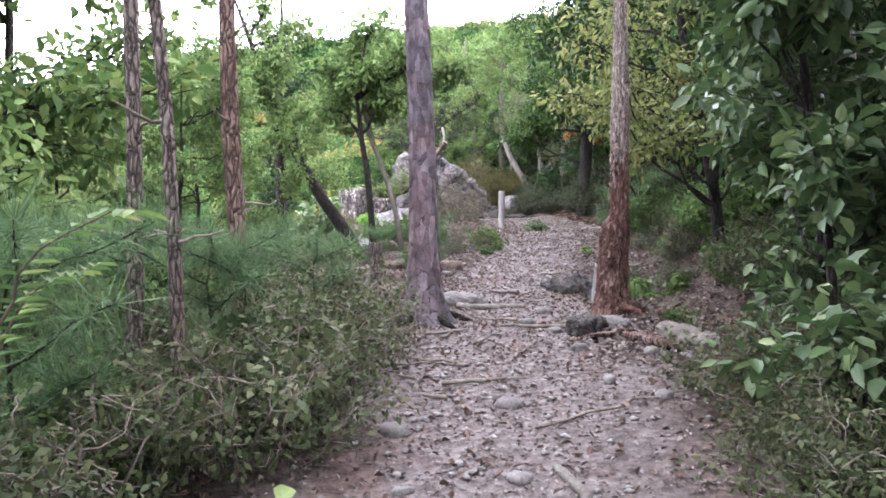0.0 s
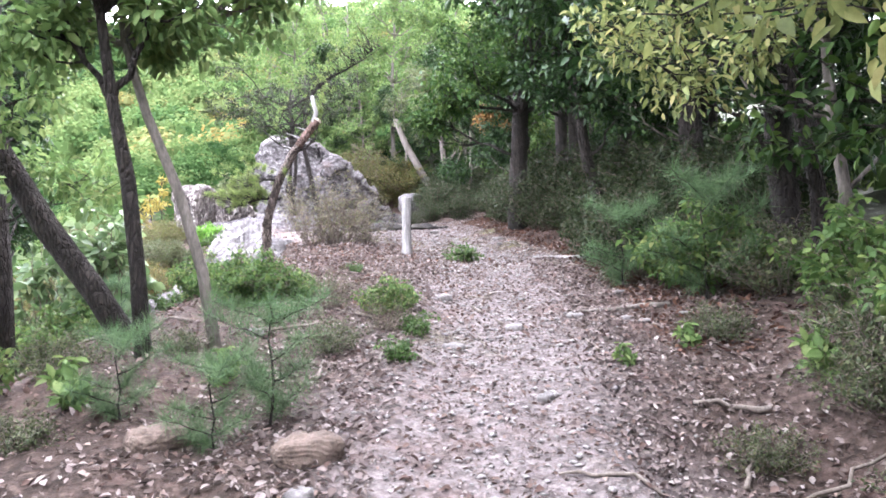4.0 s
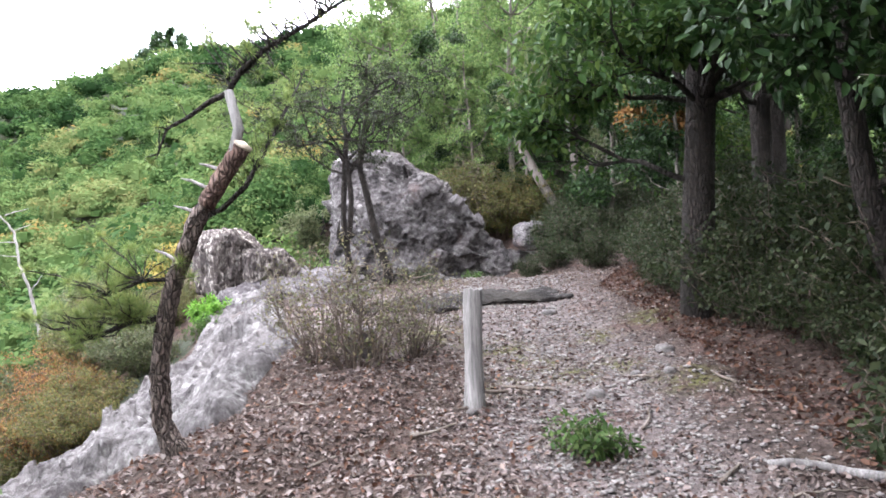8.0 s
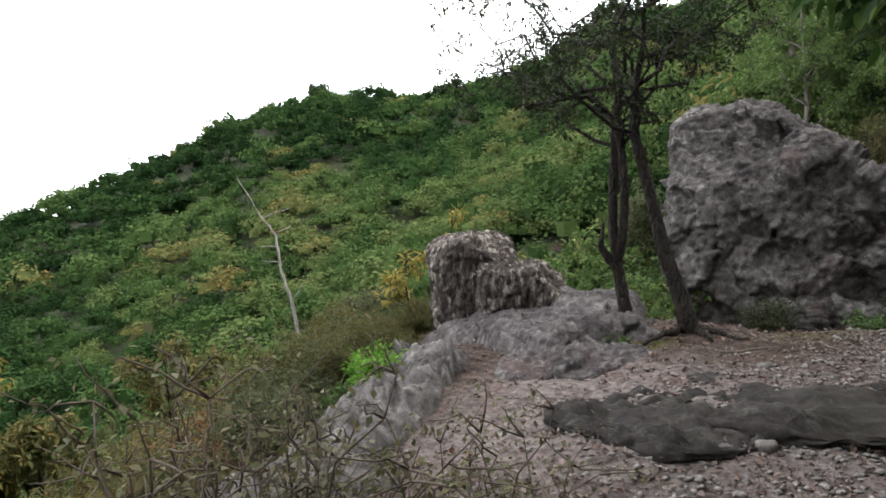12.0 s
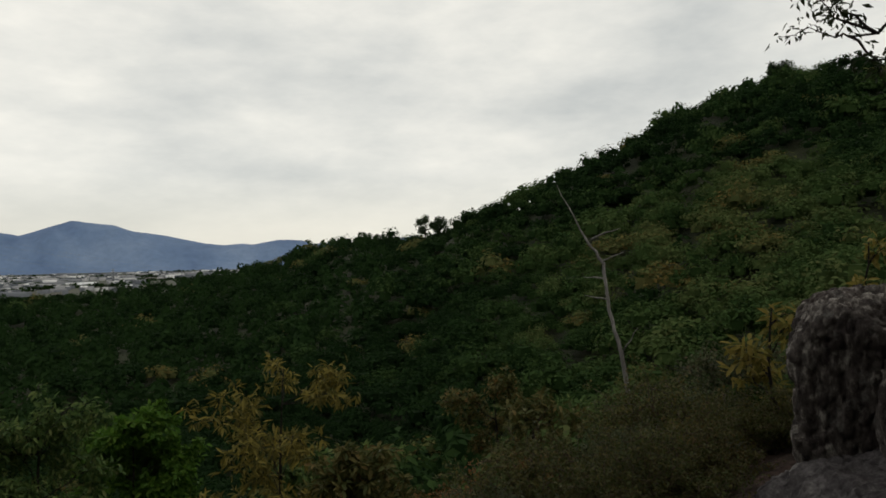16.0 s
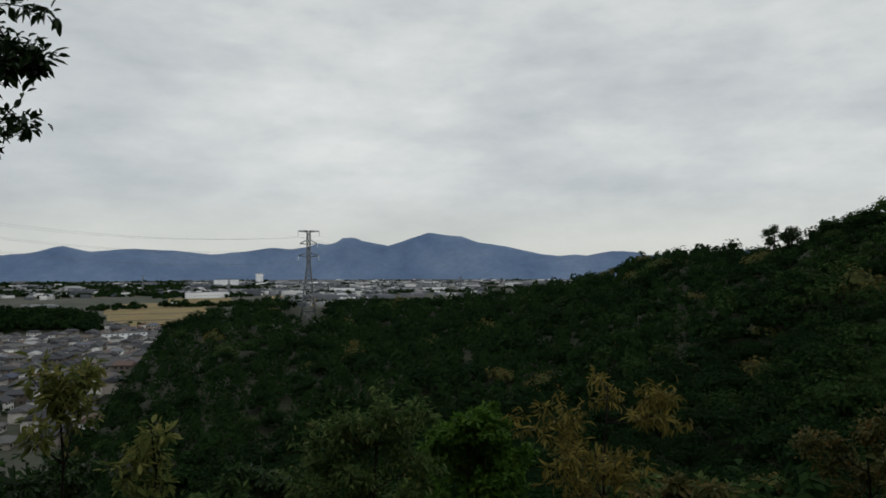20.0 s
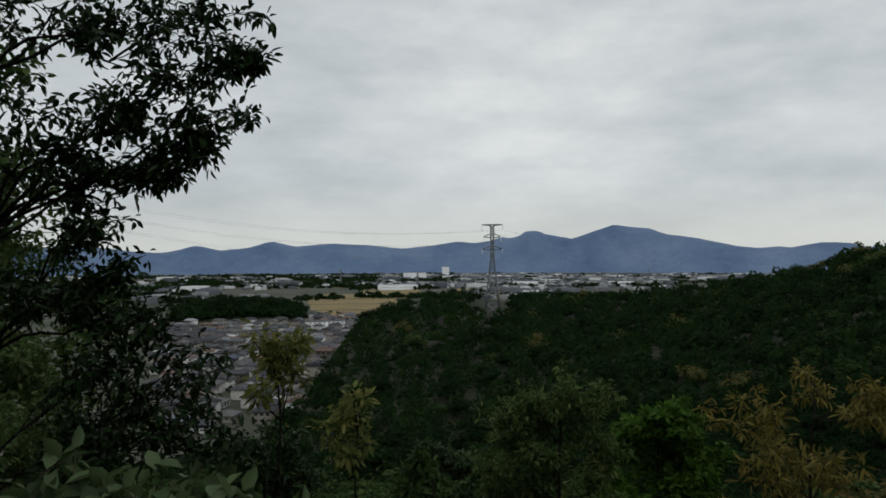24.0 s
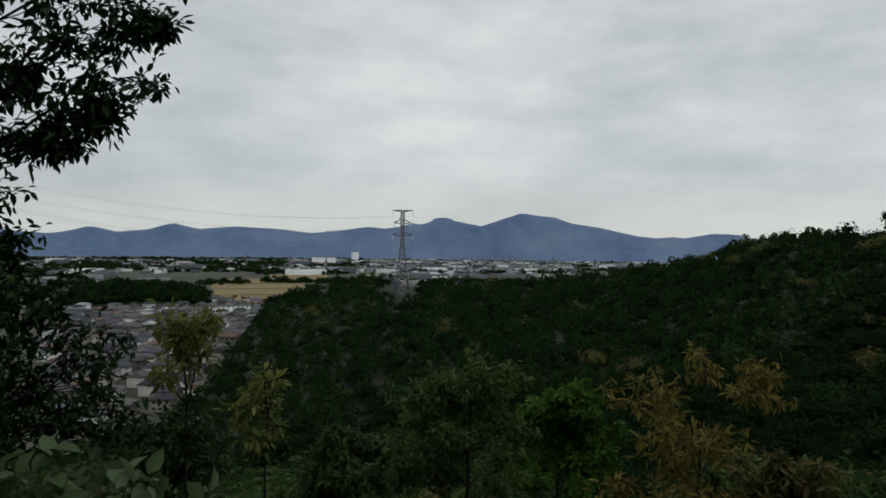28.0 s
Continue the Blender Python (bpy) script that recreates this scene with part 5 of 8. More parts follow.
def broken_trunk():
    """The dead, red-rotten standing trunk."""
    bx, by = 1.60, 4.92
    bz = gz(bx, by) - 0.04
    e = thing("dead_tree", (bx, by, bz), "standing dead trunk, rotten red-brown wood flaking off, pale above", "tree")
    nz, na, h = 460, 96, 4.6
    v, pl = np.empty((nz, na, 3)), np.empty((nz, na))
    zz = np.concatenate((np.linspace(0, 2.5, 390), np.linspace(2.52, h, 70)))
    for i, z in enumerate(zz):
        core = 0.066 - 0.022 * min(1, max(0, (z - 1.4) / 0.9)) - 0.007 * max(0, z - 2.3)
        base = 0.07 * math.exp(-z / 0.12) + 0.018 * (1 - min(1, z / 1.2))
        for j in range(na):
            a = j / na * 6.28318
            ca, sa = math.cos(a), math.sin(a)
            shoulder = 0.068 * max(0, -ca * 0.95 + sa * 0.25) * (1 - min(1, max(0, (z - 0.72 - 0.12 * noise.noise(Vector((a, 3, 0)))) / 0.10)))
            q = Vector((ca * 6, sa * 6, z * 18 + 3))
            d, c = noise.voronoi(q + 0.4 * noise.noise_vector(q * 1.3))
            gap = min(1, (d[1] - d[0]) * 4)
            flake = noise.noise(c[0] * 4.7)
            fibre = noise.noise(Vector((ca * 16, sa * 16, z * 4))) * 0.007 + noise.noise(Vector((ca * 22, sa * 22, z * 38))) * 0.008
            r = max(0.014, core + base + shoulder + 0.009 * flake + 0.005 * gap + fibre + 0.012 * noise.fractal(Vector((ca * 2, sa * 2, z * 4)), 0.9, 2.0, 3))
            hole = math.sqrt(((a - 4.5) / 0.42) ** 2 + ((z - 1.16) / 0.15) ** 2)
            if hole < 1:
                r = max(0.02, r - 0.045 * (1 - hole * hole))
            v[i, j] = (0.045 * z - 0.008 * z * z + r * ca, -0.12 * z + 0.012 * z * z + r * sa, z)
            pl[i, j] = 0.5 + 0.45 * flake + 0.35 * (gap - 0.6) + 12 * fibre
    i, j = np.meshgrid(np.arange(nz - 1), np.arange(na), indexing="ij")
    j2 = (j + 1) % na
    f = np.stack((i * na + j, i * na + j2, (i + 1) * na + j2, (i + 1) * na + j), -1).reshape(-1, 4)
    mats = []
    for nm, stops in (("flaking_red_rot", ((0.1, (0.014, 0.006, 0.005)), (0.4, (0.055, 0.028, 0.023)), (0.65, (0.105, 0.060, 0.050)), (0.95, (0.21, 0.155, 0.14)))), ("flaking_pale_wood", ((0.1, (0.035, 0.026, 0.022)), (0.4, (0.125, 0.098, 0.088)), (0.65, (0.22, 0.185, 0.168)), (0.95, (0.34, 0.30, 0.28))))):
        m, n, l, b = mat(nm, 0.95, 0.15)
        at = n.new("ShaderNodeAttribute")
        at.attribute_name = "plate"
        fine = noise_node(n, l, 60, 6, 0.75, (1, 1, 0.3))
        col = mixed(n, l, 0.75, ramp_of(n, l, at.outputs["Fac"], stops), ramp_of(n, l, fine.outputs["Fac"], ((0.3, (0.45, 0.42, 0.4)), (0.7, (1.4, 1.38, 1.35)))), "MULTIPLY")
        geo, mp, vor = n.new("ShaderNodeNewGeometry"), n.new("ShaderNodeMapping"), n.new("ShaderNodeTexVoronoi")
        mp.inputs["Scale"].default_value = (1, 1, 0.3)
        vor.feature = "DISTANCE_TO_EDGE"
        vor.inputs["Scale"].default_value = 75
        l.new(geo.outputs["Position"], mp.inputs["Vector"])
        l.new(mp.outputs["Vector"], vor.inputs["Vector"])
        col = mixed(n, l, 0.6, col, ramp_of(n, l, vor.outputs["Distance"], ((0.0, (0.2, 0.18, 0.17)), (0.08, (1.1, 1.1, 1.1)))), "MULTIPLY")
        l.new(col, b.inputs["Base Color"])
        bump(n, l, b, fine.outputs["Fac"], 0.9, 0.012)
        mats.append(m)
    me = mesh_np("trunk", v.reshape(-1, 3), f, mats, False, pl.ravel(), "plate")
    zc = v.reshape(-1, 3)[f].mean(1)
    ragged = 1.28 + 0.45 * np.array([noise.noise(Vector((p[0] * 40, p[1] * 40, p[2] * 2.5))) for p in zc])
    me.polygons.foreach_set("material_index", (zc[:, 2] > ragged).astype(np.int32))
    part("trunk", me, e)
    rng = np.random.default_rng(31)
    for k in range(5):
        a = k * 1.25 + 0.3
        g = Geo()
        ln = rng.uniform(0.16, 0.3)
        q = np.array((ln * math.cos(a), ln * math.sin(a), gz(bx + ln * math.cos(a), by + ln * math.sin(a)) - bz + 0.01))
        tube(g, wander(rng, (0.07 * math.cos(a), 0.07 * math.sin(a), 0.12), q, 6, 0.14), np.linspace(0.04, 0.010, 6), 7, 0.3, rng)
        part("root", g.mesh("root", M_ROT), e)
    for k in range(7):
        g = Geo()
        a, z = rng.random() * 6.28, rng.uniform(0.5, 1.9)
        p = np.array((0.07 * math.cos(a) + 0.04 * z, 0.07 * math.sin(a) - 0.11 * z, z))
        tube(g, wander(rng, p, p + (0.05 * math.cos(a), 0.05 * math.sin(a), -0.10), 4, 0.1), (0.007, 0.008, 0.006, 0.002), 5, 0.3, rng)
        part("splinter", g.mesh("splinter", mats[0]), e)


def stub(name, label, at, h, r, material, lean=(0, 0), seed=1, jag=0.06, category="stump", sides=20, top_mat=None):
    rng = np.random.default_rng(seed)
    bz = gz(*at) - 0.05
    e = thing(name, (at[0], at[1], bz), label, category)
    nz = 14
    v = np.empty((nz, sides, 3))
    top = h + jag * rng.uniform(-1, 1, sides)
    for i in range(nz):
        u = i / (nz - 1)
        for j in range(sides):
            a = j / sides * 6.28318
            rr = r * (1 + 0.35 * math.exp(-u * 9) + 0.12 * noise.noise(Vector((math.cos(a) * 2.2 + seed, math.sin(a) * 2.2, u * 3))) + 0.05 * noise.noise(Vector((math.cos(a) * 7, math.sin(a) * 7, u * 4 + seed))))
            v[i, j] = (lean[0] * u * h + rr * math.cos(a), lean[1] * u * h + rr * math.sin(a), top[j] * u)
    i, j = np.meshgrid(np.arange(nz - 1), np.arange(sides), indexing="ij")
    j2 = (j + 1) % sides
    f = np.stack((i * sides + j, i * sides + j2, (i + 1) * sides + j2, (i + 1) * sides + j), -1).reshape(-1, 4)
    part("shaft", mesh_np("shaft", v.reshape(-1, 3), f, material, True), e)
    ring = v[-1]
    c = ring.mean(0)
    vv = np.concatenate((ring, c + (ring - c) * 0.5 - (0, 0, 0.3 * jag), [c - (0, 0, 0.5 * jag)]))
    ff = [(j, (j + 1) % sides, sides + (j + 1) % sides, sides + j) for j in range(sides)] + [(sides + j, sides + j + 1, sides + (j + 2) % sides, 2 * sides) for j in range(0, sides, 2)]
    part("top", mesh_np("top", vv, ff, top_mat or material), e, "weathered broken end grain")
    return e


old_pine()
broken_trunk()
stub("broken_stump", "pale splintered stump of a small dead tree", (1.60, 5.86), 0.42, 0.065, M_GREYWOOD, (0.12, 0.05), 3, 0.08)
stub("grey_stump", "flat-topped grey weathered stump behind the pine", (-0.47, 5.75), 0.62, 0.06, M_BARKGREY, (0.02, 0.0), 5, 0.015)
stub("marker_post", "silver-grey weathered round wooden post beside the trail", (0.90, 15.2), 0.90, 0.068, M_GREYWOOD, (0.03, 0.02), 7, 0.012, "post", 26)

# rocks
crag("trail_boulder", "dark mossy boulder let into the trail's edge", (1.52, 6.65, gz(1.40, 6.6) - 0.17), 20,
     [("block", (0, 0, 0), (0.30, 0.42, 0.23), 0, 0, 4, dict(n=54, power=6, facet=0.26, chip=0.05, squeeze=0.8, facet_amp=0.8)),
      ("toe", (-0.1, -0.4, -0.06), (0.24, 0.16, 0.13), 14, 0, 0, dict(n=30, power=5, facet=0.2, chip=0.05, squeeze=0.8))], M_ROCKDARK2)
rock("rock", "brown rounded stone at the trail's edge", (0.10, 7.85, gz(0.1, 7.85) + 0.04), (0.16, 0.085, 0.075), 4, M_BROWNSTONE, 20, n=34, rough=0.10)
rock("rock", "pale brown stone bedded in the slope", (-0.62, 8.15, gz(-0.62, 8.15) + 0.02), (0.17, 0.10, 0.07), 5, M_BROWNSTONE, 35, 8, n=34, rough=0.10)
rock("rock", "flat grey stone set in the trail", (0.30, 5.75, gz(0.3, 5.75) + 0.02), (0.24, 0.17, 0.10), 6, M_STONE, -20)
rock("rock", "broken grey slab at the dead trunk's foot", (1.30, 4.35, gz(1.3, 4.35) + 0.03), (0.17, 0.10, 0.09), 8, M_ROCKDARK, 30, 14)
rock("rock", "pale flat stone beside the dead trunk", (1.50, 4.42, gz(1.5, 4.42) + 0.02), (0.10, 0.12, 0.06), 9, M_STONE, 70, 10)
rock("bark_slab", "curled slab of fallen grey bark", (1.93, 4.02, gz(1.93, 4.02) + 0.05), (0.15, 0.24, 0.05), 12, M_BARKPALE, 25, 12, "bark", power=5, strata=0.02)
rock("bark_slab", "long flake of fallen reddish bark", (1.66, 3.92, gz(1.66, 3.92) + 0.03), (0.07, 0.24, 0.022), 13, M_BARKRED, 30, 5, "bark", power=5, strata=0.02)
rock("small_rock", "pale pointed stone under the bare bush", (-0.25, 16.7, gz(-0.25, 16.7) + 0.12), (0.15, 0.12, 0.19), 15, M_STONE, 15, 10)
crag("big_rock", "huge broken grey outcrop standing over the trail", (-0.85, 26.3, 3.98), 14,
     [("main_block", (-0.45, 0, 0.1), (1.5, 1.5, 1.72), 0, 0, 0, dict(n=110, facet=0.50, chip=0.085, squeeze=1.3, rough=0.03, facet_amp=1.5, chip_amp=0.6, cut=[((0.75, -0.05, 0.8), 1.12), ((-0.25, -0.8, 0.5), 1.55)])),
      ("shoulder", (0.75, -0.15, -0.75), (1.35, 1.2, 1.05), 8, 0, 6, dict(n=90, facet=0.40, chip=0.085, squeeze=1.3, rough=0.03, facet_amp=1.5, chip_amp=0.6, cut=[((0.55, -0.2, 0.85), 0.85)])),
      ("foot_block", (1.9, -0.45, -1.1), (0.75, 0.7, 0.6), 25, 0, 8, dict(n=48, facet=0.34, chip=0.11, squeeze=0.9)),
      ("ledge_block", (0.1, -1.45, -1.35), (0.9, 0.4, 0.45), -6, 0, 4, dict(n=48, facet=0.30, chip=0.10, squeeze=0.9))], M_CRAG)
rock("rock", "pale block beside the outcrop", (1.55, 25.6, 3.9), (0.35, 0.3, 0.32), 19, M_ROCKPALE, 30, 10, n=18)
rock("rock", "pale block beside the outcrop", (2.05, 25.9, 3.8), (0.32, 0.3, 0.3), 23, M_ROCKPALE, 70, -8, n=18)
crag("perched_boulder", "dark streaked grey boulder of two blocks perched on bedrock", (-3.2, 21.30, 3.46), 43,
     [("back_block", (-0.20, 0.12, 0.06), (0.50, 0.50, 0.62), 0, 4, -3, dict(n=84, power=9, facet=0.42, chip=0.05, squeeze=0.42, rough=0.03, facet_amp=0.35, cut=[((-0.5, 0, -0.86), 0.54), ((0.5, -0.3, 0.8), 0.56), ((-0.75, -0.1, 0.65), 0.64)])),
      ("front_block", (0.27, -0.30, -0.13), (0.46, 0.42, 0.46), -10, 6, 4, dict(n=76, power=7, facet=0.30, chip=0.055, squeeze=0.42, rough=0.04, facet_amp=0.45, cut=[((0.75, -0.1, 0.66), 0.46), ((0.3, -0.5, -0.8), 0.42)]))], M_PERCHED)
crag("bedrock_ledge", "sloping mauve-grey bedrock under the perched boulder", (-2.25, 20.55, 2.55), 43,
     [("main_ledge", (0.12, -0.12, 0.08), (1.08, 1.28, 0.62), 0, 7, -7, dict(n=110, power=4.5, facet=0.55, chip=0.06, squeeze=0.6, rough=0.05, facet_amp=0.8, chip_amp=0.6, cut=[((-0.6, -0.3, 0.75), 0.66), ((0.2, -0.75, 0.62), 0.88)])),
      ("hump", (0.78, 0.42, 0.38), (0.50, 0.62, 0.50), 6, 8, 6, dict(n=64, power=4, facet=0.38, chip=0.055, squeeze=0.6, rough=0.05, facet_amp=0.8, chip_amp=0.6)),
      ("front_toe", (0.28, -1.10, 0.10), (0.70, 0.42, 0.42), -4, 12, 0, dict(n=60, power=4, facet=0.36, chip=0.055, squeeze=0.6, rough=0.05, facet_amp=0.8, chip_amp=0.6))], M_BED)
e = thing("bedrock_outcrop", (0, 0, 0), "pale fractured bedrock sloping off the spur's edge", "rock")
part("upper_slab", slab_mesh("upper_slab", 17.2, 19.9, (-1.75, -2.15, -2.75), (0.8, 0.7, 0.55), 0.10, 3, M_SLAB), e)
part("middle_slab", slab_mesh("middle_slab", 14.9, 17.9, (-1.75, -1.95, -1.95), (0.8, 1.25, 1.1), 0.13, 13, M_SLAB), e)
part("lower_slab", slab_mesh("lower_slab", 13.8, 16.6, (-2.3, -2.6, -2.8), (0.5, 0.85, 0.8), 0.10, 23, M_SLAB), e)
rock("trail_slab", "low dark rock ledge crossing the trail", (0.75, 19.4, gz(0.75, 19.4) - 0.02), (1.2, 0.7, 0.085), 28, M_ROCKDARK2, 6, 0, n=44, rough=0.2, freq=3)
rock("trail_slab", "flat dark rock worn level with the trail", (-0.05, 18.75, gz(-0.05, 18.75) - 0.05), (0.7, 0.5, 0.09), 29, M_ROCKDARK2, -15, 0, n=30, rough=0.2, freq=3)


def bent_snag():
    """The crooked half-dead pine with its top sawn off."""
    bx, by = -0.93, 14.35
    bz = gz(bx, by) - 0.06
    e = thing("crooked_pine", (bx, by, bz), "crooked half-dead pine, top sawn off, sparse needle tufts", "tree")
    rng = np.random.default_rng(44)
    rel = lambda p: np.asarray(p, float) - (bx, by, bz)
    stem = np.array([rel(p) for p in ((-0.93, 14.35, bz), (-1.02, 14.32, bz + 0.25), (-1.0, 14.28, bz + 0.55), (-0.90, 14.2, 3.25), (-0.80, 14.15, 3.5), (-0.62, 14.05, 3.8), (-0.42, 13.98, 4.05), (-0.26, 13.95, 4.24))])
    g = Geo()
    fine = np.concatenate([np.linspace(stem[k], stem[k + 1], 6, endpoint=False) for k in range(len(stem) - 1)] + [stem[-1:]])
    fine[1:-1] = (fine[:-2] + fine[1:-1] * 2 + fine[2:]) / 4
    wide = np.interp(np.linspace(0, 1, len(fine)), (0, 0.1, 0.6, 1), (0.085, 0.062, 0.05, 0.05))
    cut = len(fine) - 10
    tube(g, fine[:cut + 1], wide[:cut + 1], 16, 0.2, rng)
    part("trunk", g.mesh("trunk", M_BARKGREY, True), e)
    g = Geo()
    tube(g, fine[cut:], wide[cut:] + 0.002, 16, 0.12, rng)
    part("upper_trunk", g.mesh("upper_trunk", M_BARKRED, True), e, "red-brown flaking bark below the cut")
    g = Geo()
    a, b = fine[-1], fine[-1] + unit(fine[-1] - fine[-3]) * 0.015
    tube(g, (a, b), (0.056, 0.056), 16)
    part("sawn_end", g.mesh("sawn_end", M_CUTWOOD), e, "pale sawn end of the trunk")
    g = Geo()
    limb = np.array([rel(p) for p in ((-0.32, 13.95, 4.18), (-0.27, 13.94, 4.34), (-0.32, 13.94, 4.56), (-0.25, 13.94, 4.66), (-0.1, 13.96, 4.79), (0.12, 13.98, 4.90), (0.36, 14.0, 5.04), (0.6, 14.0, 5.2))])
    tube(g, limb[:3], (0.034, 0.03, 0.026), 9, 0.1, rng)
    part("bare_limb", g.mesh("bare_limb", M_GREYWOOD, True), e, "bleached bare limb")
    g, gn = Geo(), Geo()
    tube(g, limb[2:], (0.022, 0.019, 0.015, 0.011, 0.008, 0.004), 8, 0.1, rng)
    side = np.array([rel(p) for p in ((-0.32, 13.94, 4.55), (-0.44, 13.93, 4.50), (-0.56, 13.92, 4.42), (-0.68, 13.9, 4.36), (-0.74, 13.9, 4.22))])
    tube(g, side, (0.018, 0.016, 0.013, 0.009, 0.005), 7, 0.1, rng)
    tufts = []
    for k in range(70):
        u = rng.random()
        s = limb[2] + (limb[7] - limb[2]) * u + (0, 0, 0.03)
        q = s + rng.normal(0, 1, 3) * (0.13, 0.10, 0.10) + (-0.13, 0, 0.13)
        tube(g, wander(rng, s, q, 4, 0.15), np.linspace(0.006, 0.003, 4), 4)
        tufts.append(q)
    for k in range(9):
        s = side[rng.integers(1, 5)]
        q = s + rng.normal(0, 0.05, 3) + (0, 0, 0.05)
        tube(g, wander(rng, s, q, 4, 0.15), np.linspace(0.005, 0.003, 4), 4)
        tufts.append(q)
    foliage(gn, rng, np.array(tufts), 0.02, 70, 0.045, 0.10, needle=True)
    gk = Geo()
    back = np.array([rel(p) for p in ((-0.56, 14.02, 3.84), (-0.42, 14.02, 3.90), (-0.31, 14.10, 4.03), (-0.27, 14.38, 4.30), (-0.24, 14.70, 4.60), (-0.21, 14.92, 4.82), (-0.20, 15.05, 4.96))])
    tube(gk, back, (0.015, 0.016, 0.017, 0.015, 0.011, 0.007, 0.003), 7, 0.1, rng)
    more = []
    for k in range(46):
        s = back[2] + (back[6] - back[2]) * rng.random() ** 1.3
        q = s + rng.normal(0, 1, 3) * (0.06, 0.07, 0.06) + (-0.02, 0, 0.05)
        tube(gk, wander(rng, s, q, 4, 0.2), np.linspace(0.004, 0.002, 4), 4)
        more += [q, (s + q) / 2]
    foliage(gn, rng, np.array(more), 0.02, 42, 0.034, 0.16, needle=True)
    part("side_bough", gk.mesh("side_bough", M_BARK, True), e)
    part("upper_limb", g.mesh("upper_limb", M_BARK, True), e)
    part("needle_foliage", gn.mesh("needle_foliage", M_NEEDLE), e, "sparse dull needle tufts")
    # green lower bough
    g, gn = Geo(), Geo()
    low = np.array([rel(p) for p in ((-0.88, 14.2, 3.27), (-1.1, 14.15, 3.25), (-1.3, 14.1, 3.17), (-1.5, 14.1, 3.15))])
    tube(g, low, (0.022, 0.018, 0.012, 0.006), 7, 0.1, rng)
    low2 = np.array([rel(p) for p in ((-0.80, 14.15, 3.5), (-0.98, 14.1, 3.5), (-1.2, 14.1, 3.42))])
    tube(g, low2, (0.016, 0.012, 0.005), 6)
    tufts = []
    for k in range(100):
        s = (low if k % 3 else low2)[rng.integers(1, 3)]
        q = s + rng.normal(0, 1, 3) * (0.16, 0.12, 0.07) + (-0.06, 0, 0.10)
        tube(g, wander(rng, s, q, 4, 0.15), np.linspace(0.005, 0.003, 4), 4)
        tufts.append(q)
    foliage(gn, rng, np.array(tufts), 0.02, 130, 0.06, 0.06, needle=True)
    part("low_bough", g.mesh("low_bough", M_BARK, True), e)
    part("low_foliage", gn.mesh("low_foliage", M_NEEDLE), e, "yellow-green needle bunches")
    for k, (z, ln) in enumerate(((3.9, 0.13), (4.0, 0.16), (4.1, 0.12), (3.6, 0.12))):
        g = Geo()
        i = np.argmin(np.abs(fine[:, 2] + bz - z))
        tube(g, wander(rng, fine[i], fine[i] + (-ln - 0.05, 0.02, 0.05 + 0.03 * (k % 2)), 4, 0.08), (0.015, 0.012, 0.010, 0.004), 6)
        part("stub", g.mesh("stub", M_GREYWOOD, True), e, "bleached broken branch stub")


bent_snag()


def bare_pole_tree(name, label, base, stem, radii, arms, bark):
    rng = np.random.default_rng(612)
    e = thing(name, base, label, "tree")
    pts = np.concatenate([np.linspace(stem[k], stem[k + 1], 5, endpoint=False) for k in range(len(stem) - 1)] + [np.array(stem[-1:])])
    pts = pts + rng.normal(0, 0.008, pts.shape)
    g = Geo()
    tube(g, pts, np.interp(np.linspace(0, 1, len(pts)), np.linspace(0, 1, len(radii)), radii), 8, 0.1, rng)
    part("trunk", g.mesh("trunk", bark, True), e)
    for p, q, r in arms:
        g = Geo()
        tube(g, wander(rng, p, q, 5, 0.07), np.linspace(r, r * 0.3, 5), 6, 0.1, rng)
        part("limb", g.mesh("limb", bark, True), e)
    return e


bz2 = gz(-6.9, 21.3) - 0.1
o2 = np.array((-6.9, 21.28, bz2))
bare_pole_tree("bleached_snag", "thin bleached dead tree standing bare on the slope", tuple(o2),
               [np.array(p) - o2 for p in ((-6.9, 21.28, bz2), (-6.88, 21.3, 2.4), (-6.95, 21.2, 3.2), (-7.08, 21.1, 3.8), (-7.12, 21.05, 4.33), (-7.25, 20.9, 4.62), (-7.5, 20.65, 5.25))],
               (0.036, 0.030, 0.025, 0.021, 0.019, 0.012, 0.003),
               [(np.array(p) - o2, np.array(q) - o2, r) for p, q, r in (((-7.2, 20.95, 4.6), (-6.95, 21.2, 4.72), 0.014), ((-7.12, 21.05, 4.35), (-6.93, 21.22, 4.45), 0.012), ((-7.1, 21.07, 4.15), (-7.3, 20.9, 4.16), 0.014), ((-7.08, 21.1, 3.9), (-7.3, 20.9, 3.95), 0.012), ((-6.98, 21.2, 3.3), (-6.8, 21.3, 3.6), 0.012))], M_GREYWOOD)


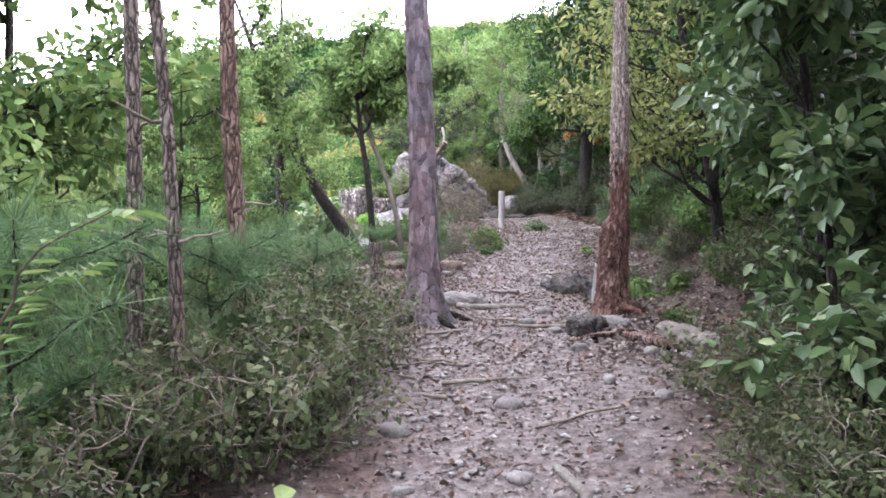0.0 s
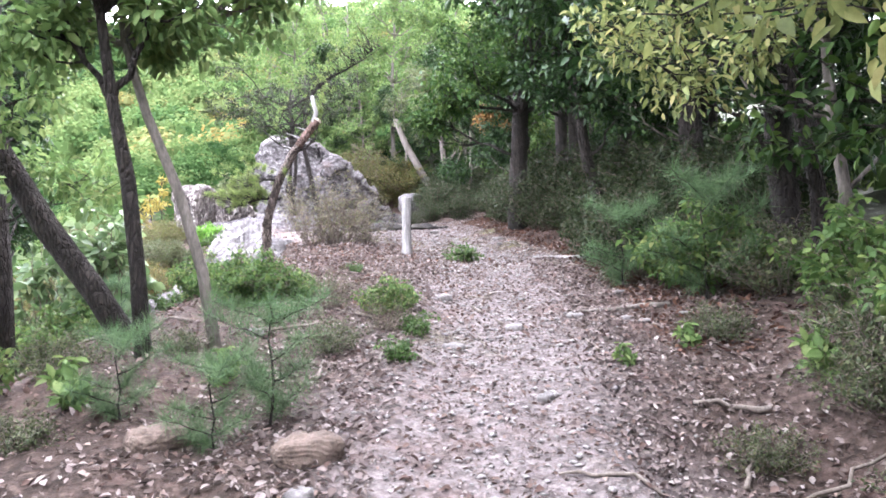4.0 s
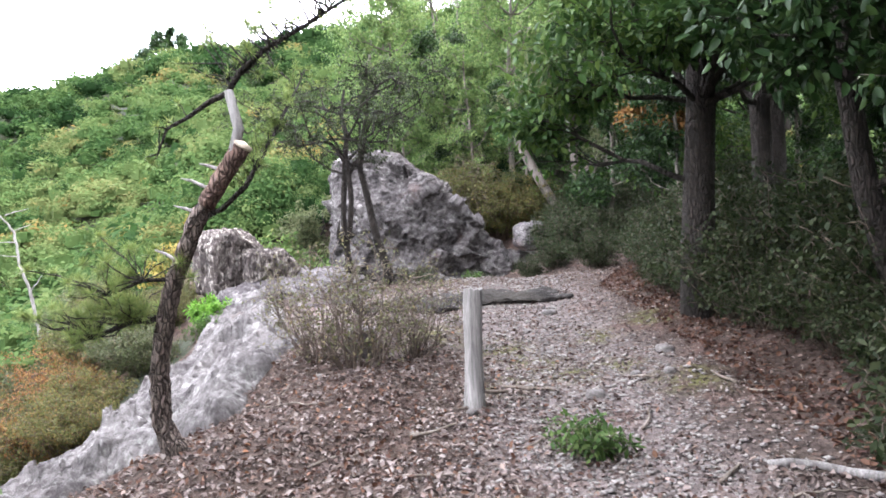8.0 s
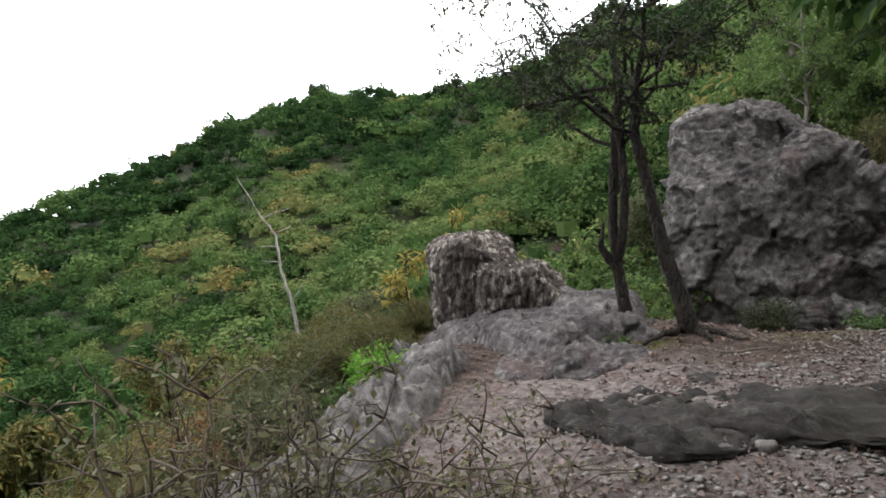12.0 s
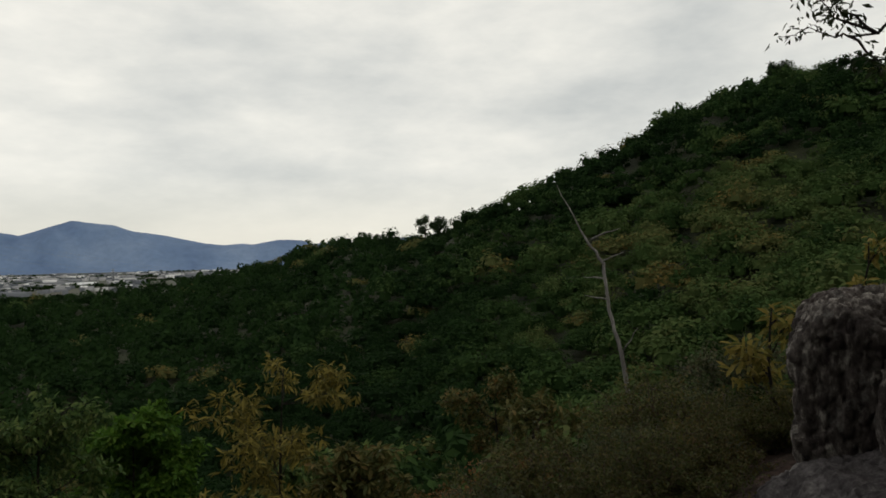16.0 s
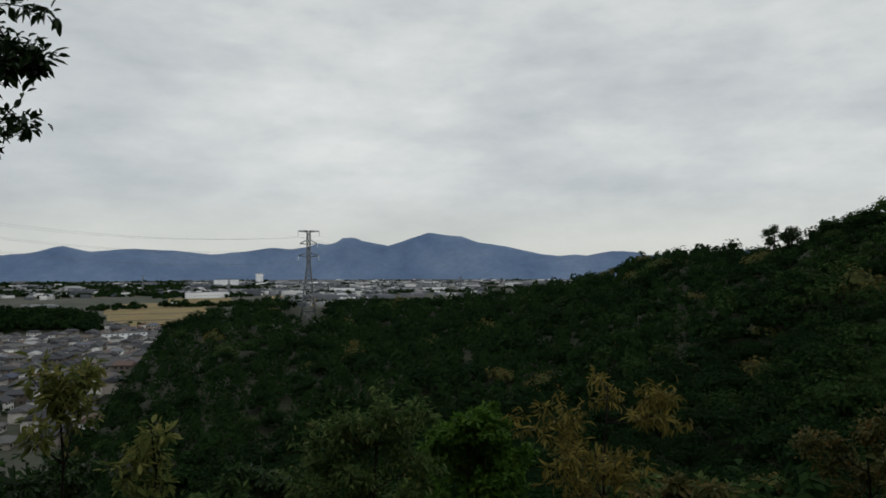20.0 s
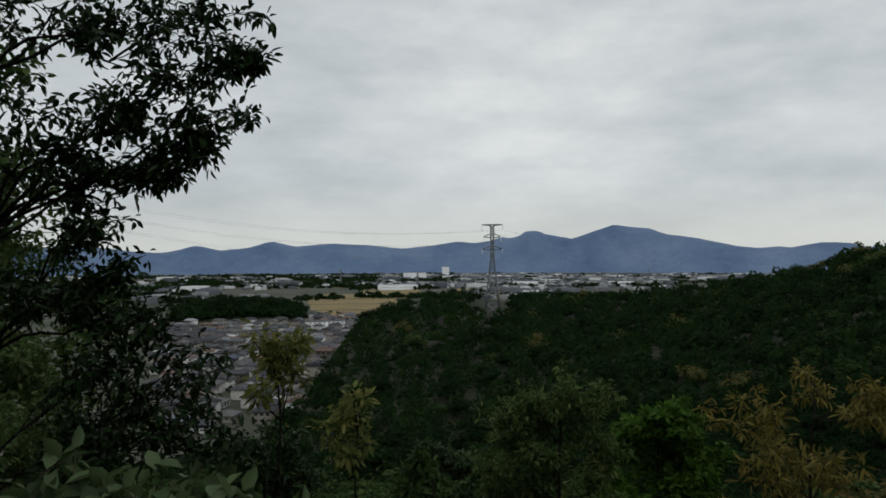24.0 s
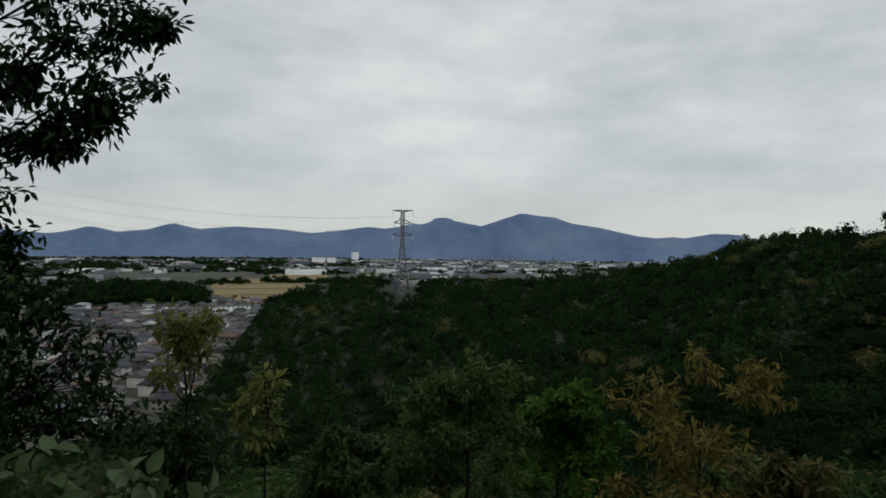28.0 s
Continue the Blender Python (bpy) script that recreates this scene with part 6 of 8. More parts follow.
def twin_tree():
    """The forked tree on the ledge, crown nearly bare."""
    bx, by = -1.0, 21.05
    bz = gz(bx, by) - 0.08
    o = np.array((bx, by, bz))
    e = thing("forked_tree", tuple(o), "forked dark tree on the ledge, thinning grey-brown crown", "tree")
    rng = np.random.default_rng(52)
    stems = {
        "trunk": (((-1.35, 21.0, 3.1), (-1.38, 20.96, 3.5), (-1.41, 20.93, 3.85), (-1.43, 20.92, 4.15), (-1.41, 20.94, 4.6), (-1.38, 20.98, 5.1), (-1.33, 21.0, 5.5), (-1.42, 21.05, 5.9), (-1.36, 21.1, 6.3)), (0.075, 0.06, 0.05, 0.045, 0.043, 0.045, 0.04, 0.032, 0.02)),
        "second_trunk": (((-1.41, 20.93, 3.8), (-1.33, 20.93, 4.1), (-1.29, 20.93, 4.5), (-1.31, 20.93, 4.9), (-1.35, 20.95, 5.2)), (0.05, 0.045, 0.042, 0.04, 0.04)),
        "leaning_trunk": (((-0.72, 21.02, 3.05), (-0.80, 20.95, 3.5), (-0.92, 20.88, 3.95), (-1.0, 20.82, 4.5), (-1.10, 20.78, 5.0), (-1.05, 20.74, 5.4), (-0.92, 20.7, 5.8)), (0.10, 0.075, 0.062, 0.054, 0.046, 0.038, 0.02)),
        "dead_stub": (((-1.40, 20.94, 3.75), (-1.47, 20.85, 3.88), (-1.50, 20.8, 3.98), (-1.46, 20.8, 4.2)), (0.045, 0.04, 0.035, 0.006)),
    }
    for nm, (pts, rad) in stems.items():
        pts = np.array(pts) - o
        fine = np.concatenate([np.linspace(pts[k], pts[k + 1], 6, endpoint=False) for k in range(len(pts) - 1)] + [pts[-1:]])
        fine[1:-1] = (fine[:-2] + fine[1:-1] * 2 + fine[2:]) / 4
        g = Geo()
        tube(g, fine, np.interp(np.linspace(0, 1, len(fine)), np.linspace(0, 1, len(rad)), rad), 12, 0.1, rng)
        part(nm, g.mesh(nm, M_BARK, True), e)
    crown = np.array(((-1.38, 20.98, 5.1), (-1.10, 20.78, 5.0), (-1.33, 21.0, 5.5), (-1.31, 20.93, 4.9), (-1.05, 20.74, 5.4), (-1.42, 21.05, 5.9), (-0.92, 20.7, 5.8))) - o
    gb, gl = Geo(), Geo()
    for k in range(19):
        a = k * 2.4 + rng.random() * 0.5
        r = rng.uniform(0.6, 1.9)
        end = np.array((-1.35 + r * math.cos(a), 20.95 + r * math.sin(a), 5.85 + rng.uniform(-0.15, 0.95) - 0.12 * r)) - o
        limb = wander(rng, crown[k % 7], end, 9, 0.2, 0.06)
        tube(gb, limb, np.linspace(0.021, 0.006, 9), 7, 0.1, rng)
        for _ in range(9):
            s = limb[rng.integers(3, 9)]
            q = s + ball(rng, 1)[0] * rng.uniform(0.2, 0.5) * (1, 1, 0.7) + (0, 0, 0.08)
            tw = wander(rng, s, q, 6, 0.22)
            tube(gb, tw, np.linspace(0.009, 0.0025, 6), 4)
            for _ in range(3):
                s2 = tw[rng.integers(2, 6)]
                t2 = wander(rng, s2, s2 + ball(rng, 1)[0] * rng.uniform(0.1, 0.25), 4, 0.2)
                tube(gb, t2, np.linspace(0.004, 0.0015, 4), 4)
                foliage(gl, rng, t2[1:], 0.07, 7, 0.055, 0.42)
    part("branch_frame", gb.mesh("branch_frame", M_BARK, True), e)
    part("foliage", gl.mesh("foliage", M_GREY), e, "sparse small grey-green leaves")
    g = Geo()
    for q in ((-0.45, 20.75), (-0.2, 20.9), (-0.95, 20.45)):
        tube(g, wander(rng, np.array((-0.72, 21.0, 3.2)) - o, np.array((*q, gz(*q) + 0.01)) - o, 7, 0.12), np.linspace(0.045, 0.012, 7), 7, 0.15, rng)
    part("root_mass", g.mesh("root_mass", M_BARK, True), e)


twin_tree()

# ---- trees and bushes, built once and copied ----


def stem_line(rng, h, lean, n=9, wig=0.05):
    u = np.linspace(0, 1, n)
    p = np.stack((lean[0] * u * h, lean[1] * u * h, u * h), -1)
    p[1:] += np.cumsum(rng.normal(0, wig, (n - 1, 3)) * (1, 1, 0), axis=0)
    return p


def proto(seed, name, label, h, r, lobes, leaf, bark, z0=0.35, reach=1.5, rad=0.65, lean=(0, 0), **k):
    rng = np.random.default_rng(seed)
    st = stem_line(rng, h, lean)
    lb = random_lobes(rng, lobes, h * z0, h * 1.02, reach, rad, st)
    return tree(name, label, "tree", (0, 0, 0), st, np.linspace(r, r * 0.25, len(st)), lb, leaf, bark, rng, **k)


def place(proto_ob, spots, rng, scale=(0.85, 1.2), group=""):
    """Puts the proto at the first spot and copies at the others."""
    for k, s in enumerate(spots):
        sc = rng.uniform(*scale) * (s[2] if len(s) > 2 else 1)
        m = Matrix.Translation((s[0], s[1], gz(s[0], s[1]) - 0.06)) @ Matrix.Rotation(rng.random() * 6.283 if len(s) < 4 else s[3], 4, "Z") @ Matrix.Diagonal((sc, sc, sc, 1))
        if k == 0:
            proto_ob.matrix_basis = m
            ob = proto_ob
        else:
            ob = copy_thing(proto_ob, m @ Matrix.Diagonal((1 / proto_ob.scale[0], 1 / proto_ob.scale[1], 1 / proto_ob.scale[2], 1)))
        if group:
            tagged(ob, group=group)


R2 = np.random.default_rng(77)
# dark wood to the right of the trail
t1 = proto(101, "forest_tree", "dark evergreen forest tree with a heavy shaded crown", 8.5, 0.16, 22, M_DARK, M_BARK, 0.28, 2.3, 0.95, twigs_per=9, per_twig=10, size=0.13, spread=0.2, limb_r=0.04)
place(t1, [(4.6, 4.0), (7.5, 8.0), (5.5, 12.5), (8.5, 16.0), (4.9, 20.5), (9.0, 22.5), (6.8, 27.0), (10.5, 3.0), (6.0, -2.5), (11.5, 11), (9, 31), (6.4, 33.5), (5.8, 15.2), (6.6, 6.2), (5.4, 9.6), (6.4, 18.6), (5.6, 22.6), (7.6, 13.2), (4.7, 13.8), (5.0, 16.9), (4.5, 11.2)], R2, group="trees of the dark wood")
t2 = proto(102, "forest_tree", "green broadleaf forest tree with leaves down to head height", 6.5, 0.10, 20, M_OAK, M_BARK, 0.2, 1.8, 0.8, twigs_per=9, per_twig=10, size=0.11, spread=0.18)
# last three stand unseen behind the start, added to shade the trail
place(t2, [(4.2, 8.2), (6.0, 17.0), (3.8, 1.5), (8.0, 5.0), (7.0, 20.5), (5.0, 25.0), (8.6, 12.0), (4.6, -5), (2.4, -3.4, 1.3), (-2.0, -3.2, 1.3), (0.4, -5.2, 1.3)], R2, group="trees of the dark wood")
t4 = proto(104, "slope_tree", "light green broadleaf tree on the slope beyond the outcrop", 6.5, 0.09, 20, M_FRESH, M_BARKPALE, 0.2, 1.8, 0.8, twigs_per=9, per_twig=9, size=0.11, spread=0.18)
place(t4, [(2.6, 32.5), (-0.5, 33.5), (1.2, 30.2, 0.9), (-2.4, 31.2, 0.8), (0.2, 29.4, 0.6), (-3.8, 35), (-1.8, 29.2, 0.55), (3.9, 30.4), (1.6, 36), (-1.5, 38, 1.2), (4.5, 36, 1.1)], R2, group="trees beyond the outcrop")
t3 = proto(103, "understorey_tree", "thin understorey tree, grey stem and small dark leaves", 4.6, 0.05, 16, M_DARK, M_BARKPALE, 0.22, 1.1, 0.55, twigs_per=8, per_twig=10, size=0.095, spread=0.15, limb_r=0.018)
place(t3, [(3.9, 5.6), (4.4, 10.4), (4.9, 14.3), (5.6, 18.8), (4.2, 23.0), (3.4, 25.8), (6.4, 23.5), (3.6, 3.0), (3.2, 0.2), (6.6, 10.2), (6.9, 14.5), (2.9, 28.3), (5.2, 6.6), (1.6, 28.6, 0.7), (-0.6, 30.8, 0.9)], R2, group="trees of the dark wood")

# the dark straight trunk beside the trail and its leaning neighbour
rng = np.random.default_rng(120)
st = np.array(((0, 0, 0), (0.02, 0, 0.7), (0.06, 0, 1.4), (0.12, 0, 2.2), (0.2, 0.05, 4), (0.25, 0.1, 6.5)))
tree("oak_tree", "dark straight-trunked tree with spreading green boughs over the trail", "tree", (3.08, 17.5, gz(3.08, 17.5) - 0.1), st, (0.19, 0.165, 0.155, 0.145, 0.11, 0.05),
     [(-1.3, -0.3, 2.5, 0.6), (-0.9, -1.2, 2.7, 0.7), (-0.2, -0.9, 3.0, 0.7), (0.9, -0.8, 2.6, 0.7), (0.4, 0.3, 3.7, 0.9), (-0.8, 0.6, 3.9, 0.9), (1.5, 0.2, 3.5, 0.9), (0, 0, 5.2, 1.1), (-1, -0.6, 4.8, 1.0), (1, 0.5, 5.5, 1.0), (0.2, -1.0, 6.4, 1.0), (-1.6, 0.6, 2.3, 0.4), (1.8, -1.6, 4.6, 1.0), (0.6, -2.4, 4.4, 1.0), (2.2, 0.8, 5.2, 1.0), (-1.2, 1.6, 5.6, 1.0), (0.8, 1.9, 4.8, 0.9), (-0.4, -2.0, 5.8, 1.0), (1.6, -0.6, 6.4, 1.0), (1.2, -2.2, 3.4, 0.9), (2.2, -1.4, 3.6, 0.9), (-0.2, -3.0, 3.8, 0.9), (1.8, -3.2, 4.2, 1.0), (0.8, -1.6, 3.9, 0.9)],
     M_OAK, M_BARK, rng, sides=16, lump=0.08, twigs_per=13, per_twig=11, size=0.10, spread=0.17, limb_r=0.035)
st = np.array(((0.35, 0, 0), (0.2, 0, 0.7), (0.02, 0, 1.4), (-0.08, 0, 2.2), (-0.1, 0, 3.2), (-0.05, 0, 5.5)))
tree("leaning_tree", "slim leaning tree with a pale-streaked trunk at the wood's edge", "tree", (3.75, 15.4, gz(3.75, 15.4) - 0.1), st, (0.12, 0.10, 0.085, 0.075, 0.06, 0.03),
     [(-0.8, -0.6, 2.4, 0.6), (0.6, -0.8, 2.2, 0.7), (1.2, 0.2, 2.7, 0.8), (-0.3, 0.3, 3.2, 0.9), (0.7, -0.4, 3.6, 0.9), (-0.6, -0.8, 3.4, 0.8), (0.2, 0.2, 4.8, 1.1), (-0.9, 0.4, 4.4, 0.9), (1.4, -1.2, 4.4, 1.0), (-1.2, -1.4, 4.8, 1.0), (0.4, -2.0, 4.0, 0.9), (1.6, 0.8, 4.9, 1.0)],
     M_DARK, M_BARK, rng, sides=12, lump=0.08, twigs_per=10, per_twig=11, size=0.10, spread=0.17, limb_r=0.028)
# pale leaning trunk and grey tree beyond the outcrop
st = np.array(((0, 0, 0), (-0.5, 0, 0.9), (-1.0, 0.1, 1.9), (-1.3, 0.1, 2.7)))
tree("fallen_leaner", "pale leaning trunk propped in the trees beyond the outcrop", "tree", (2.55, 27.6, gz(2.55, 27.6) - 0.1), st, (0.13, 0.12, 0.11, 0.07), [(-1.3, 0, 3.2, 0.7)], M_GREYTREE, M_BARKPALE, rng, twigs_per=9, per_twig=5, size=0.09)
st = np.array(((0, 0, 0), (0.02, 0, 1.2), (-0.1, 0, 2.4), (-0.15, 0, 4.2)))
tree("grey_tree", "many-stemmed tree with a thin grey-green crown", "tree", (2.75, 27.2, gz(2.75, 27.2) - 0.1), st, (0.10, 0.09, 0.07, 0.03),
     random_lobes(rng, 15, 1.9, 4.4, 1.7, 0.75), M_GREYTREE, M_BARKPALE, rng, twigs_per=11, per_twig=8, size=0.085, spread=0.16)
rng = np.random.default_rng(133)
g1 = proto(134, "rust_bush", "small tree with rust-red dead leaves", 2.6, 0.03, 4, M_RUST, M_BARK, 0.75, 0.4, 0.32, twigs_per=8, per_twig=8, size=0.09)
place(g1, [(4.1, 23.8)], rng)

# young trees and saplings to the left of the trail
s1 = proto(141, "young_tree", "slim young broadleaf tree with light green leaves", 4.6, 0.045, 13, M_FRESH, M_BARK, 0.42, 1.3, 0.5, twigs_per=8, per_twig=7, size=0.095, spread=0.16, limb_r=0.016)
place(s1, [(-3.4, 8.2), (-2.9, 10.6), (-4.4, 5.6), (-5.0, 8.0), (-3.6, 2.6), (-6.4, 4.0), (-5.2, 0.2), (-3.9, 9.6, 0.8)], R2, (0.8, 1.1), group="young trees on the slope")
s2 = proto(142, "young_tree", "young tree with mid green leaves on the falling slope", 5.4, 0.06, 15, M_MID, M_BARK, 0.35, 1.6, 0.6, twigs_per=8, per_twig=8, size=0.10, spread=0.18, limb_r=0.02)
place(s2, [(-6.5, 6.0), (-7.5, 2.0), (-9.5, 3.5), (-5.0, -3.0), (-8.0, -2.0), (-8.2, 5.6, 0.8), (-4.9, 4.4, 1.5), (-4.6, 6.8, 1.4), (-3.6, 4.9, 1.2), (-5.6, 2.2, 1.5)], R2, (0.9, 1.25), group="young trees on the slope")
s3 = proto(143, "yellow_tree", "small tree with olive-brown leaves", 3.6, 0.04, 11, M_OLIVE, M_BARK, 0.35, 1.1, 0.45, twigs_per=8, per_twig=7, size=0.10, spread=0.15, limb_r=0.014)
place(s3, [(-9.6, 20.5, 0.7)], R2, (0.9, 1.1), group="yellowing small trees")

# three slim pines close by at the start
for k, (x, y, r, ln, nm) in enumerate(((-1.22, 2.7, 0.042, (-0.02, 0.0), "slim grey pine, bare below, on the slope"), (-0.72, 2.23, 0.030, (-0.05, 0.0), "slim bare-stemmed pine with broken branch stubs"), (-0.95, 3.55, 0.058, (-0.03, 0.0), "slim pine with reddish bark"))):
    rng = np.random.default_rng(150 + k)
    st = stem_line(rng, 7.0, ln, 14, 0.012)
    e = tree("slim_pine", nm, "tree", (x, y, gz(x, y) - 0.1), st, np.linspace(r * 1.1, r * 0.45, 14), random_lobes(rng, 8, 4.6, 7.1, 1.3, 0.6, st), M_NEEDLE, M_BARKRED if k == 2 else M_BARKGREY, rng, group="slim pines at the trail's start", needle=True, twigs_per=9, per_twig=14, size=0.11, aspect=0.04, limb_r=0.015, sides=12, lump=0.1)
    for q in range(6):
        g = Geo()
        z = 0.9 + q * 0.42
        p = st[np.argmin(np.abs(st[:, 2] - z))] * 1.0
        a = rng.random() * 6.28
        tube(g, wander(rng, p, p + (0.25 * math.cos(a), 0.25 * math.sin(a), 0.05), 5, 0.12), np.linspace(0.011, 0.004, 5), 5)
        part("stub", g.mesh("stub", M_STICK, True), e)

# leaning black trunk and saplings beyond the pine
rng = np.random.default_rng(160)
st = np.array(((0, 0, 0), (-0.25, 0.02, 0.42), (-0.62, 0.05, 0.95), (-1.05, 0.1, 1.7), (-1.4, 0.1, 2.6), (-1.75, 0.1, 3.5), (-2.0, 0.1, 4.2)))
tree("leaning_tree", "leaning dark trunk over the slope, leafy towards its top", "tree", (-1.45, 10.3, gz(-1.45, 10.3) - 0.1), st, (0.105, 0.095, 0.09, 0.08, 0.065, 0.045, 0.02),
     [(-1.2, 0.2, 2.4, 0.4), (-1.9, 0.4, 3.0, 0.5), (-1.2, -0.2, 3.2, 0.45), (-2.4, 0, 3.6, 0.6), (-1.7, 0.5, 4.1, 0.6), (-2.2, -0.4, 4.4, 0.6), (-1.0, 0.3, 3.9, 0.5)], M_FRESH, M_BARK, rng, sides=14, lump=0.1, twigs_per=9, per_twig=8, size=0.09)
st = np.array(((0, 0, 0), (-0.02, 0, 0.6), (-0.06, 0, 1.2), (-0.14, 0, 1.7), (-0.2, 0, 2.3), (-0.05, 0, 3.2)))
tree("sapling", "forked dark sapling beside the trail with drooping green leaves", "tree", (-1.10, 9.45, gz(-1.1, 9.45) - 0.05), st, (0.055, 0.05, 0.045, 0.04, 0.03, 0.012),
     [(-0.5, 0.1, 2.2, 0.35), (0.2, 0.1, 2.4, 0.4), (-0.2, -0.2, 2.7, 0.45), (0.5, 0.2, 2.8, 0.4), (-0.6, 0.2, 2.9, 0.4), (0.1, 0, 3.4, 0.5), (0.8, 0.1, 3.1, 0.35)], M_FRESH, M_BARK, rng, lump=0.08, twigs_per=8, per_twig=8, size=0.10)
st = np.array(((0, 0, 0), (-0.08, 0, 0.6), (-0.22, 0, 1.15), (-0.42, 0, 1.7), (-0.55, 0, 2.2), (-0.6, 0, 3.0)))
tree("sapling", "slim grey sapling leaning beside the trail", "tree", (-0.70, 9.75, gz(-0.7, 9.75) - 0.05), st, (0.045, 0.04, 0.036, 0.032, 0.026, 0.01),
     [(-0.2, 0.2, 2.3, 0.35), (-0.9, 0.1, 2.5, 0.4), (-0.3, -0.2, 2.7, 0.4), (0.2, 0.3, 2.6, 0.4), (-0.5, 0, 3.2, 0.5), (0.6, 0.2, 2.8, 0.35), (1.0, 0.4, 2.9, 0.3)], M_FRESH, M_BARKPALE, rng, lump=0.08, twigs_per=8, per_twig=8, size=0.095)

# overhanging yellow-green boughs right of the trail
rng = np.random.default_rng(170)
st = np.array(((0, 0, 0), (-0.05, 0, 0.9), (-0.15, 0.05, 1.8), (-0.3, 0.1, 2.6), (-0.4, 0.1, 3.6)))
tree("chestnut_tree", "leafy tree with large yellow-green leaves hanging over the trail", "tree", (3.0, 6.6, gz(3.0, 6.6) - 0.1), st, (0.07, 0.06, 0.05, 0.04, 0.015),
     [(-1.0, -0.8, 1.45, 0.38), (-0.75, -0.3, 1.75, 0.45), (-1.25, -0.6, 1.85, 0.38), (-0.4, -1.2, 1.6, 0.45), (-1.5, 0.2, 2.1, 0.4), (-0.9, 0.6, 2.3, 0.5), (-0.3, -0.4, 2.4, 0.6), (-1.4, -0.6, 2.5, 0.45), (0.2, -1.0, 2.2, 0.6), (-0.2, 0.3, 3.2, 0.7), (-1.2, 0.3, 3.0, 0.6), (0.4, 0.2, 1.8, 0.6)],
     M_YELLOW, M_BARK, rng, twigs_per=10, per_twig=4, size=0.085, aspect=0.42, spread=0.16, limb_r=0.018)
st = np.array(((0, 0, 0), (-0.05, 0, 0.9), (-0.2, 0.05, 1.7), (-0.5, 0.1, 2.4), (-0.7, 0.1, 3.2)))
tree("chestnut_tree", "leafy tree with large yellow-green leaves hanging over the trail", "tree", (3.75, 9.6, gz(3.75, 9.6) - 0.1), st, (0.07, 0.06, 0.05, 0.04, 0.015),
     [(-1.3, -0.2, 1.75, 0.4), (-1.5, 0.1, 2.1, 0.4), (-0.8, -0.5, 1.9, 0.45), (-1.1, 0.3, 2.4, 0.5), (-0.5, -0.9, 2.3, 0.5), (-0.2, 0.4, 2.6, 0.6), (-0.9, -0.2, 3.0, 0.6), (0.4, -0.6, 2.6, 0.6), (-0.4, -0.1, 3.5, 0.6)],
     M_YELLOW, M_BARK, rng, twigs_per=10, per_twig=5, size=0.08, aspect=0.42, spread=0.16, limb_r=0.018)
# broad-leaved shrubs at the start, on the right
st = np.array(((0, 0, 0), (0.02, 0.05, 0.8), (-0.06, 0.02, 1.5), (-0.15, 0.0, 2.2), (-0.1, 0, 3.2)))
for k, (x, y, s) in enumerate(((2.2, 2.6, 1.0), (2.75, 3.9, 1.1), (3.3, 5.0, 1.1), (2.15, 1.3, 1.0))):
    rng = np.random.default_rng(180 + k)
    tree("broadleaf_shrub", "tall shrub with large glossy grey-green leaves beside the trail", "shrub", (x, y, gz(x, y) - 0.06), st * s, np.array((0.022, 0.02, 0.018, 0.014, 0.006)) * s,
         random_lobes(rng, 15, 0.25, 3.0 * s, 0.62, 0.4, st * s), M_BROAD, M_BARK, rng, group="broad-leaved shrubs by the trail", twigs_per=8, per_twig=6, size=0.10, aspect=0.5, spread=0.14, limb_r=0.011)


def bush(seed, name, label, h, r, stems, leaf, twig, per=6, size=0.05, aspect=0.5, twigs=4, spread=0.07, cat="bush", upright=0.5):
    """Stems fanning out of one root, twigs and leaves on them."""
    rng = np.random.default_rng(seed)
    e = thing(name, (0, 0, 0), label, cat)
    gb, gl = Geo(), Geo()
    for k in range(stems):
        a = rng.random() * 6.283
        rr = r * math.sqrt(rng.random())
        hh = h * rng.uniform(0.55, 1.05) * (1 - 0.35 * (rr / r) ** 2)
        st = wander(rng, (0.12 * r * math.cos(a), 0.12 * r * math.sin(a), 0), (rr * math.cos(a), rr * math.sin(a), hh), 7, 0.13, 0.05)
        tube(gb, st, np.linspace(0.006, 0.002, 7) * (0.6 + 0.5 * h), 5)
        for _ in range(twigs):
            s = st[rng.integers(2, 7)]
            q = s + ball(rng, 1)[0] * rng.uniform(0.10, 0.30) * h * (1, 1, 0.6) + (0, 0, 0.10 * h * upright)
            tw = wander(rng, s, q, 5, 0.2)
            tube(gb, tw, np.linspace(0.004, 0.0015, 5), 4)
            if per:
                foliage(gl, rng, tw[1:], spread, per, size, aspect)
    part("branch_frame", gb.mesh("branch_frame", twig, True), e)
    if gl.n:
        part("foliage", gl.mesh("foliage", leaf), e)
    return e


R3 = np.random.default_rng(88)
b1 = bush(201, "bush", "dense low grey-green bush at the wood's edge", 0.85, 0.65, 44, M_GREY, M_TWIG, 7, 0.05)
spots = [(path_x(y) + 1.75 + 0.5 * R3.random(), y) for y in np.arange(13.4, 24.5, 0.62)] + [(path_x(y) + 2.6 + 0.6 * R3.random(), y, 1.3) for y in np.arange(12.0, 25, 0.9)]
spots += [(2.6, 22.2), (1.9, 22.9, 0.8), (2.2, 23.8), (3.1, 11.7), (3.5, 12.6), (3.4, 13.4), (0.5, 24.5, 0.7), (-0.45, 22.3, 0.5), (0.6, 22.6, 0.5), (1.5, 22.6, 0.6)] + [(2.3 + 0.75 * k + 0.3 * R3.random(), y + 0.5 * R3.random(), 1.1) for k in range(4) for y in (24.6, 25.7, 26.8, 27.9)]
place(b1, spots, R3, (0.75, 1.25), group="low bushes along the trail")
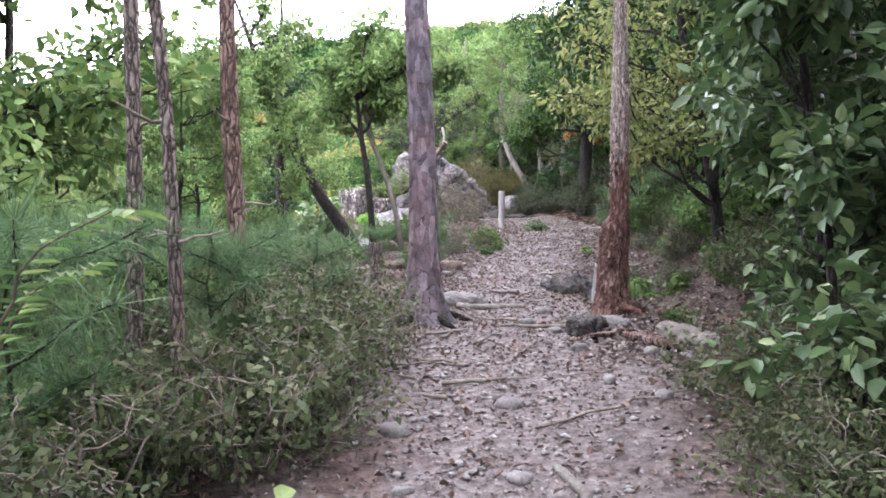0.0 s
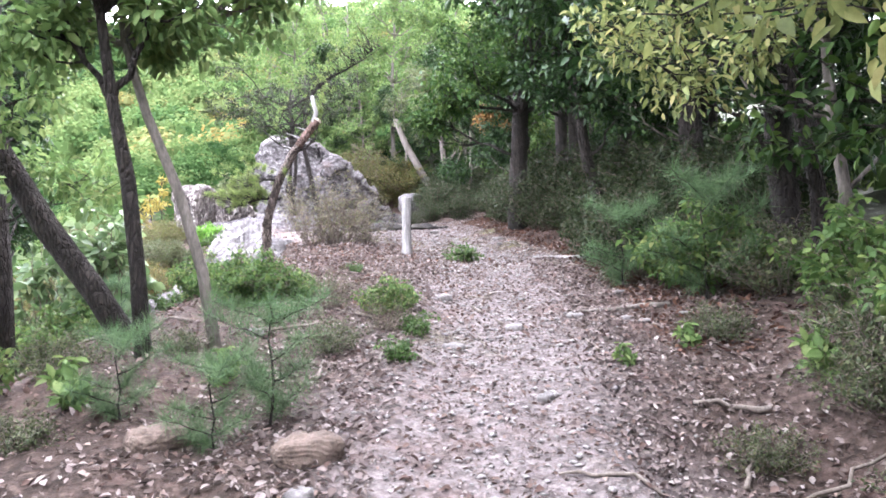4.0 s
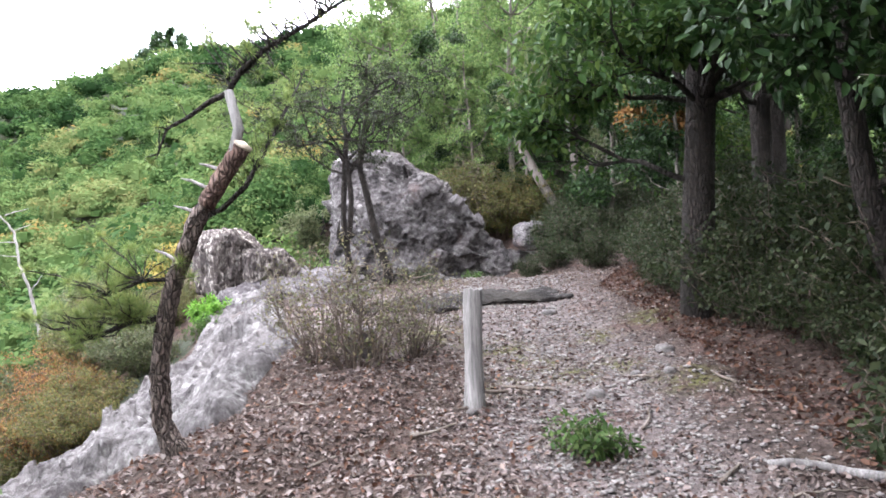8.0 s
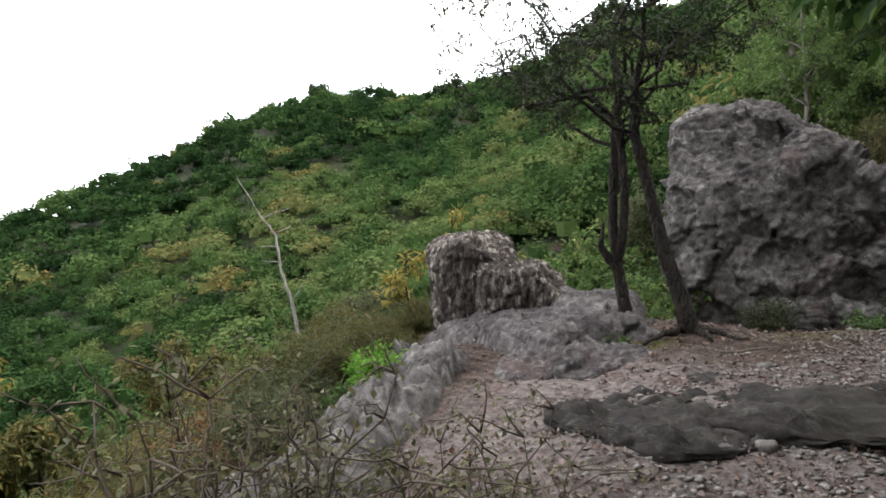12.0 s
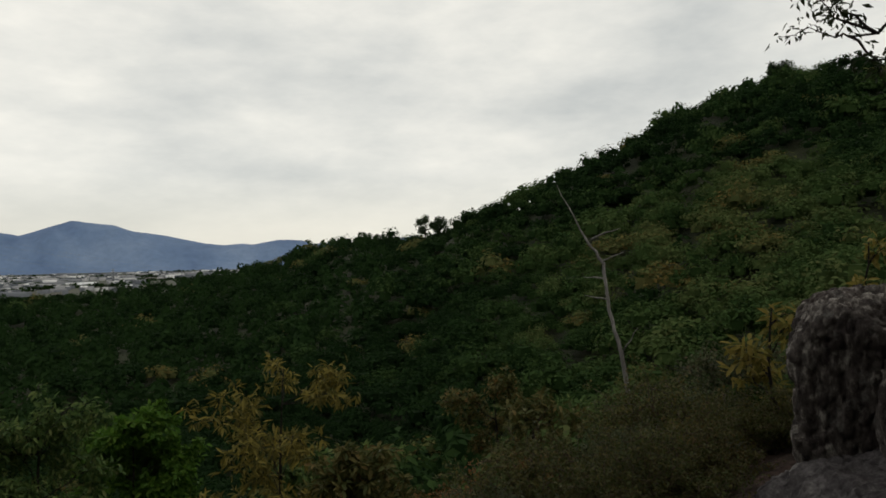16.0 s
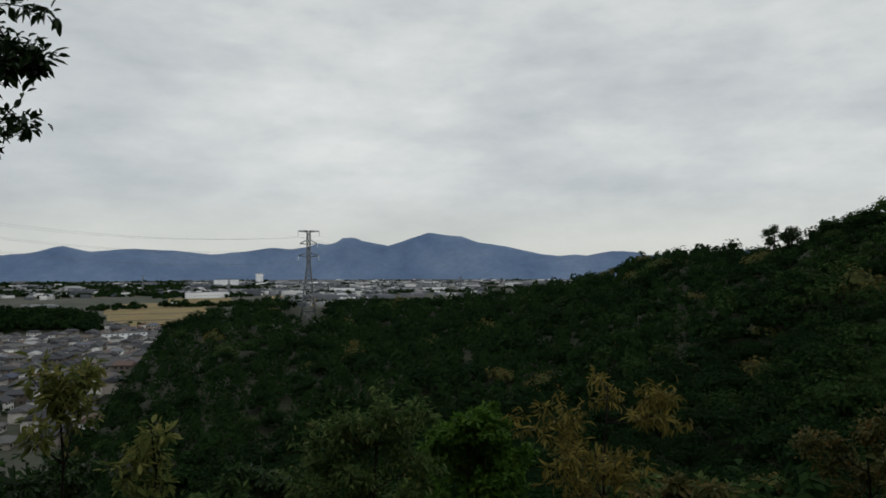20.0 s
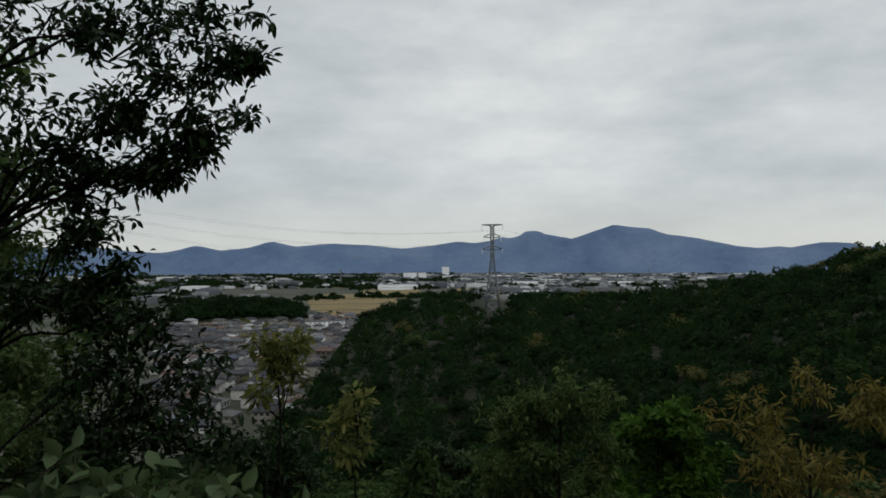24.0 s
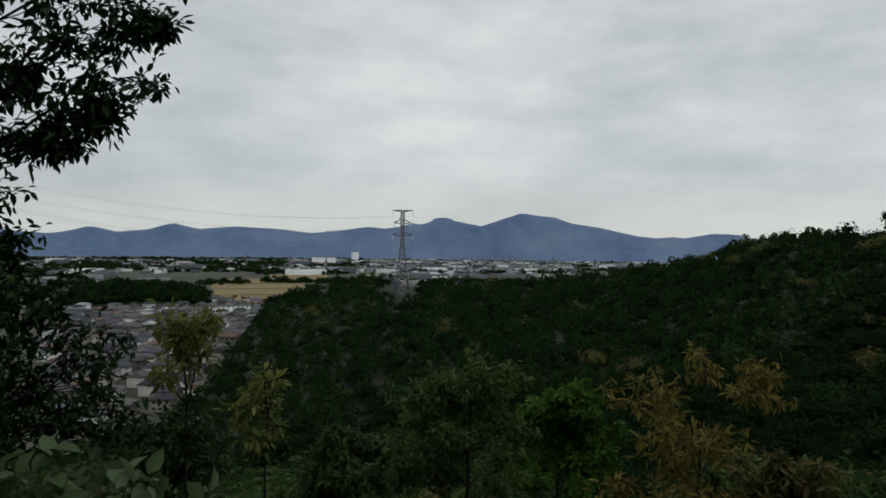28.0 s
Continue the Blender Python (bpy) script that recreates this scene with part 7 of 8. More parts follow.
b2 = bush(202, "bush", "leafy green undergrowth bush", 0.8, 0.6, 34, M_MID, M_TWIG, 6, 0.07, 0.55)
spots = [(-2.2, 3.2), (-1.9, 4.4), (-2.6, 5.9), (-3.4, 4.3), (-3.0, 7.6), (-1.8, 1.2), (-2.8, 1.9), (-1.5, 0.4, 0.8), (-3.8, 0.6), (-2.6, 9.6), (-3.6, 10.2), (-3.2, 13.2), (-4.5, 14.6), (3.4, 7.6), (3.7, 8.8), (3.0, 5.8, 0.8), (-4.0, 7.0, 1.2), (-5, 10.8, 1.3), (-4.4, 2.8, 1.2), (-0.9, 3.5, 0.6), (-1.1, 2.0, 0.6), (3.3, 10.6), (3.6, 2.5, 1.3), (3.4, 1.2, 1.2), (4.2, 7.2, 1.3), (-2.7, 23.6, 0.9), (-3.3, 23.2, 0.8), (-2.3, 24.6, 0.9), (-3.8, 24.0, 1.1), (-3.2, 25.2, 1.2), (-4.6, 24.4, 1.2), (-4.2, 25.8, 1.4), (-1.9, 22.7, 0.5), (-0.75, 11.3, 0.55), (-0.35, 11.6, 0.45), (0.55, 10.8, 0.4), (-1.15, 11.9, 0.6), (-1.5, 12.7, 0.6)]
place(b2, spots, R3, (0.8, 1.25), group="undergrowth bushes")
b3 = bush(203, "bare_bush", "twiggy nearly bare grey-brown bush beside the trail", 1.05, 0.62, 34, M_TWIGLEAF, M_TWIG, 2, 0.032, 0.5, 6, 0.05)
place(b3, [(-0.15, 16.05, 1.22), (-0.6, 16.4, 1.0), (0.25, 16.7, 0.95), (0.05, 11.2, 0.42), (0.5, 10.1, 0.35), (0.35, 27.8, 1.6), (0.1, 28.5, 1.7)], R3, (0.95, 1.05), group="twiggy bushes")
b4 = bush(204, "autumn_bush", "sprawling bush with olive and brown autumn leaves on the slope", 1.15, 1.0, 66, M_OLIVE, M_TWIGRED, 7, 0.046, 0.5, 8, 0.06)
spots = [(-3.7, 17.5), (-4.0, 18.9), (-4.4, 17.0, 1.1), (-4.6, 19.4, 1.2), (-4.4, 15.6, 1.1), (-5.6, 18.2, 1.3), (-5.4, 20.8, 1.1), (-3.6, 13.6), (-4.4, 22.9), (-6.4, 16.4, 1.4), (-6.6, 22.6, 1.2), (-4.4, 21.2, 0.8), (-4.2, 20.4, 0.8)]
b9 = bush(209, "green_bush", "sprawling dull green bush on the slope", 1.05, 0.95, 52, M_DRY, M_TWIG, 7, 0.056, 0.5, 8, 0.07)
low = lambda q: [(x, y, 0.62 * (r[0] if r else 1)) for x, y, *r in q]
spots += [(-3.4, 18.3), (-4.2, 16.4), (-5.0, 17.8), (-4.8, 20.2), (-3.9, 19.8), (-3.3, 16.6), (-5.7, 19.2), (-6.0, 17.2), (-5.2, 15.2), (-3.7, 14.8)]
place(b9, low(spots[1::3]) + [(-5.2, 17.0, 0.6), (-4.9, 18.4, 0.55), (-6.2, 21.4, 0.7)], R3, (0.85, 1.2), group="green bushes on the slope")
spots = [q for k, q in enumerate(spots) if k % 3 != 1]
place(b4, low(spots) + [(0.9, 27.7, 1.05), (1.5, 28.2, 0.9), (0.2, 28.4, 1.2)], R3, (0.85, 1.2), group="autumn bushes on the slope")
b5 = bush(205, "rust_bush", "low bush with rust and orange leaves", 0.8, 0.8, 46, M_RUST, M_TWIGRED, 5, 0.04, 0.45, 6)
place(b5, [(-5.6, 17.6, 1.0), (-4.9, 16.2, 0.9), (-7.4, 19.4, 1.2), (-8.2, 18.2, 1.3), (-6.2, 19.8, 1.0), (-7.0, 15.0, 1.3), (-4.3, 18.2, 0.8), (-4.9, 19.0, 0.9), (-3.9, 17.0, 0.7)], R3, (0.9, 1.1), group="rust-coloured bushes")
b6 = bush(206, "shoot_clump", "fresh bright green leafy shoots", 0.34, 0.26, 14, M_SHOOT, M_TWIG, 4, 0.06, 0.42, 3, 0.04)
place(b6, [(1.62, 14.35, 1.0), (0.55, 9.35, 0.6), (0.72, 10.05, 0.75), (1.85, 5.75, 0.6), (-0.75, 11.0, 0.5), (-2.62, 18.6, 1.1), (0.5, 21.9, 0.9), (-1.2, 20.4, 0.6), (2.0, 4.6, 0.5), (-1.25, 12.9, 0.7), (-2.2, 14.0, 1.0), (-0.95, 12.3, 0.8), (-1.7, 13.2, 0.7), (0.2, 13.0, 0.5), (2.1, 6.4, 0.9), (2.3, 7.0, 0.7)], R3, (0.95, 1.05), group="green shoots by the trail")

b10 = bush(211, "lime_shoots", "dense lime-green leafy shoots beside the bedrock", 0.42, 0.3, 40, M_LIME, M_TWIG, 6, 0.06, 0.45, 4, 0.05)
place(b10, [(-2.8, 19.05, 1.0)], R3, (0.98, 1.02))


def needle_clump(seed, name, label, h, twigs, material, size=0.16):
    rng = np.random.default_rng(seed)
    e = thing(name, (0, 0, 0), label, "seedling")
    g, gn = Geo(), Geo()
    stem = wander(rng, (0, 0, 0), (0.03, 0.02, h), 7, 0.05)
    tube(g, stem, np.linspace(0.012, 0.004, 7), 6)
    pts = [stem[-1]]
    for k in range(twigs):
        s = stem[rng.integers(1, 7)]
        a = k * 2.4
        q = s + np.array((math.cos(a), math.sin(a), 0.45)) * h * rng.uniform(0.25, 0.6)
        tw = wander(rng, s, q, 6, 0.08)
        tube(g, tw, np.linspace(0.006, 0.002, 6), 4)
        pts += list(tw[1:]) + list((tw[1:-1] + tw[2:]) / 2)
    foliage(gn, rng, np.array(pts), 0.02, 34, size, 0.022, needle=True)
    part("stem", g.mesh("stem", M_BARK, True), e)
    part("needle_foliage", gn.mesh("needle_foliage", material), e)
    return e


n1 = needle_clump(210, "pine_seedling", "young pine with soft long green needles", 0.75, 12, M_NEEDLESOFT)
place(n1, [(-0.95, 2.9, 1.0), (-1.25, 1.7, 1.3), (-0.62, 3.9, 0.9), (-1.6, 2.2, 1.4), (-0.15, 8.35, 0.75), (-0.35, 8.0, 0.6), (-0.9, 8.4, 0.6), (-1.9, 3.4, 1.5), (-2.3, 2.6, 1.6), (2.75, 11.2, 1.0), (3.1, 10.2, 1.2), (-2.3, 12.6, 0.7), (-0.75, 3.0, 0.9), (-1.5, 3.2, 1.3), (-2.0, 1.9, 1.6), (-2.6, 3.4, 1.6), (-1.3, 4.5, 1.1)], R3, (0.95, 1.05), group="young pines")

b8 = bush(207, "dry_undergrowth", "tangle of grey twigs and small dull leaves under the trees", 0.62, 0.6, 32, M_DRY, M_STICK, 3, 0.042, 0.5, 7, 0.06)
spots = [(path_x(y) - 0.8 - 1.3 * R3.random(), y) for y in np.arange(-0.2, 4.8, 0.26)] + [(path_x(y) - 1.9 - 1.6 * R3.random(), y, 1.2) for y in np.arange(0, 6.0, 0.5)] + [(path_x(y) + 1.15 + 0.5 * R3.random(), y, 0.7) for y in np.arange(1.0, 3.4, 0.3)]
spots += [(path_x(y) + (1.3 if y < 4 else 2.0) + 0.9 * R3.random(), y, 0.85) for y in np.arange(-0.2, 12, 0.42)] + [(-0.65, 11.4, 0.6), (-0.9, 12.2, 0.7), (0.1, 9.7, 0.5), (2.35, 6.7, 0.5), (2.7, 7.3, 0.6), (2.9, 8.0, 0.6), (2.25, 7.9, 0.35), (-1.3, 8.2, 0.5), (-0.9, 9.6, 0.4), (-1.6, 9.4, 0.6), (2.8, 9.4, 0.6)]
spots = [s for s in spots if math.hypot(s[0] - 1.6, s[1] - 4.92) > 0.75 and math.hypot(s[0] + 0.0, s[1] - 4.75) > 0.6]
place(b8, spots, R3, (0.75, 1.2), group="undergrowth tangle")
n2 = bush(208, "leafy_seedling", "seedling with pale fresh green leaves beside the trail", 0.5, 0.12, 5, M_FRESH, M_TWIG, 3, 0.12, 0.5, 3, 0.05)
place(n2, [(-0.06, 0.95, 1.0), (0.14, 0.75, 0.7), (-0.75, 0.6, 0.9), (2.5, 1.5, 1.0), (2.05, 6.0, 0.8), (1.95, 8.9, 0.4), (2.2, 7.2, 0.6), (2.6, 6.9, 0.7), (2.9, 8.4, 0.8), (2.5, 9.2, 0.5), (-0.5, 9.0, 0.6), (-1.2, 8.6, 0.7)], R3, (0.95, 1.05), group="leafy seedlings")


def pinnate_frond(x0, tip, seed):
    """An arching stalk with paired leaflets."""
    rng = np.random.default_rng(seed)
    base = np.array((x0[0], x0[1], gz(*x0)))
    e = thing("leafy_frond", tuple(base), "arching green frond with paired leaflets", "plant", "leafy fronds")
    st = wander(rng, (0, 0, 0), np.array(tip) - base, 14, 0.03, 0.22)
    g, gl = Geo(), Geo()
    tube(g, st, np.linspace(0.007, 0.002, 14), 5)
    d = np.gradient(st, axis=0)
    for sgn in (-1, 1):
        p = np.concatenate((st[4:], (st[4:-1] + st[5:]) / 2))
        dd = unit(np.concatenate((d[4:], d[5:])))
        side = unit(np.cross(dd, (0, 0, 1.0))) * sgn
        n = len(p)
        leaves(gl, p, unit(side + 0.45 * dd + (0, 0, -0.1)), np.tile((0, 0, 1.0), (n, 1)), np.full(n, 0.085), np.full(n, 0.026))
    part("stalk", g.mesh("stalk", M_TWIG, True), e)
    part("leaflet_spray", gl.mesh("leaflet_spray", M_MID), e)


pinnate_frond((-0.95, 0.85), (-0.22, 0.78, 1.78), 1)
pinnate_frond((-0.98, 0.95), (-0.45, 1.0, 1.66), 2)

# ---- litter, stones, sticks ----


def litter(name, label, n, seed, material, where, size, flat=0.35):
    """Fallen leaves lying on the ground."""
    rng = np.random.default_rng(seed)
    x, y = where(rng, n)
    z = ground_z(x, y)
    p = np.stack((x, y, z + 0.004 + 0.012 * rng.random(len(x))), -1)
    d = unit(np.stack((rng.normal(0, 1, len(x)), rng.normal(0, 1, len(x)), rng.normal(0, flat, len(x))), -1))
    nrm = unit(np.stack((rng.normal(0, flat, len(x)), rng.normal(0, flat, len(x)), np.ones(len(x))), -1))
    ln = size * rng.uniform(0.5, 1.35, len(x))
    g = Geo()
    leaves(g, p, d, nrm, ln, ln * rng.uniform(0.35, 0.7, len(x)), 0.3, rng.uniform(-0.2, 0.35))
    tagged(new(name, g.mesh(name, material)), label, "leaf litter", kind="stuff")


def on_trail(rng, n):
    y = rng.uniform(-2, 22, n)
    return path_x(y) + rng.normal(0.1, 0.95, n), y


def beside(rng, n):
    y = rng.uniform(-2, 27, n)
    return rng.uniform(-3.0, 4.5, n), y


def verges(rng, n):
    y = rng.uniform(3.5, 14, n)
    side = np.where(rng.random(n) < 0.5, 1.0, -1.0)
    return path_x(y) + side * (0.6 + np.abs(rng.normal(0, 0.95, n))), y


def right_bank(rng, n):
    y = rng.uniform(9, 22, n)
    return path_x(y) + 1.15 + np.abs(rng.normal(0, 0.6, n)), y


def knoll(rng, n):
    return rng.normal(0.0, 0.9, n), rng.normal(14.6, 1.6, n)


litter("trail_litter", "pale dry leaves trodden into the trail", 38000, 301, M_LITTER, on_trail, 0.026, 0.5)
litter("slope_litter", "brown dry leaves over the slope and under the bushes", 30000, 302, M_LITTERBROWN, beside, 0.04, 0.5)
litter("verge_litter", "pale dry leaves and bark flakes on both sides of the trail", 20000, 306, M_LITTER, verges, 0.042, 0.55)
litter("bank_litter", "red-brown fallen leaves along the bushes", 6500, 303, M_LITTERRED, right_bank, 0.05, 0.6)
litter("knoll_litter", "red-brown leaves and wood chips round the post", 2600, 304, M_LITTERRED, knoll, 0.04, 0.5)
litter("knoll_chips", "grey bark chips and pale leaves on the rise", 11000, 305, M_LITTER, knoll, 0.042, 0.5)


def gravel():
    rng = np.random.default_rng(310)
    n = 14000
    y = np.concatenate((rng.uniform(-1, 22, n // 2), rng.uniform(13, 22, n // 2)))
    x = path_x(y) + rng.normal(0, 0.55, n)
    x[n // 2:] += rng.uniform(-1.2, 0.2, n // 2) * smooth(16, 18, y[n // 2:])
    z = ground_z(x, y)
    s = 0.009 + 0.022 * rng.random(n) ** 3
    oct_v = np.array(((1, 0, 0), (0, 1, 0), (-1, 0, 0), (0, -1, 0), (0, 0, 0.7), (0, 0, -0.7)))
    a = rng.random(n) * 6.283
    rot = np.stack((np.stack((np.cos(a), -np.sin(a), 0 * a), -1), np.stack((np.sin(a), np.cos(a), 0 * a), -1), np.stack((0 * a, 0 * a, 1 + 0 * a), -1)), 1)
    w = oct_v[None] * rng.uniform(0.6, 1.3, (n, 6, 1)) * np.array((1.25, 0.85, 0.7))
    v = np.einsum("nij,nkj->nki", rot, w) * s[:, None, None] + np.stack((x, y, z + s * 0.25), -1)[:, None]
    tri = np.array(((0, 1, 4), (1, 2, 4), (2, 3, 4), (3, 0, 4), (1, 0, 5), (2, 1, 5), (3, 2, 5), (0, 3, 5)))
    f = (np.arange(n)[:, None, None] * 6 + tri[None]).reshape(-1, 3)
    tagged(new("gravel", mesh_np("gravel", v.reshape(-1, 3), f, M_GRAVEL)), "loose pale gravel on the trail", "gravel", kind="stuff")


gravel()


def stick(x, y, ang, ln, r, material=None, label="dry fallen stick on the ground", name="stick", lift=0.01, bend=0.06):
    rng = np.random.default_rng(int(abs(x * 1000 + y * 77)) + 5)
    c, s = math.cos(ang), math.sin(ang)
    n = 7
    u = np.linspace(-0.5, 0.5, n)
    px_, py_ = x + c * ln * u + rng.normal(0, bend * ln, n) * 0.4, y + s * ln * u + rng.normal(0, bend * ln, n) * 0.4
    pz = ground_z(px_, py_) + r * 0.6 + lift
    pz = np.maximum(pz, np.linspace(pz[0], pz[-1], n) - 0.01)
    g = Geo()
    o = np.array((x, y, pz.mean()))
    tube(g, np.stack((px_, py_, pz), -1) - o, np.linspace(r, r * 0.55, n), 7, 0.15, rng)
    ob = tagged(new(name, g.mesh(name, material or M_STICK, True)), label, name.split("_")[-1], "fallen sticks" if name == "stick" else "")
    ob.location = o
    return ob


for x, y, a, ln, r in ((0.55, 3.3, 0.1, 0.5, 0.022), (-0.1, 3.55, 0.35, 0.7, 0.022), (0.7, 5.0, 2.9, 0.5, 0.02), (0.95, 4.55, 2.9, 0.6, 0.028), (1.25, 4.75, 0.4, 0.4, 0.018), (1.2, 2.7, 0.4, 0.8, 0.014), (0.3, 4.4, 1.2, 0.4, 0.02), (-0.2, 10.3, 0.5, 0.6, 0.022), (0.0, 9.4, 2.4, 0.4, 0.016),
                       (0.2, 10.9, 2.3, 0.7, 0.014), (-0.3, 12.6, 0.15, 0.5, 0.02), (0.35, 12.9, 0.1, 0.55, 0.024), (0.15, 14.3, 0.9, 0.5, 0.016), (0.65, 14.7, 0.6, 0.35, 0.025), (-0.6, 13.4, 2.2, 0.5, 0.016), (-0.45, 15.2, 2.9, 0.6, 0.012), (1.15, 15.5, 0.1, 0.35, 0.025), (2.75, 13.3, 2.8, 0.6, 0.03), (1.4, 7.6, 2.8, 0.5, 0.018), (2.3, 8.3, 2.8, 0.4, 0.03),
                       (2.4, 7.6, 0.3, 0.7, 0.02), (2.2, 3.2, 2.4, 0.9, 0.014), (1.9, 2.4, 0.3, 0.8, 0.012), (2.0, 1.8, 2.2, 0.7, 0.012), (2.4, 2.9, 1.2, 0.9, 0.012), (1.0, 6.0, 0.2, 0.35, 0.014), (0.0, 20.6, 0.8, 0.7, 0.014), (0.35, 20.9, 2.4, 0.5, 0.012), (-0.1, 19.8, 1.1, 0.4, 0.012), (-2.3, 8.0, 0.4, 1.5, 0.05), (-1.9, 6.4, 0.3, 1.2, 0.04), (-2.6, 11.2, 0.7, 1.2, 0.04)):
    stick(x, y, a, ln, r * 0.65)
stick(0.95, 1.75, 1.9, 0.75, 0.035, M_BARKPALE, "worn tree root crossing the trail", "tree_root", -0.012, 0.1)
stick(0.6, 5.55, 0.05, 0.6, 0.04, M_BARKPALE, "worn tree root crossing the trail", "tree_root", -0.015, 0.06)
stick(0.75, 6.4, 2.7, 0.3, 0.025, M_BARKPALE, "worn root loop standing out of the trail", "tree_root", 0.01, 0.14)
stick(2.45, 10.3, 2.75, 0.7, 0.026, M_BARKPALE, "grey fallen log at the bank's edge", "fallen_log", 0.0)
stick(2.9, 13.9, 2.7, 0.8, 0.035, M_GREYWOOD, "pale fallen log at the wood's edge", "fallen_log", 0.0)
RS = np.random.default_rng(330)
for _ in range(70):
    y = RS.uniform(-0.5, 16)
    stick(path_x(y) + RS.normal(-0.4, 1.1), y, RS.random() * 3.14, RS.uniform(0.12, 0.45), RS.uniform(0.006, 0.015))
for k in range(60):
    y = RS.uniform(1, 20.5)
    x = path_x(y) + RS.normal(0, 0.8)
    h = RS.uniform(0.02, 0.06)
    rock("stone", "small grey stone lying on the trail", (x, y, gz(x, y) + h * 0.2), (h * RS.uniform(1, 1.8), h * RS.uniform(0.8, 1.3), h * 0.7), 400 + k, M_STONE, RS.uniform(0, 180), group="stones on the trail", n=5)

for k in range(26):
    x, y = RS.normal(1.75, 0.32), RS.normal(4.35, 0.4)
    if math.hypot(x - 1.6, y - 4.92) > 0.16:
        rock("bark_chip", "flake of rotten red-brown bark by the dead trunk", (x, y, gz(x, y) + 0.012), (RS.uniform(0.02, 0.05), RS.uniform(0.05, 0.13), 0.012), 700 + k, (M_ROT, M_BARKRED, M_BARKGREY)[k % 3], RS.uniform(0, 180), RS.uniform(-8, 8), "bark", "bark chips", n=5, power=5)

# pale dead twigs arching near the start, on the left
rng = np.random.default_rng(340)
for p, q, r in (((-0.62, 1.15), (-0.95, 1.9), 0.010), ((-0.5, 1.3), (-0.72, 1.25), 0.008), ((-0.8, 1.6), (-0.45, 1.9), 0.007)):
    g = Geo()
    a, b = np.array((*p, gz(*p))), np.array((*q, gz(*q) + 0.45))
    pts = wander(rng, (0, 0, 0), b - a, 9, 0.16, 0.12)
    tube(g, pts, np.linspace(r, r * 0.4, 9), 6)
    for _ in range(4):
        s = pts[rng.integers(3, 9)]
        tube(g, wander(rng, s, s + rng.normal(0, 0.14, 3), 5, 0.2), np.linspace(r * 0.5, 0.002, 5), 4)
    ob = tagged(new("dead_branch", g.mesh("dead_branch", M_STICK, True)), "bleached dead branch arching from the slope", "branch", "dead branches")
    ob.location = a

# ---- the viewpoint's own plants ----


def view_tree():
    """Dark leafy tree on the slope left of the view."""
    bx, by = -3.15, 11.75
    bz = gz(bx, by) - 0.1
    o = np.array((bx, by, bz))
    rng = np.random.default_rng(350)
    st = np.array(((0, 0, 0), (0.0, 0.05, 1.2), (-0.05, 0.1, 2.4), (-0.05, 0.15, 3.4), (0.0, 0.2, 4.6), (0, 0.2, 5.6)))
    lobes = []
    for x, y, z, r in ((-3.92, 13.85, 5.85, 0.24), (-3.85, 13.72, 6.15, 0.42), (-3.95, 13.8, 5.45, 0.30), (-3.75, 13.5, 5.2, 0.30), (-3.7, 13.4, 5.7, 0.4), (-3.55, 13.1, 6.1, 0.45), (-3.5, 13.0, 5.5, 0.35), (-3.66, 13.3, 5.0, 0.18), (-3.45, 12.8, 5.0, 0.32), (-3.45, 12.85, 4.6, 0.3),
                       (-3.55, 13.0, 4.25, 0.32), (-3.62, 13.2, 3.9, 0.38), (-3.75, 13.4, 3.5, 0.42), (-3.5, 12.9, 3.55, 0.42), (-3.9, 13.6, 3.1, 0.40), (-3.6, 13.1, 3.0, 0.42), (-3.3, 12.5, 4.1, 0.4), (-3.2, 12.4, 5.3, 0.6), (-3.4, 12.4, 6.3, 0.6), (-3.0, 12.0, 4.4, 0.5), (-3.5, 12.6, 3.0, 0.5)):
        lobes.append((x - bx, y - by, z - bz, r))
    tree("evergreen_oak", "dark glossy-leaved evergreen tree overhanging the viewpoint", "tree", tuple(o), st, (0.13, 0.11, 0.09, 0.07, 0.05, 0.02), lobes, M_DARK, M_BARK, rng, twigs_per=11, per_twig=6, size=0.085, aspect=0.40, spread=0.07, limb_r=0.015)


view_tree()


def sprig_tree(seed, name, label, top, h, r, lobes, leaf, n=9, size=0.09, rad=0.22, spread=0.45, aspect=0.36, per=7):
    rng = np.random.default_rng(seed)
    x, y, z = top
    bz = gz(x, y) - 0.05
    hh = z - bz
    st = stem_line(rng, hh, (0, 0), 9, 0.03)
    st[:, :2] -= st[-1, :2]
    tree(name, label, "tree", (x, y, bz), st, np.linspace(r, 0.006, 9), random_lobes(rng, lobes, hh - h, hh, spread, rad, st), leaf, M_BARK, rng, twigs_per=n, per_twig=per, size=size, aspect=aspect, spread=0.08, limb_r=0.01)


sprig_tree(361, "yellow_sapling", "slender sapling with yellow-green whorled leaves", (-4.8, 13.4, 3.72), 0.48, 0.018, 8, M_SAPLING, 4, 0.095, rad=0.15, spread=0.36, per=3)
sprig_tree(362, "yellow_sapling", "slender sapling with yellow-green whorled leaves", (-5.07, 14.01, 3.2), 0.6, 0.016, 6, M_SAPLING, 4, 0.09, rad=0.14, spread=0.24, per=3)
sprig_tree(363, "slope_tree", "round green young tree below the viewpoint", (-7.6, 15.0, 2.95), 1.7, 0.05, 18, M_MID, 9, 0.085, 0.42, 0.9)
sprig_tree(364, "orange_tree", "small tree with drooping orange-brown leaves", (-11.5, 17.45, 2.65), 3.0, 0.06, 22, M_AMBER, 7, 0.17, 0.5, 1.55, 0.24, 3)
sprig_tree(365, "orange_tree", "small tree with drooping olive-brown leaves", (-10.2, 18.6, 1.6), 2.0, 0.06, 16, M_OLIVE, 10, 0.14, 0.5, 1.2, 0.35)
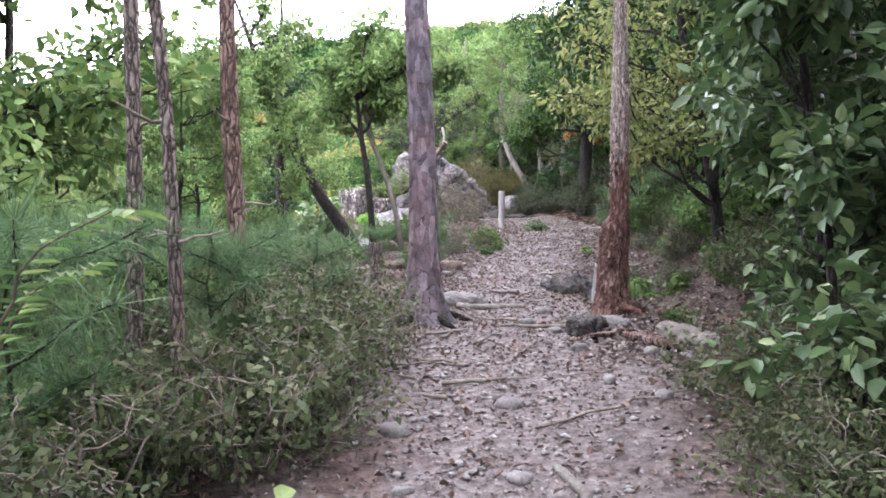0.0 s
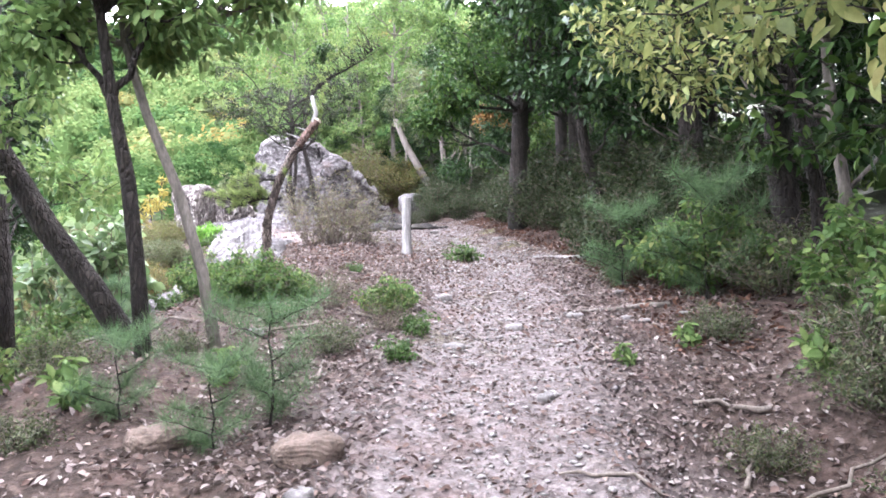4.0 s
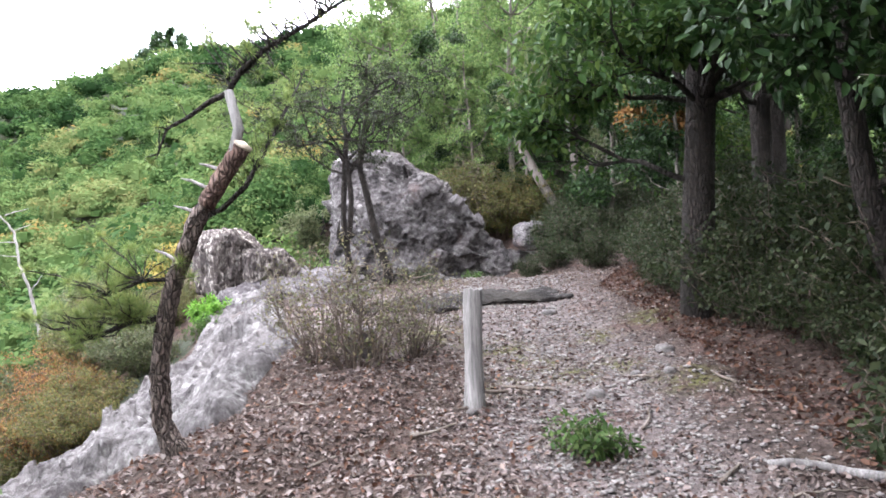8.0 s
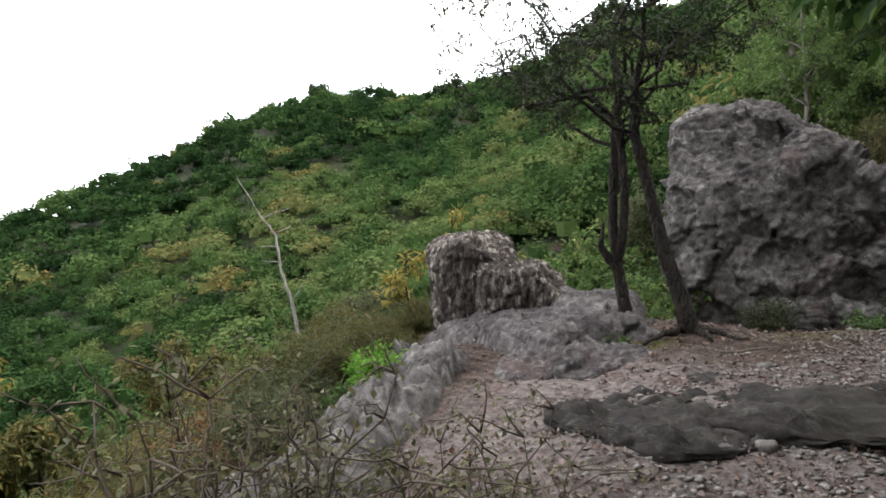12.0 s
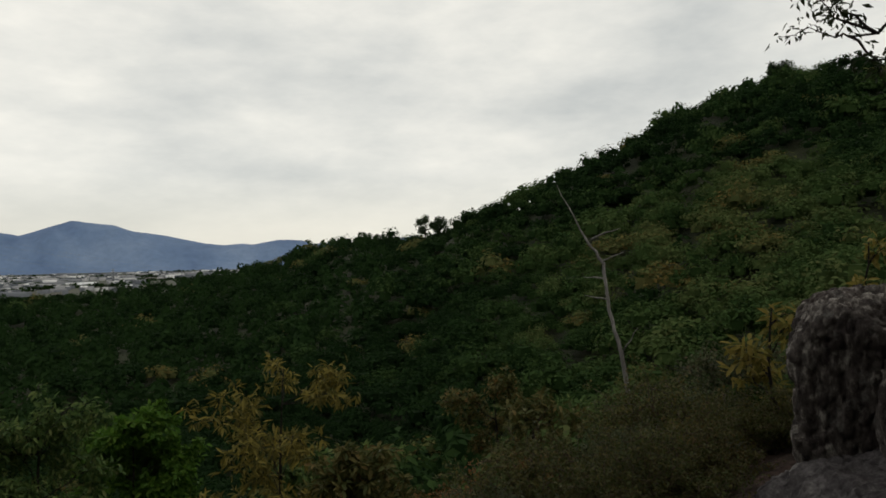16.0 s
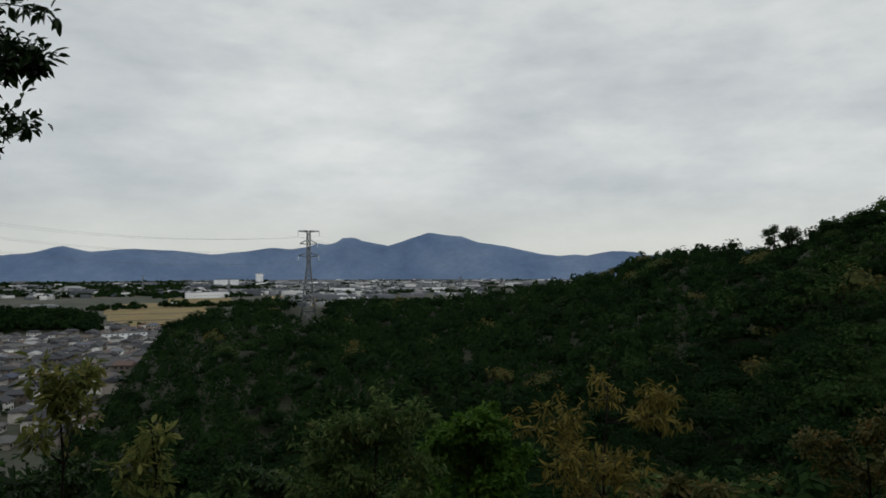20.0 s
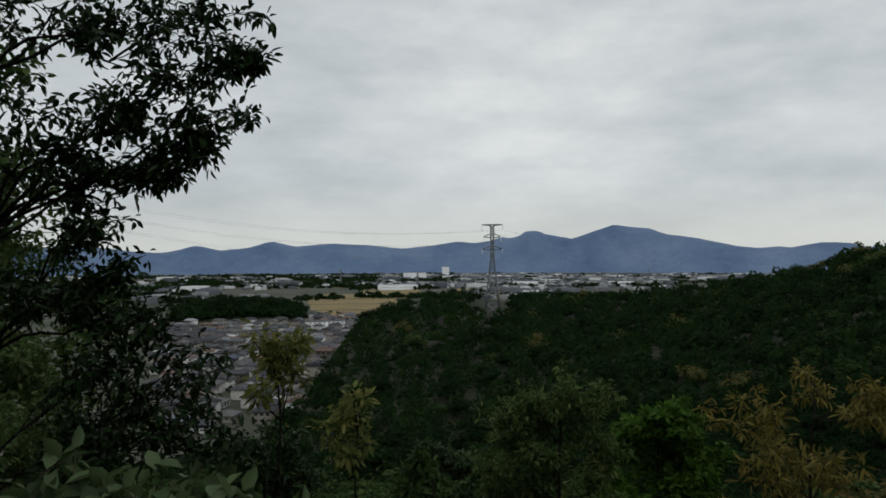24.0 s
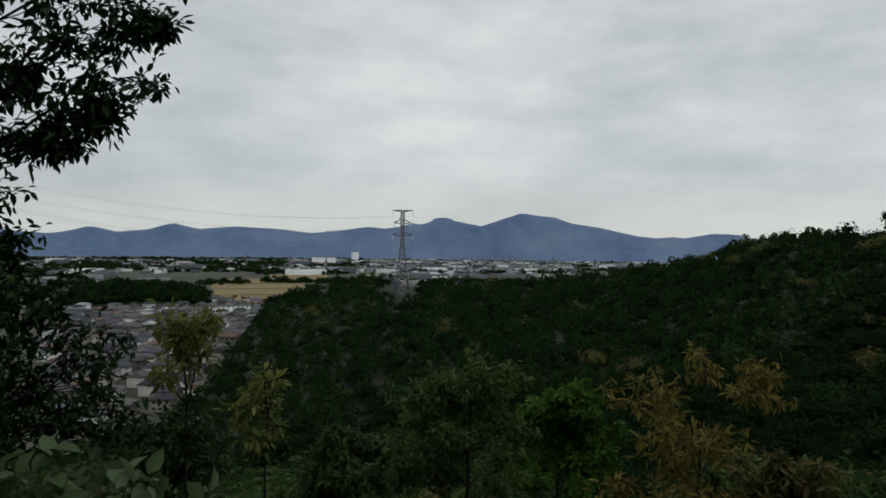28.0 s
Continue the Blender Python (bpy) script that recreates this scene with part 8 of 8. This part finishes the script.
sprig_tree(366, "bright_tree", "bright fresh green tree crown on the slope", (-22.3, 13.0, -0.2), 3.0, 0.1, 24, M_BRIGHT, 11, 0.20, 0.8, 1.9, 0.5, 10)
sprig_tree(367, "slope_tree", "dark green tree crown below the viewpoint", (-9.0, 12.6, 1.2), 2.2, 0.07, 18, M_OAK, 10, 0.13, 0.55, 1.3)
sprig_tree(368, "slope_tree", "dark green tree crown below the viewpoint", (-13.5, 10.5, 0.2), 2.6, 0.08, 20, M_DARK, 10, 0.16, 0.65, 1.6)
sprig_tree(369, "slope_tree", "olive tree crown below the viewpoint", (-8.3, 20.6, 2.3), 2.0, 0.06, 16, M_OLIVE, 10, 0.12, 0.5, 1.2)
sprig_tree(370, "slope_tree", "dull green tree crown below the viewpoint", (-15.5, 18.6, 0.0), 3.0, 0.09, 20, M_MID, 10, 0.18, 0.75, 1.8)
sprig_tree(371, "slope_tree", "olive tree crown below the viewpoint", (-12.5, 22.5, 1.0), 2.6, 0.08, 18, M_OLIVE, 10, 0.15, 0.65, 1.6)
sprig_tree(372, "slope_tree", "green tree crown below the viewpoint", (-17, 25.0, 0.5), 3.0, 0.09, 20, M_MID, 10, 0.2, 0.8, 1.9)
sprig_tree(373, "slope_tree", "fresh green tree crown below the viewpoint", (-11.5, 27.5, 1.6), 3.0, 0.09, 20, M_FRESH, 10, 0.16, 0.75, 1.8)
sprig_tree(374, "slope_tree", "green tree crown beyond the perched boulder", (-6.0, 27.0, 3.6), 3.0, 0.08, 20, M_FRESH, 10, 0.13, 0.7, 1.7)
sprig_tree(375, "slope_tree", "grey-green tree crown beyond the forked tree", (-3.6, 27.5, 4.9), 3.0, 0.08, 20, M_GREYTREE, 10, 0.11, 0.65, 1.5)
sprig_tree(376, "slope_tree", "green tree crown on the rising slope", (-7.5, 33.0, 6.0), 4.0, 0.1, 24, M_FRESH, 10, 0.17, 0.9, 2.2)
sprig_tree(377, "slope_tree", "green tree crown on the rising slope", (-3.0, 34.0, 8.4), 4.0, 0.1, 24, M_MID, 10, 0.16, 0.9, 2.2)
sprig_tree(378, "yellow_bush", "thin yellow-leaved bush beside the perched boulder", (-4.65, 21.35, 3.98), 1.2, 0.02, 9, M_GOLD, 5, 0.10, 0.2, 0.42, per=2)
sprig_tree(381, "yellow_bush", "yellow-leaved sapling behind the perched boulder", (-4.65, 22.3, 4.50), 0.8, 0.015, 4, M_GOLD, 4, 0.10, 0.16, 0.2, per=2)
sprig_tree(382, "yellow_bush", "low yellow-leaved bush behind the perched boulder", (-3.8, 22.6, 3.98), 0.9, 0.02, 6, M_GOLD, 5, 0.10, 0.18, 0.4, per=2)
sprig_tree(379, "slope_tree", "green tree crown low on the slope", (-18.5, 7.5, -2.2), 2.6, 0.08, 18, M_OAK, 10, 0.18, 0.75, 1.7)
sprig_tree(380, "slope_tree", "dark tree crown low on the slope", (-10.5, 8.0, 0.9), 2.6, 0.08, 18, M_DARK, 10, 0.15, 0.6, 1.5)


b7 = bush(381, "large_leaf_shrub", "shrub with large dull leaves at the viewpoint's edge", 1.75, 0.32, 9, M_LARGELEAF, M_TWIG, 3, 0.155, 0.6, 3, 0.05)
place(b7, [(-2.95, 14.0, 1.0), (-3.1, 14.45, 0.98), (-3.35, 14.95, 0.95), (-2.75, 13.6, 1.0), (-3.5, 14.4, 0.9), (-3.2, 13.9, 1.0), (-3.75, 15.1, 0.85), (-3.6, 13.7, 1.05)], np.random.default_rng(9), (0.95, 1.05), group="large-leaved shrubs")

# ---- the plain: tower, houses, fields, far town ----


def beam(geo, p, q, r):
    tube(geo, (p, q), (r, r), 4)


def transmission_tower(x, y, z, h, turn, name="transmission_tower", label="tall grey lattice power pylon on the wooded ridge", thick=0.46):
    e = thing(name, (x, y, z), label, "pylon")
    e.rotation_euler = (0, 0, turn)
    wide = lambda u: h * (0.085 - 0.068 * min(1, u / 0.62) if u < 0.62 else 0.017)
    corners = ((1, 1), (-1, 1), (-1, -1), (1, -1))
    for cx, cy in corners:
        g = Geo()
        lv = np.array((0, 0.3, 0.62, 0.97))
        tube(g, [(cx * wide(u), cy * wide(u), u * h) for u in lv], (thick, thick * 0.9, thick * 0.8, thick * 0.6), 4)
        part("leg", g.mesh("leg", M_STEEL), e)
    lv = (0.0, 0.13, 0.25, 0.36, 0.46, 0.55, 0.62, 0.69, 0.76, 0.83, 0.9, 0.97)
    for a, b in zip(lv[:-1], lv[1:]):
        g = Geo()
        for k in range(4):
            (x0, y0), (x1, y1) = corners[k], corners[(k + 1) % 4]
            beam(g, (x0 * wide(a), y0 * wide(a), a * h), (x1 * wide(b), y1 * wide(b), b * h), thick * 0.5)
            beam(g, (x1 * wide(a), y1 * wide(a), a * h), (x0 * wide(b), y0 * wide(b), b * h), thick * 0.5)
            beam(g, (x0 * wide(b), y0 * wide(b), b * h), (x1 * wide(b), y1 * wide(b), b * h), thick * 0.5)
        part("bracing", g.mesh("bracing", M_STEEL), e)
    for u, arm in ((0.70, 0.105), (0.83, 0.09), (0.96, 0.11)):
        for s in (-1, 1):
            g = Geo()
            tip = (s * arm * h, 0, u * h + 0.01 * h)
            for cy in (-1, 1):
                beam(g, (s * wide(u), cy * wide(u), u * h), tip, thick * 0.5)
                beam(g, (s * wide(u), cy * wide(u), (u + 0.045) * h if u < 0.95 else u * h + 0.6), tip, thick * 0.5)
            ca = part("crossarm", g.mesh("crossarm", M_STEEL), e)
            g = Geo()
            tube(g, [(tip[0], 0, tip[2] - k * 0.5) for k in range(6)], (0.1, 0.22, 0.1, 0.22, 0.1, 0.2), 6)
            part("insulator", g.mesh("insulator", M_WHITEWALL), ca)
    return e


PYX, PYY = -340.0, -138.7
PYZ = gz(PYX, PYY) - 0.5
PYH = 24.3 - PYZ
transmission_tower(PYX, PYY, PYZ, PYH, radians(115))
for az_, r_, h_ in ((120.8, 1750, 40), (110.2, 1500, 34), (127.0, 2300, 42), (102.4, 2100, 40)):
    x_, y_ = VX - r_ * math.sin(radians(az_)), VY + r_ * math.cos(radians(az_))
    transmission_tower(x_, y_, PLAIN, h_, radians(110), "far_pylon", "small far grey pylon standing on the plain", 0.8)
g = Geo()
for u, arm in ((0.70, 0.105), (0.83, 0.09), (0.96, 0.11)):
    for s in (-1, 1):
        px0, py0 = PYX + s * arm * PYH * math.cos(radians(115)), PYY + s * arm * PYH * math.sin(radians(115))
        for (ex, ey, ez), sag in (((-150.0, -330.0, 42.0), 14), ((-760.0, 230.0, -20.0), 22)):
            t = np.linspace(0, 1, 15)[:, None]
            p, q = np.array((px0, py0, PYZ + u * PYH - 2.4)), np.array((ex + s * 4, ey + s * 4, ez + (u - 0.7) * 40))
            pts = p + (q - p) * t
            pts[:, 2] -= (sag * 4 * t * (1 - t))[:, 0]
            tube(g, pts, np.full(15, 0.028), 4)
tagged(new("power_lines", g.mesh("power_lines", M_STEEL)), "thin power lines sagging between the pylons", "cables", kind="structure")


def house_meshes(seed):
    rng = np.random.default_rng(seed)
    w, d, h, rise, eave = rng.uniform(4.2, 6.5), rng.uniform(3.4, 4.6), rng.choice((3.2, 5.6, 5.8)), rng.uniform(1.2, 2.0), 0.7
    v = np.array([(sx * w, sy * d, z) for z in (0, h) for sx, sy in ((-1, -1), (1, -1), (1, 1), (-1, 1))])
    f = np.array(((0, 1, 5, 4), (1, 2, 6, 5), (2, 3, 7, 6), (3, 0, 4, 7), (4, 5, 6, 7)))
    body = mesh_np("body", v, f, M_WALL)
    ridge = w * rng.uniform(0.45, 1.0)
    we, de = w + eave, d + eave
    v = np.array(((-we, -de, h), (we, -de, h), (we, de, h), (-we, de, h), (-ridge, 0, h + rise), (ridge, 0, h + rise),
                  (-we, -de, h - 0.25), (we, -de, h - 0.25), (we, de, h - 0.25), (-we, de, h - 0.25)))
    f = np.array(((0, 1, 5, 4), (2, 3, 4, 5), (1, 2, 5, 5), (3, 0, 4, 4), (6, 7, 1, 0), (7, 8, 2, 1), (8, 9, 3, 2), (9, 6, 0, 3), (9, 8, 7, 6)))
    me = bpy.data.meshes.new("roof")
    me.from_pydata([tuple(p) for p in v], [], [tuple(dict.fromkeys(int(i) for i in q)) for q in f])
    me.materials.append(M_ROOF)
    me.update()
    g = Geo()
    wins = []
    for zz in ((1.6,) if h < 4 else (1.6, 4.3)):
        for xx in np.linspace(-w * 0.6, w * 0.6, 3):
            for sy in (-1, 1):
                p = np.array((xx, sy * (d + 0.03), zz))
                wins.append(p)
                g.add([p + (-0.7, 0, -0.55), p + (0.7, 0, -0.55), p + (0.7, 0, 0.55), p + (-0.7, 0, 0.55)], [(0, 1, 2, 3)])
    return body, me, g.mesh("window_band", M_GLASSDARK)


def town():
    rng = np.random.default_rng(420)
    protos = []
    for k in range(7):
        b, r, w = house_meshes(430 + k)
        e = thing("house", (0, 0, 0), ("two-storey house with a grey tiled roof in the valley town", "plastered house with a dark tiled hip roof in the valley town")[k % 2], "house", "houses of the valley town")
        part("body", b, e)
        part("roof", r, e)
        tagged(part("window_band", w, e), kind="stuff")
        protos.append([e, False])
    lots = []
    street = radians(24)
    for gy in range(-20, 40):
        for gx in range(-26, 26):
            lx, ly = gx * 14.2 + (gx // 3) * 5 + rng.normal(0, 1.8), gy * 12.4 + (gy // 2) * 5 + rng.normal(0, 1.8)
            x, y = -440 + lx * math.cos(street) - ly * math.sin(street), -390 + lx * math.sin(street) + ly * math.cos(street)
            az, r = math.degrees(math.atan2(-(x - VX), y - VY)), math.hypot(x - VX, y - VY)
            if not (125.0 < az < 141 and 300 < r < (800 if az > 129.3 else 870)) or gz(x, y) > PLAIN + 13 or rng.random() < 0.10:
                continue
            lots.append((r + rng.uniform(0, 420), x, y))
    for _, x, y in sorted(lots)[:298]:
        pr = protos[rng.integers(7)]
        m = pose(x, y, gz(x, y) - 0.3, 0, 0, math.degrees(street) + rng.choice((0, 90)) + rng.normal(0, 3))
        if pr[1]:
            copy_thing(pr[0], m)
        else:
            pr[0].matrix_basis, pr[1] = m, True
    for pr in protos:
        if not pr[1]:
            pr[0].location = (-520, -470, PLAIN)


def far_town():
    rng = np.random.default_rng(440)
    n = 8600
    az = np.concatenate((rng.uniform(84, 124, n * 3 // 5), rng.uniform(108, 152, n - n * 3 // 5)))
    r = np.concatenate((2500 * np.exp(rng.normal(0, 0.16, n * 3 // 5)), rng.uniform(1250, 3300, n - n * 3 // 5)))
    clump = fbm(az * 0.6, r / 180, 71, 3)
    ok = (clump > np.where(az > 121, 0.06, -0.06)) & (r < 3350) & (r > 1250) & ~((az > 117) & (az < 133) & (r < 1750))
    az, r = az[ok], r[ok]
    n = len(az)
    x, y = VX - r * np.sin(np.radians(az)), VY + r * np.cos(np.radians(az))
    w, d, h = rng.uniform(5, 11, n), rng.uniform(5, 10, n), rng.uniform(4, 9, n)
    big = rng.random(n) < 0.05
    w, d, h = np.where(big, w * 3.2, w), np.where(big, d * 2.4, d), np.where(big, h * 1.5, h)
    a = np.where(rng.random(n) < 0.5, 0.4, 0.9)
    c, s = np.cos(a), np.sin(a)
    cs = np.array(((-1, -1), (1, -1), (1, 1), (-1, 1)))
    bx = cs[None, :, 0] * w[:, None]
    by = cs[None, :, 1] * d[:, None]
    X, Y = x[:, None] + bx * c[:, None] - by * s[:, None], y[:, None] + bx * s[:, None] + by * c[:, None]
    lo, hi = np.full((n, 4), PLAIN - 0.5), np.repeat((PLAIN + h)[:, None], 4, 1)
    v = np.concatenate((np.stack((X, Y, lo), -1), np.stack((X, Y, hi), -1)), 1)
    q = np.array(((0, 1, 5, 4), (1, 2, 6, 5), (2, 3, 7, 6), (3, 0, 4, 7), (4, 5, 6, 7)))
    f = (np.arange(n)[:, None, None] * 8 + q[None]).reshape(-1, 4)
    tagged(new("distant_town", mesh_np("distant_town", v.reshape(-1, 3), f, M_CITY)), "far town of small pale buildings spread over the plain", "town", kind="stuff")


town()
far_town()


def hall(name, label, az, r, w, d, h, floors, material=M_WHITEWALL):
    x, y = VX - r * math.sin(radians(az)), VY + r * math.cos(radians(az))
    z = max(gz(x, y), PLAIN) - 0.3
    e = thing(name, (x, y, z), label, "building")
    e.rotation_euler = (0, 0, radians(az + 12))
    v = np.array([(sx * w, sy * d, zz) for zz in (0, h) for sx, sy in ((-1, -1), (1, -1), (1, 1), (-1, 1))])
    f = np.array(((0, 1, 5, 4), (1, 2, 6, 5), (2, 3, 7, 6), (3, 0, 4, 7), (4, 5, 6, 7)))
    part("body", mesh_np("body", v, f, material), e)
    v2 = np.array([(sx * (w + 0.4), sy * (d + 0.4), zz) for zz in (h, h + 0.7) for sx, sy in ((-1, -1), (1, -1), (1, 1), (-1, 1))])
    part("roof", mesh_np("roof", v2, f, M_ROOF if floors > 1 else material), e)
    for k in range(floors):
        g = Geo()
        zz = h * (k + 0.55) / floors
        for xx in np.linspace(-w * 0.85, w * 0.85, max(3, int(w / 2.2))):
            for sy in (-1, 1):
                p = np.array((xx, sy * (d + 0.05), zz))
                g.add([p + (-0.7, 0, -0.6), p + (0.7, 0, -0.6), p + (0.7, 0, 0.6), p + (-0.7, 0, 0.6)], [(0, 1, 2, 3)])
        tagged(part("window_row", g.mesh("window_row", M_GLASSDARK), e), kind="stuff")


hall("school_building", "white three-storey building at the town's edge", 128.2, 720, 19, 5, 9, 3)
hall("warehouse", "long white warehouse beside the rice fields", 122.4, 1640, 45, 12, 12, 1)
hall("warehouse", "white factory hall on the plain", 121.0, 2450, 38, 14, 26, 2)
hall("warehouse", "low white hall in the rice fields", 124.9, 1330, 16, 6, 6, 1)
hall("warehouse", "white roofed works on the plain", 112.0, 1850, 30, 12, 12, 1)
hall("warehouse", "white roofed works on the plain", 104.5, 1950, 36, 14, 10, 1)
hall("apartment_block", "white many-storeyed block far on the plain", 118.5, 3000, 14, 8, 40, 6)


def field(name, label, az0, az1, r0, r1, material):
    az = np.radians(np.linspace(az0, az1, 12))
    v = np.concatenate([np.stack((VX - r * np.sin(az), VY + r * np.cos(az), np.full(12, PLAIN + 0.35)), -1) for r in np.linspace(r0, r1, 4)])
    f = [(i * 12 + j, i * 12 + j + 1, (i + 1) * 12 + j + 1, (i + 1) * 12 + j) for i in range(3) for j in range(11)]
    tagged(new(name, mesh_np(name, v, f, material)), label, "field", kind="structure")


field("rice_field", "ripe yellow rice fields on the plain", 123.4, 128.9, 885, 985, M_RICE)
field("rice_field", "ripe yellow rice fields on the plain", 122.6, 129.4, 1000, 1120, M_RICE)
field("rice_field", "ripe yellow rice fields on the plain", 122.4, 129.6, 1135, 1270, M_RICE)
field("rice_field", "ripe yellow rice fields on the plain", 121.4, 128.4, 1285, 1450, M_RICE)
field("rice_field", "ripe yellow rice fields on the plain", 120.6, 125.2, 1465, 1640, M_RICE)
field("rice_field", "ripe yellow rice fields on the plain", 114.0, 117.6, 1250, 1700, M_RICE)
field("rice_field", "yellow stubble strip among the houses", 134.2, 136.6, 640, 690, M_RICE)
field("rice_field", "yellow rice strips far on the plain", 126, 134, 1800, 1950, M_RICE)
field("road", "grey road through the town", 130.85, 131.1, 330, 900, M_ROADGREY)


def skyline_tree(az, r, top, w, seed, label):
    rng = np.random.default_rng(seed)
    x, y = VX - r * math.sin(radians(az)), VY + r * math.cos(radians(az))
    z = gz(x, y)
    h = top - z
    st = stem_line(rng, h, (0.05, 0), 9, 0.12)
    tree("skyline_pine", label, "tree", (x, y, z), st, np.linspace(0.3, 0.08, 9), random_lobes(rng, 14 if w > 4 else 10, h * (0.3 if w > 4 else 0.62), h, w, w * 0.4, st), M_DARK, M_BARK, rng, twigs_per=8, per_twig=5 if w > 4 else 3, size=0.75 if w > 4 else 0.5, aspect=0.5, spread=0.7, limb_r=0.12)


skyline_tree(74.9, 190, 14.5, 2.4, 501, "lone dark pine standing above the hill's skyline")
skyline_tree(78.5, 205, 14.6, 3.0, 502, "leaning thin pine on the hill's skyline")
skyline_tree(77.4, 206, 14.2, 2.4, 503, "thin pine on the hill's skyline")
skyline_tree(51.2, 222, 55.5, 4.5, 504, "round dark tree crown on the hill's skyline")
skyline_tree(28.6, 225, 76, 5.5, 505, "dark pine group on the upper skyline")
skyline_tree(27.0, 225, 78, 5.5, 506, "dark pine group on the upper skyline")
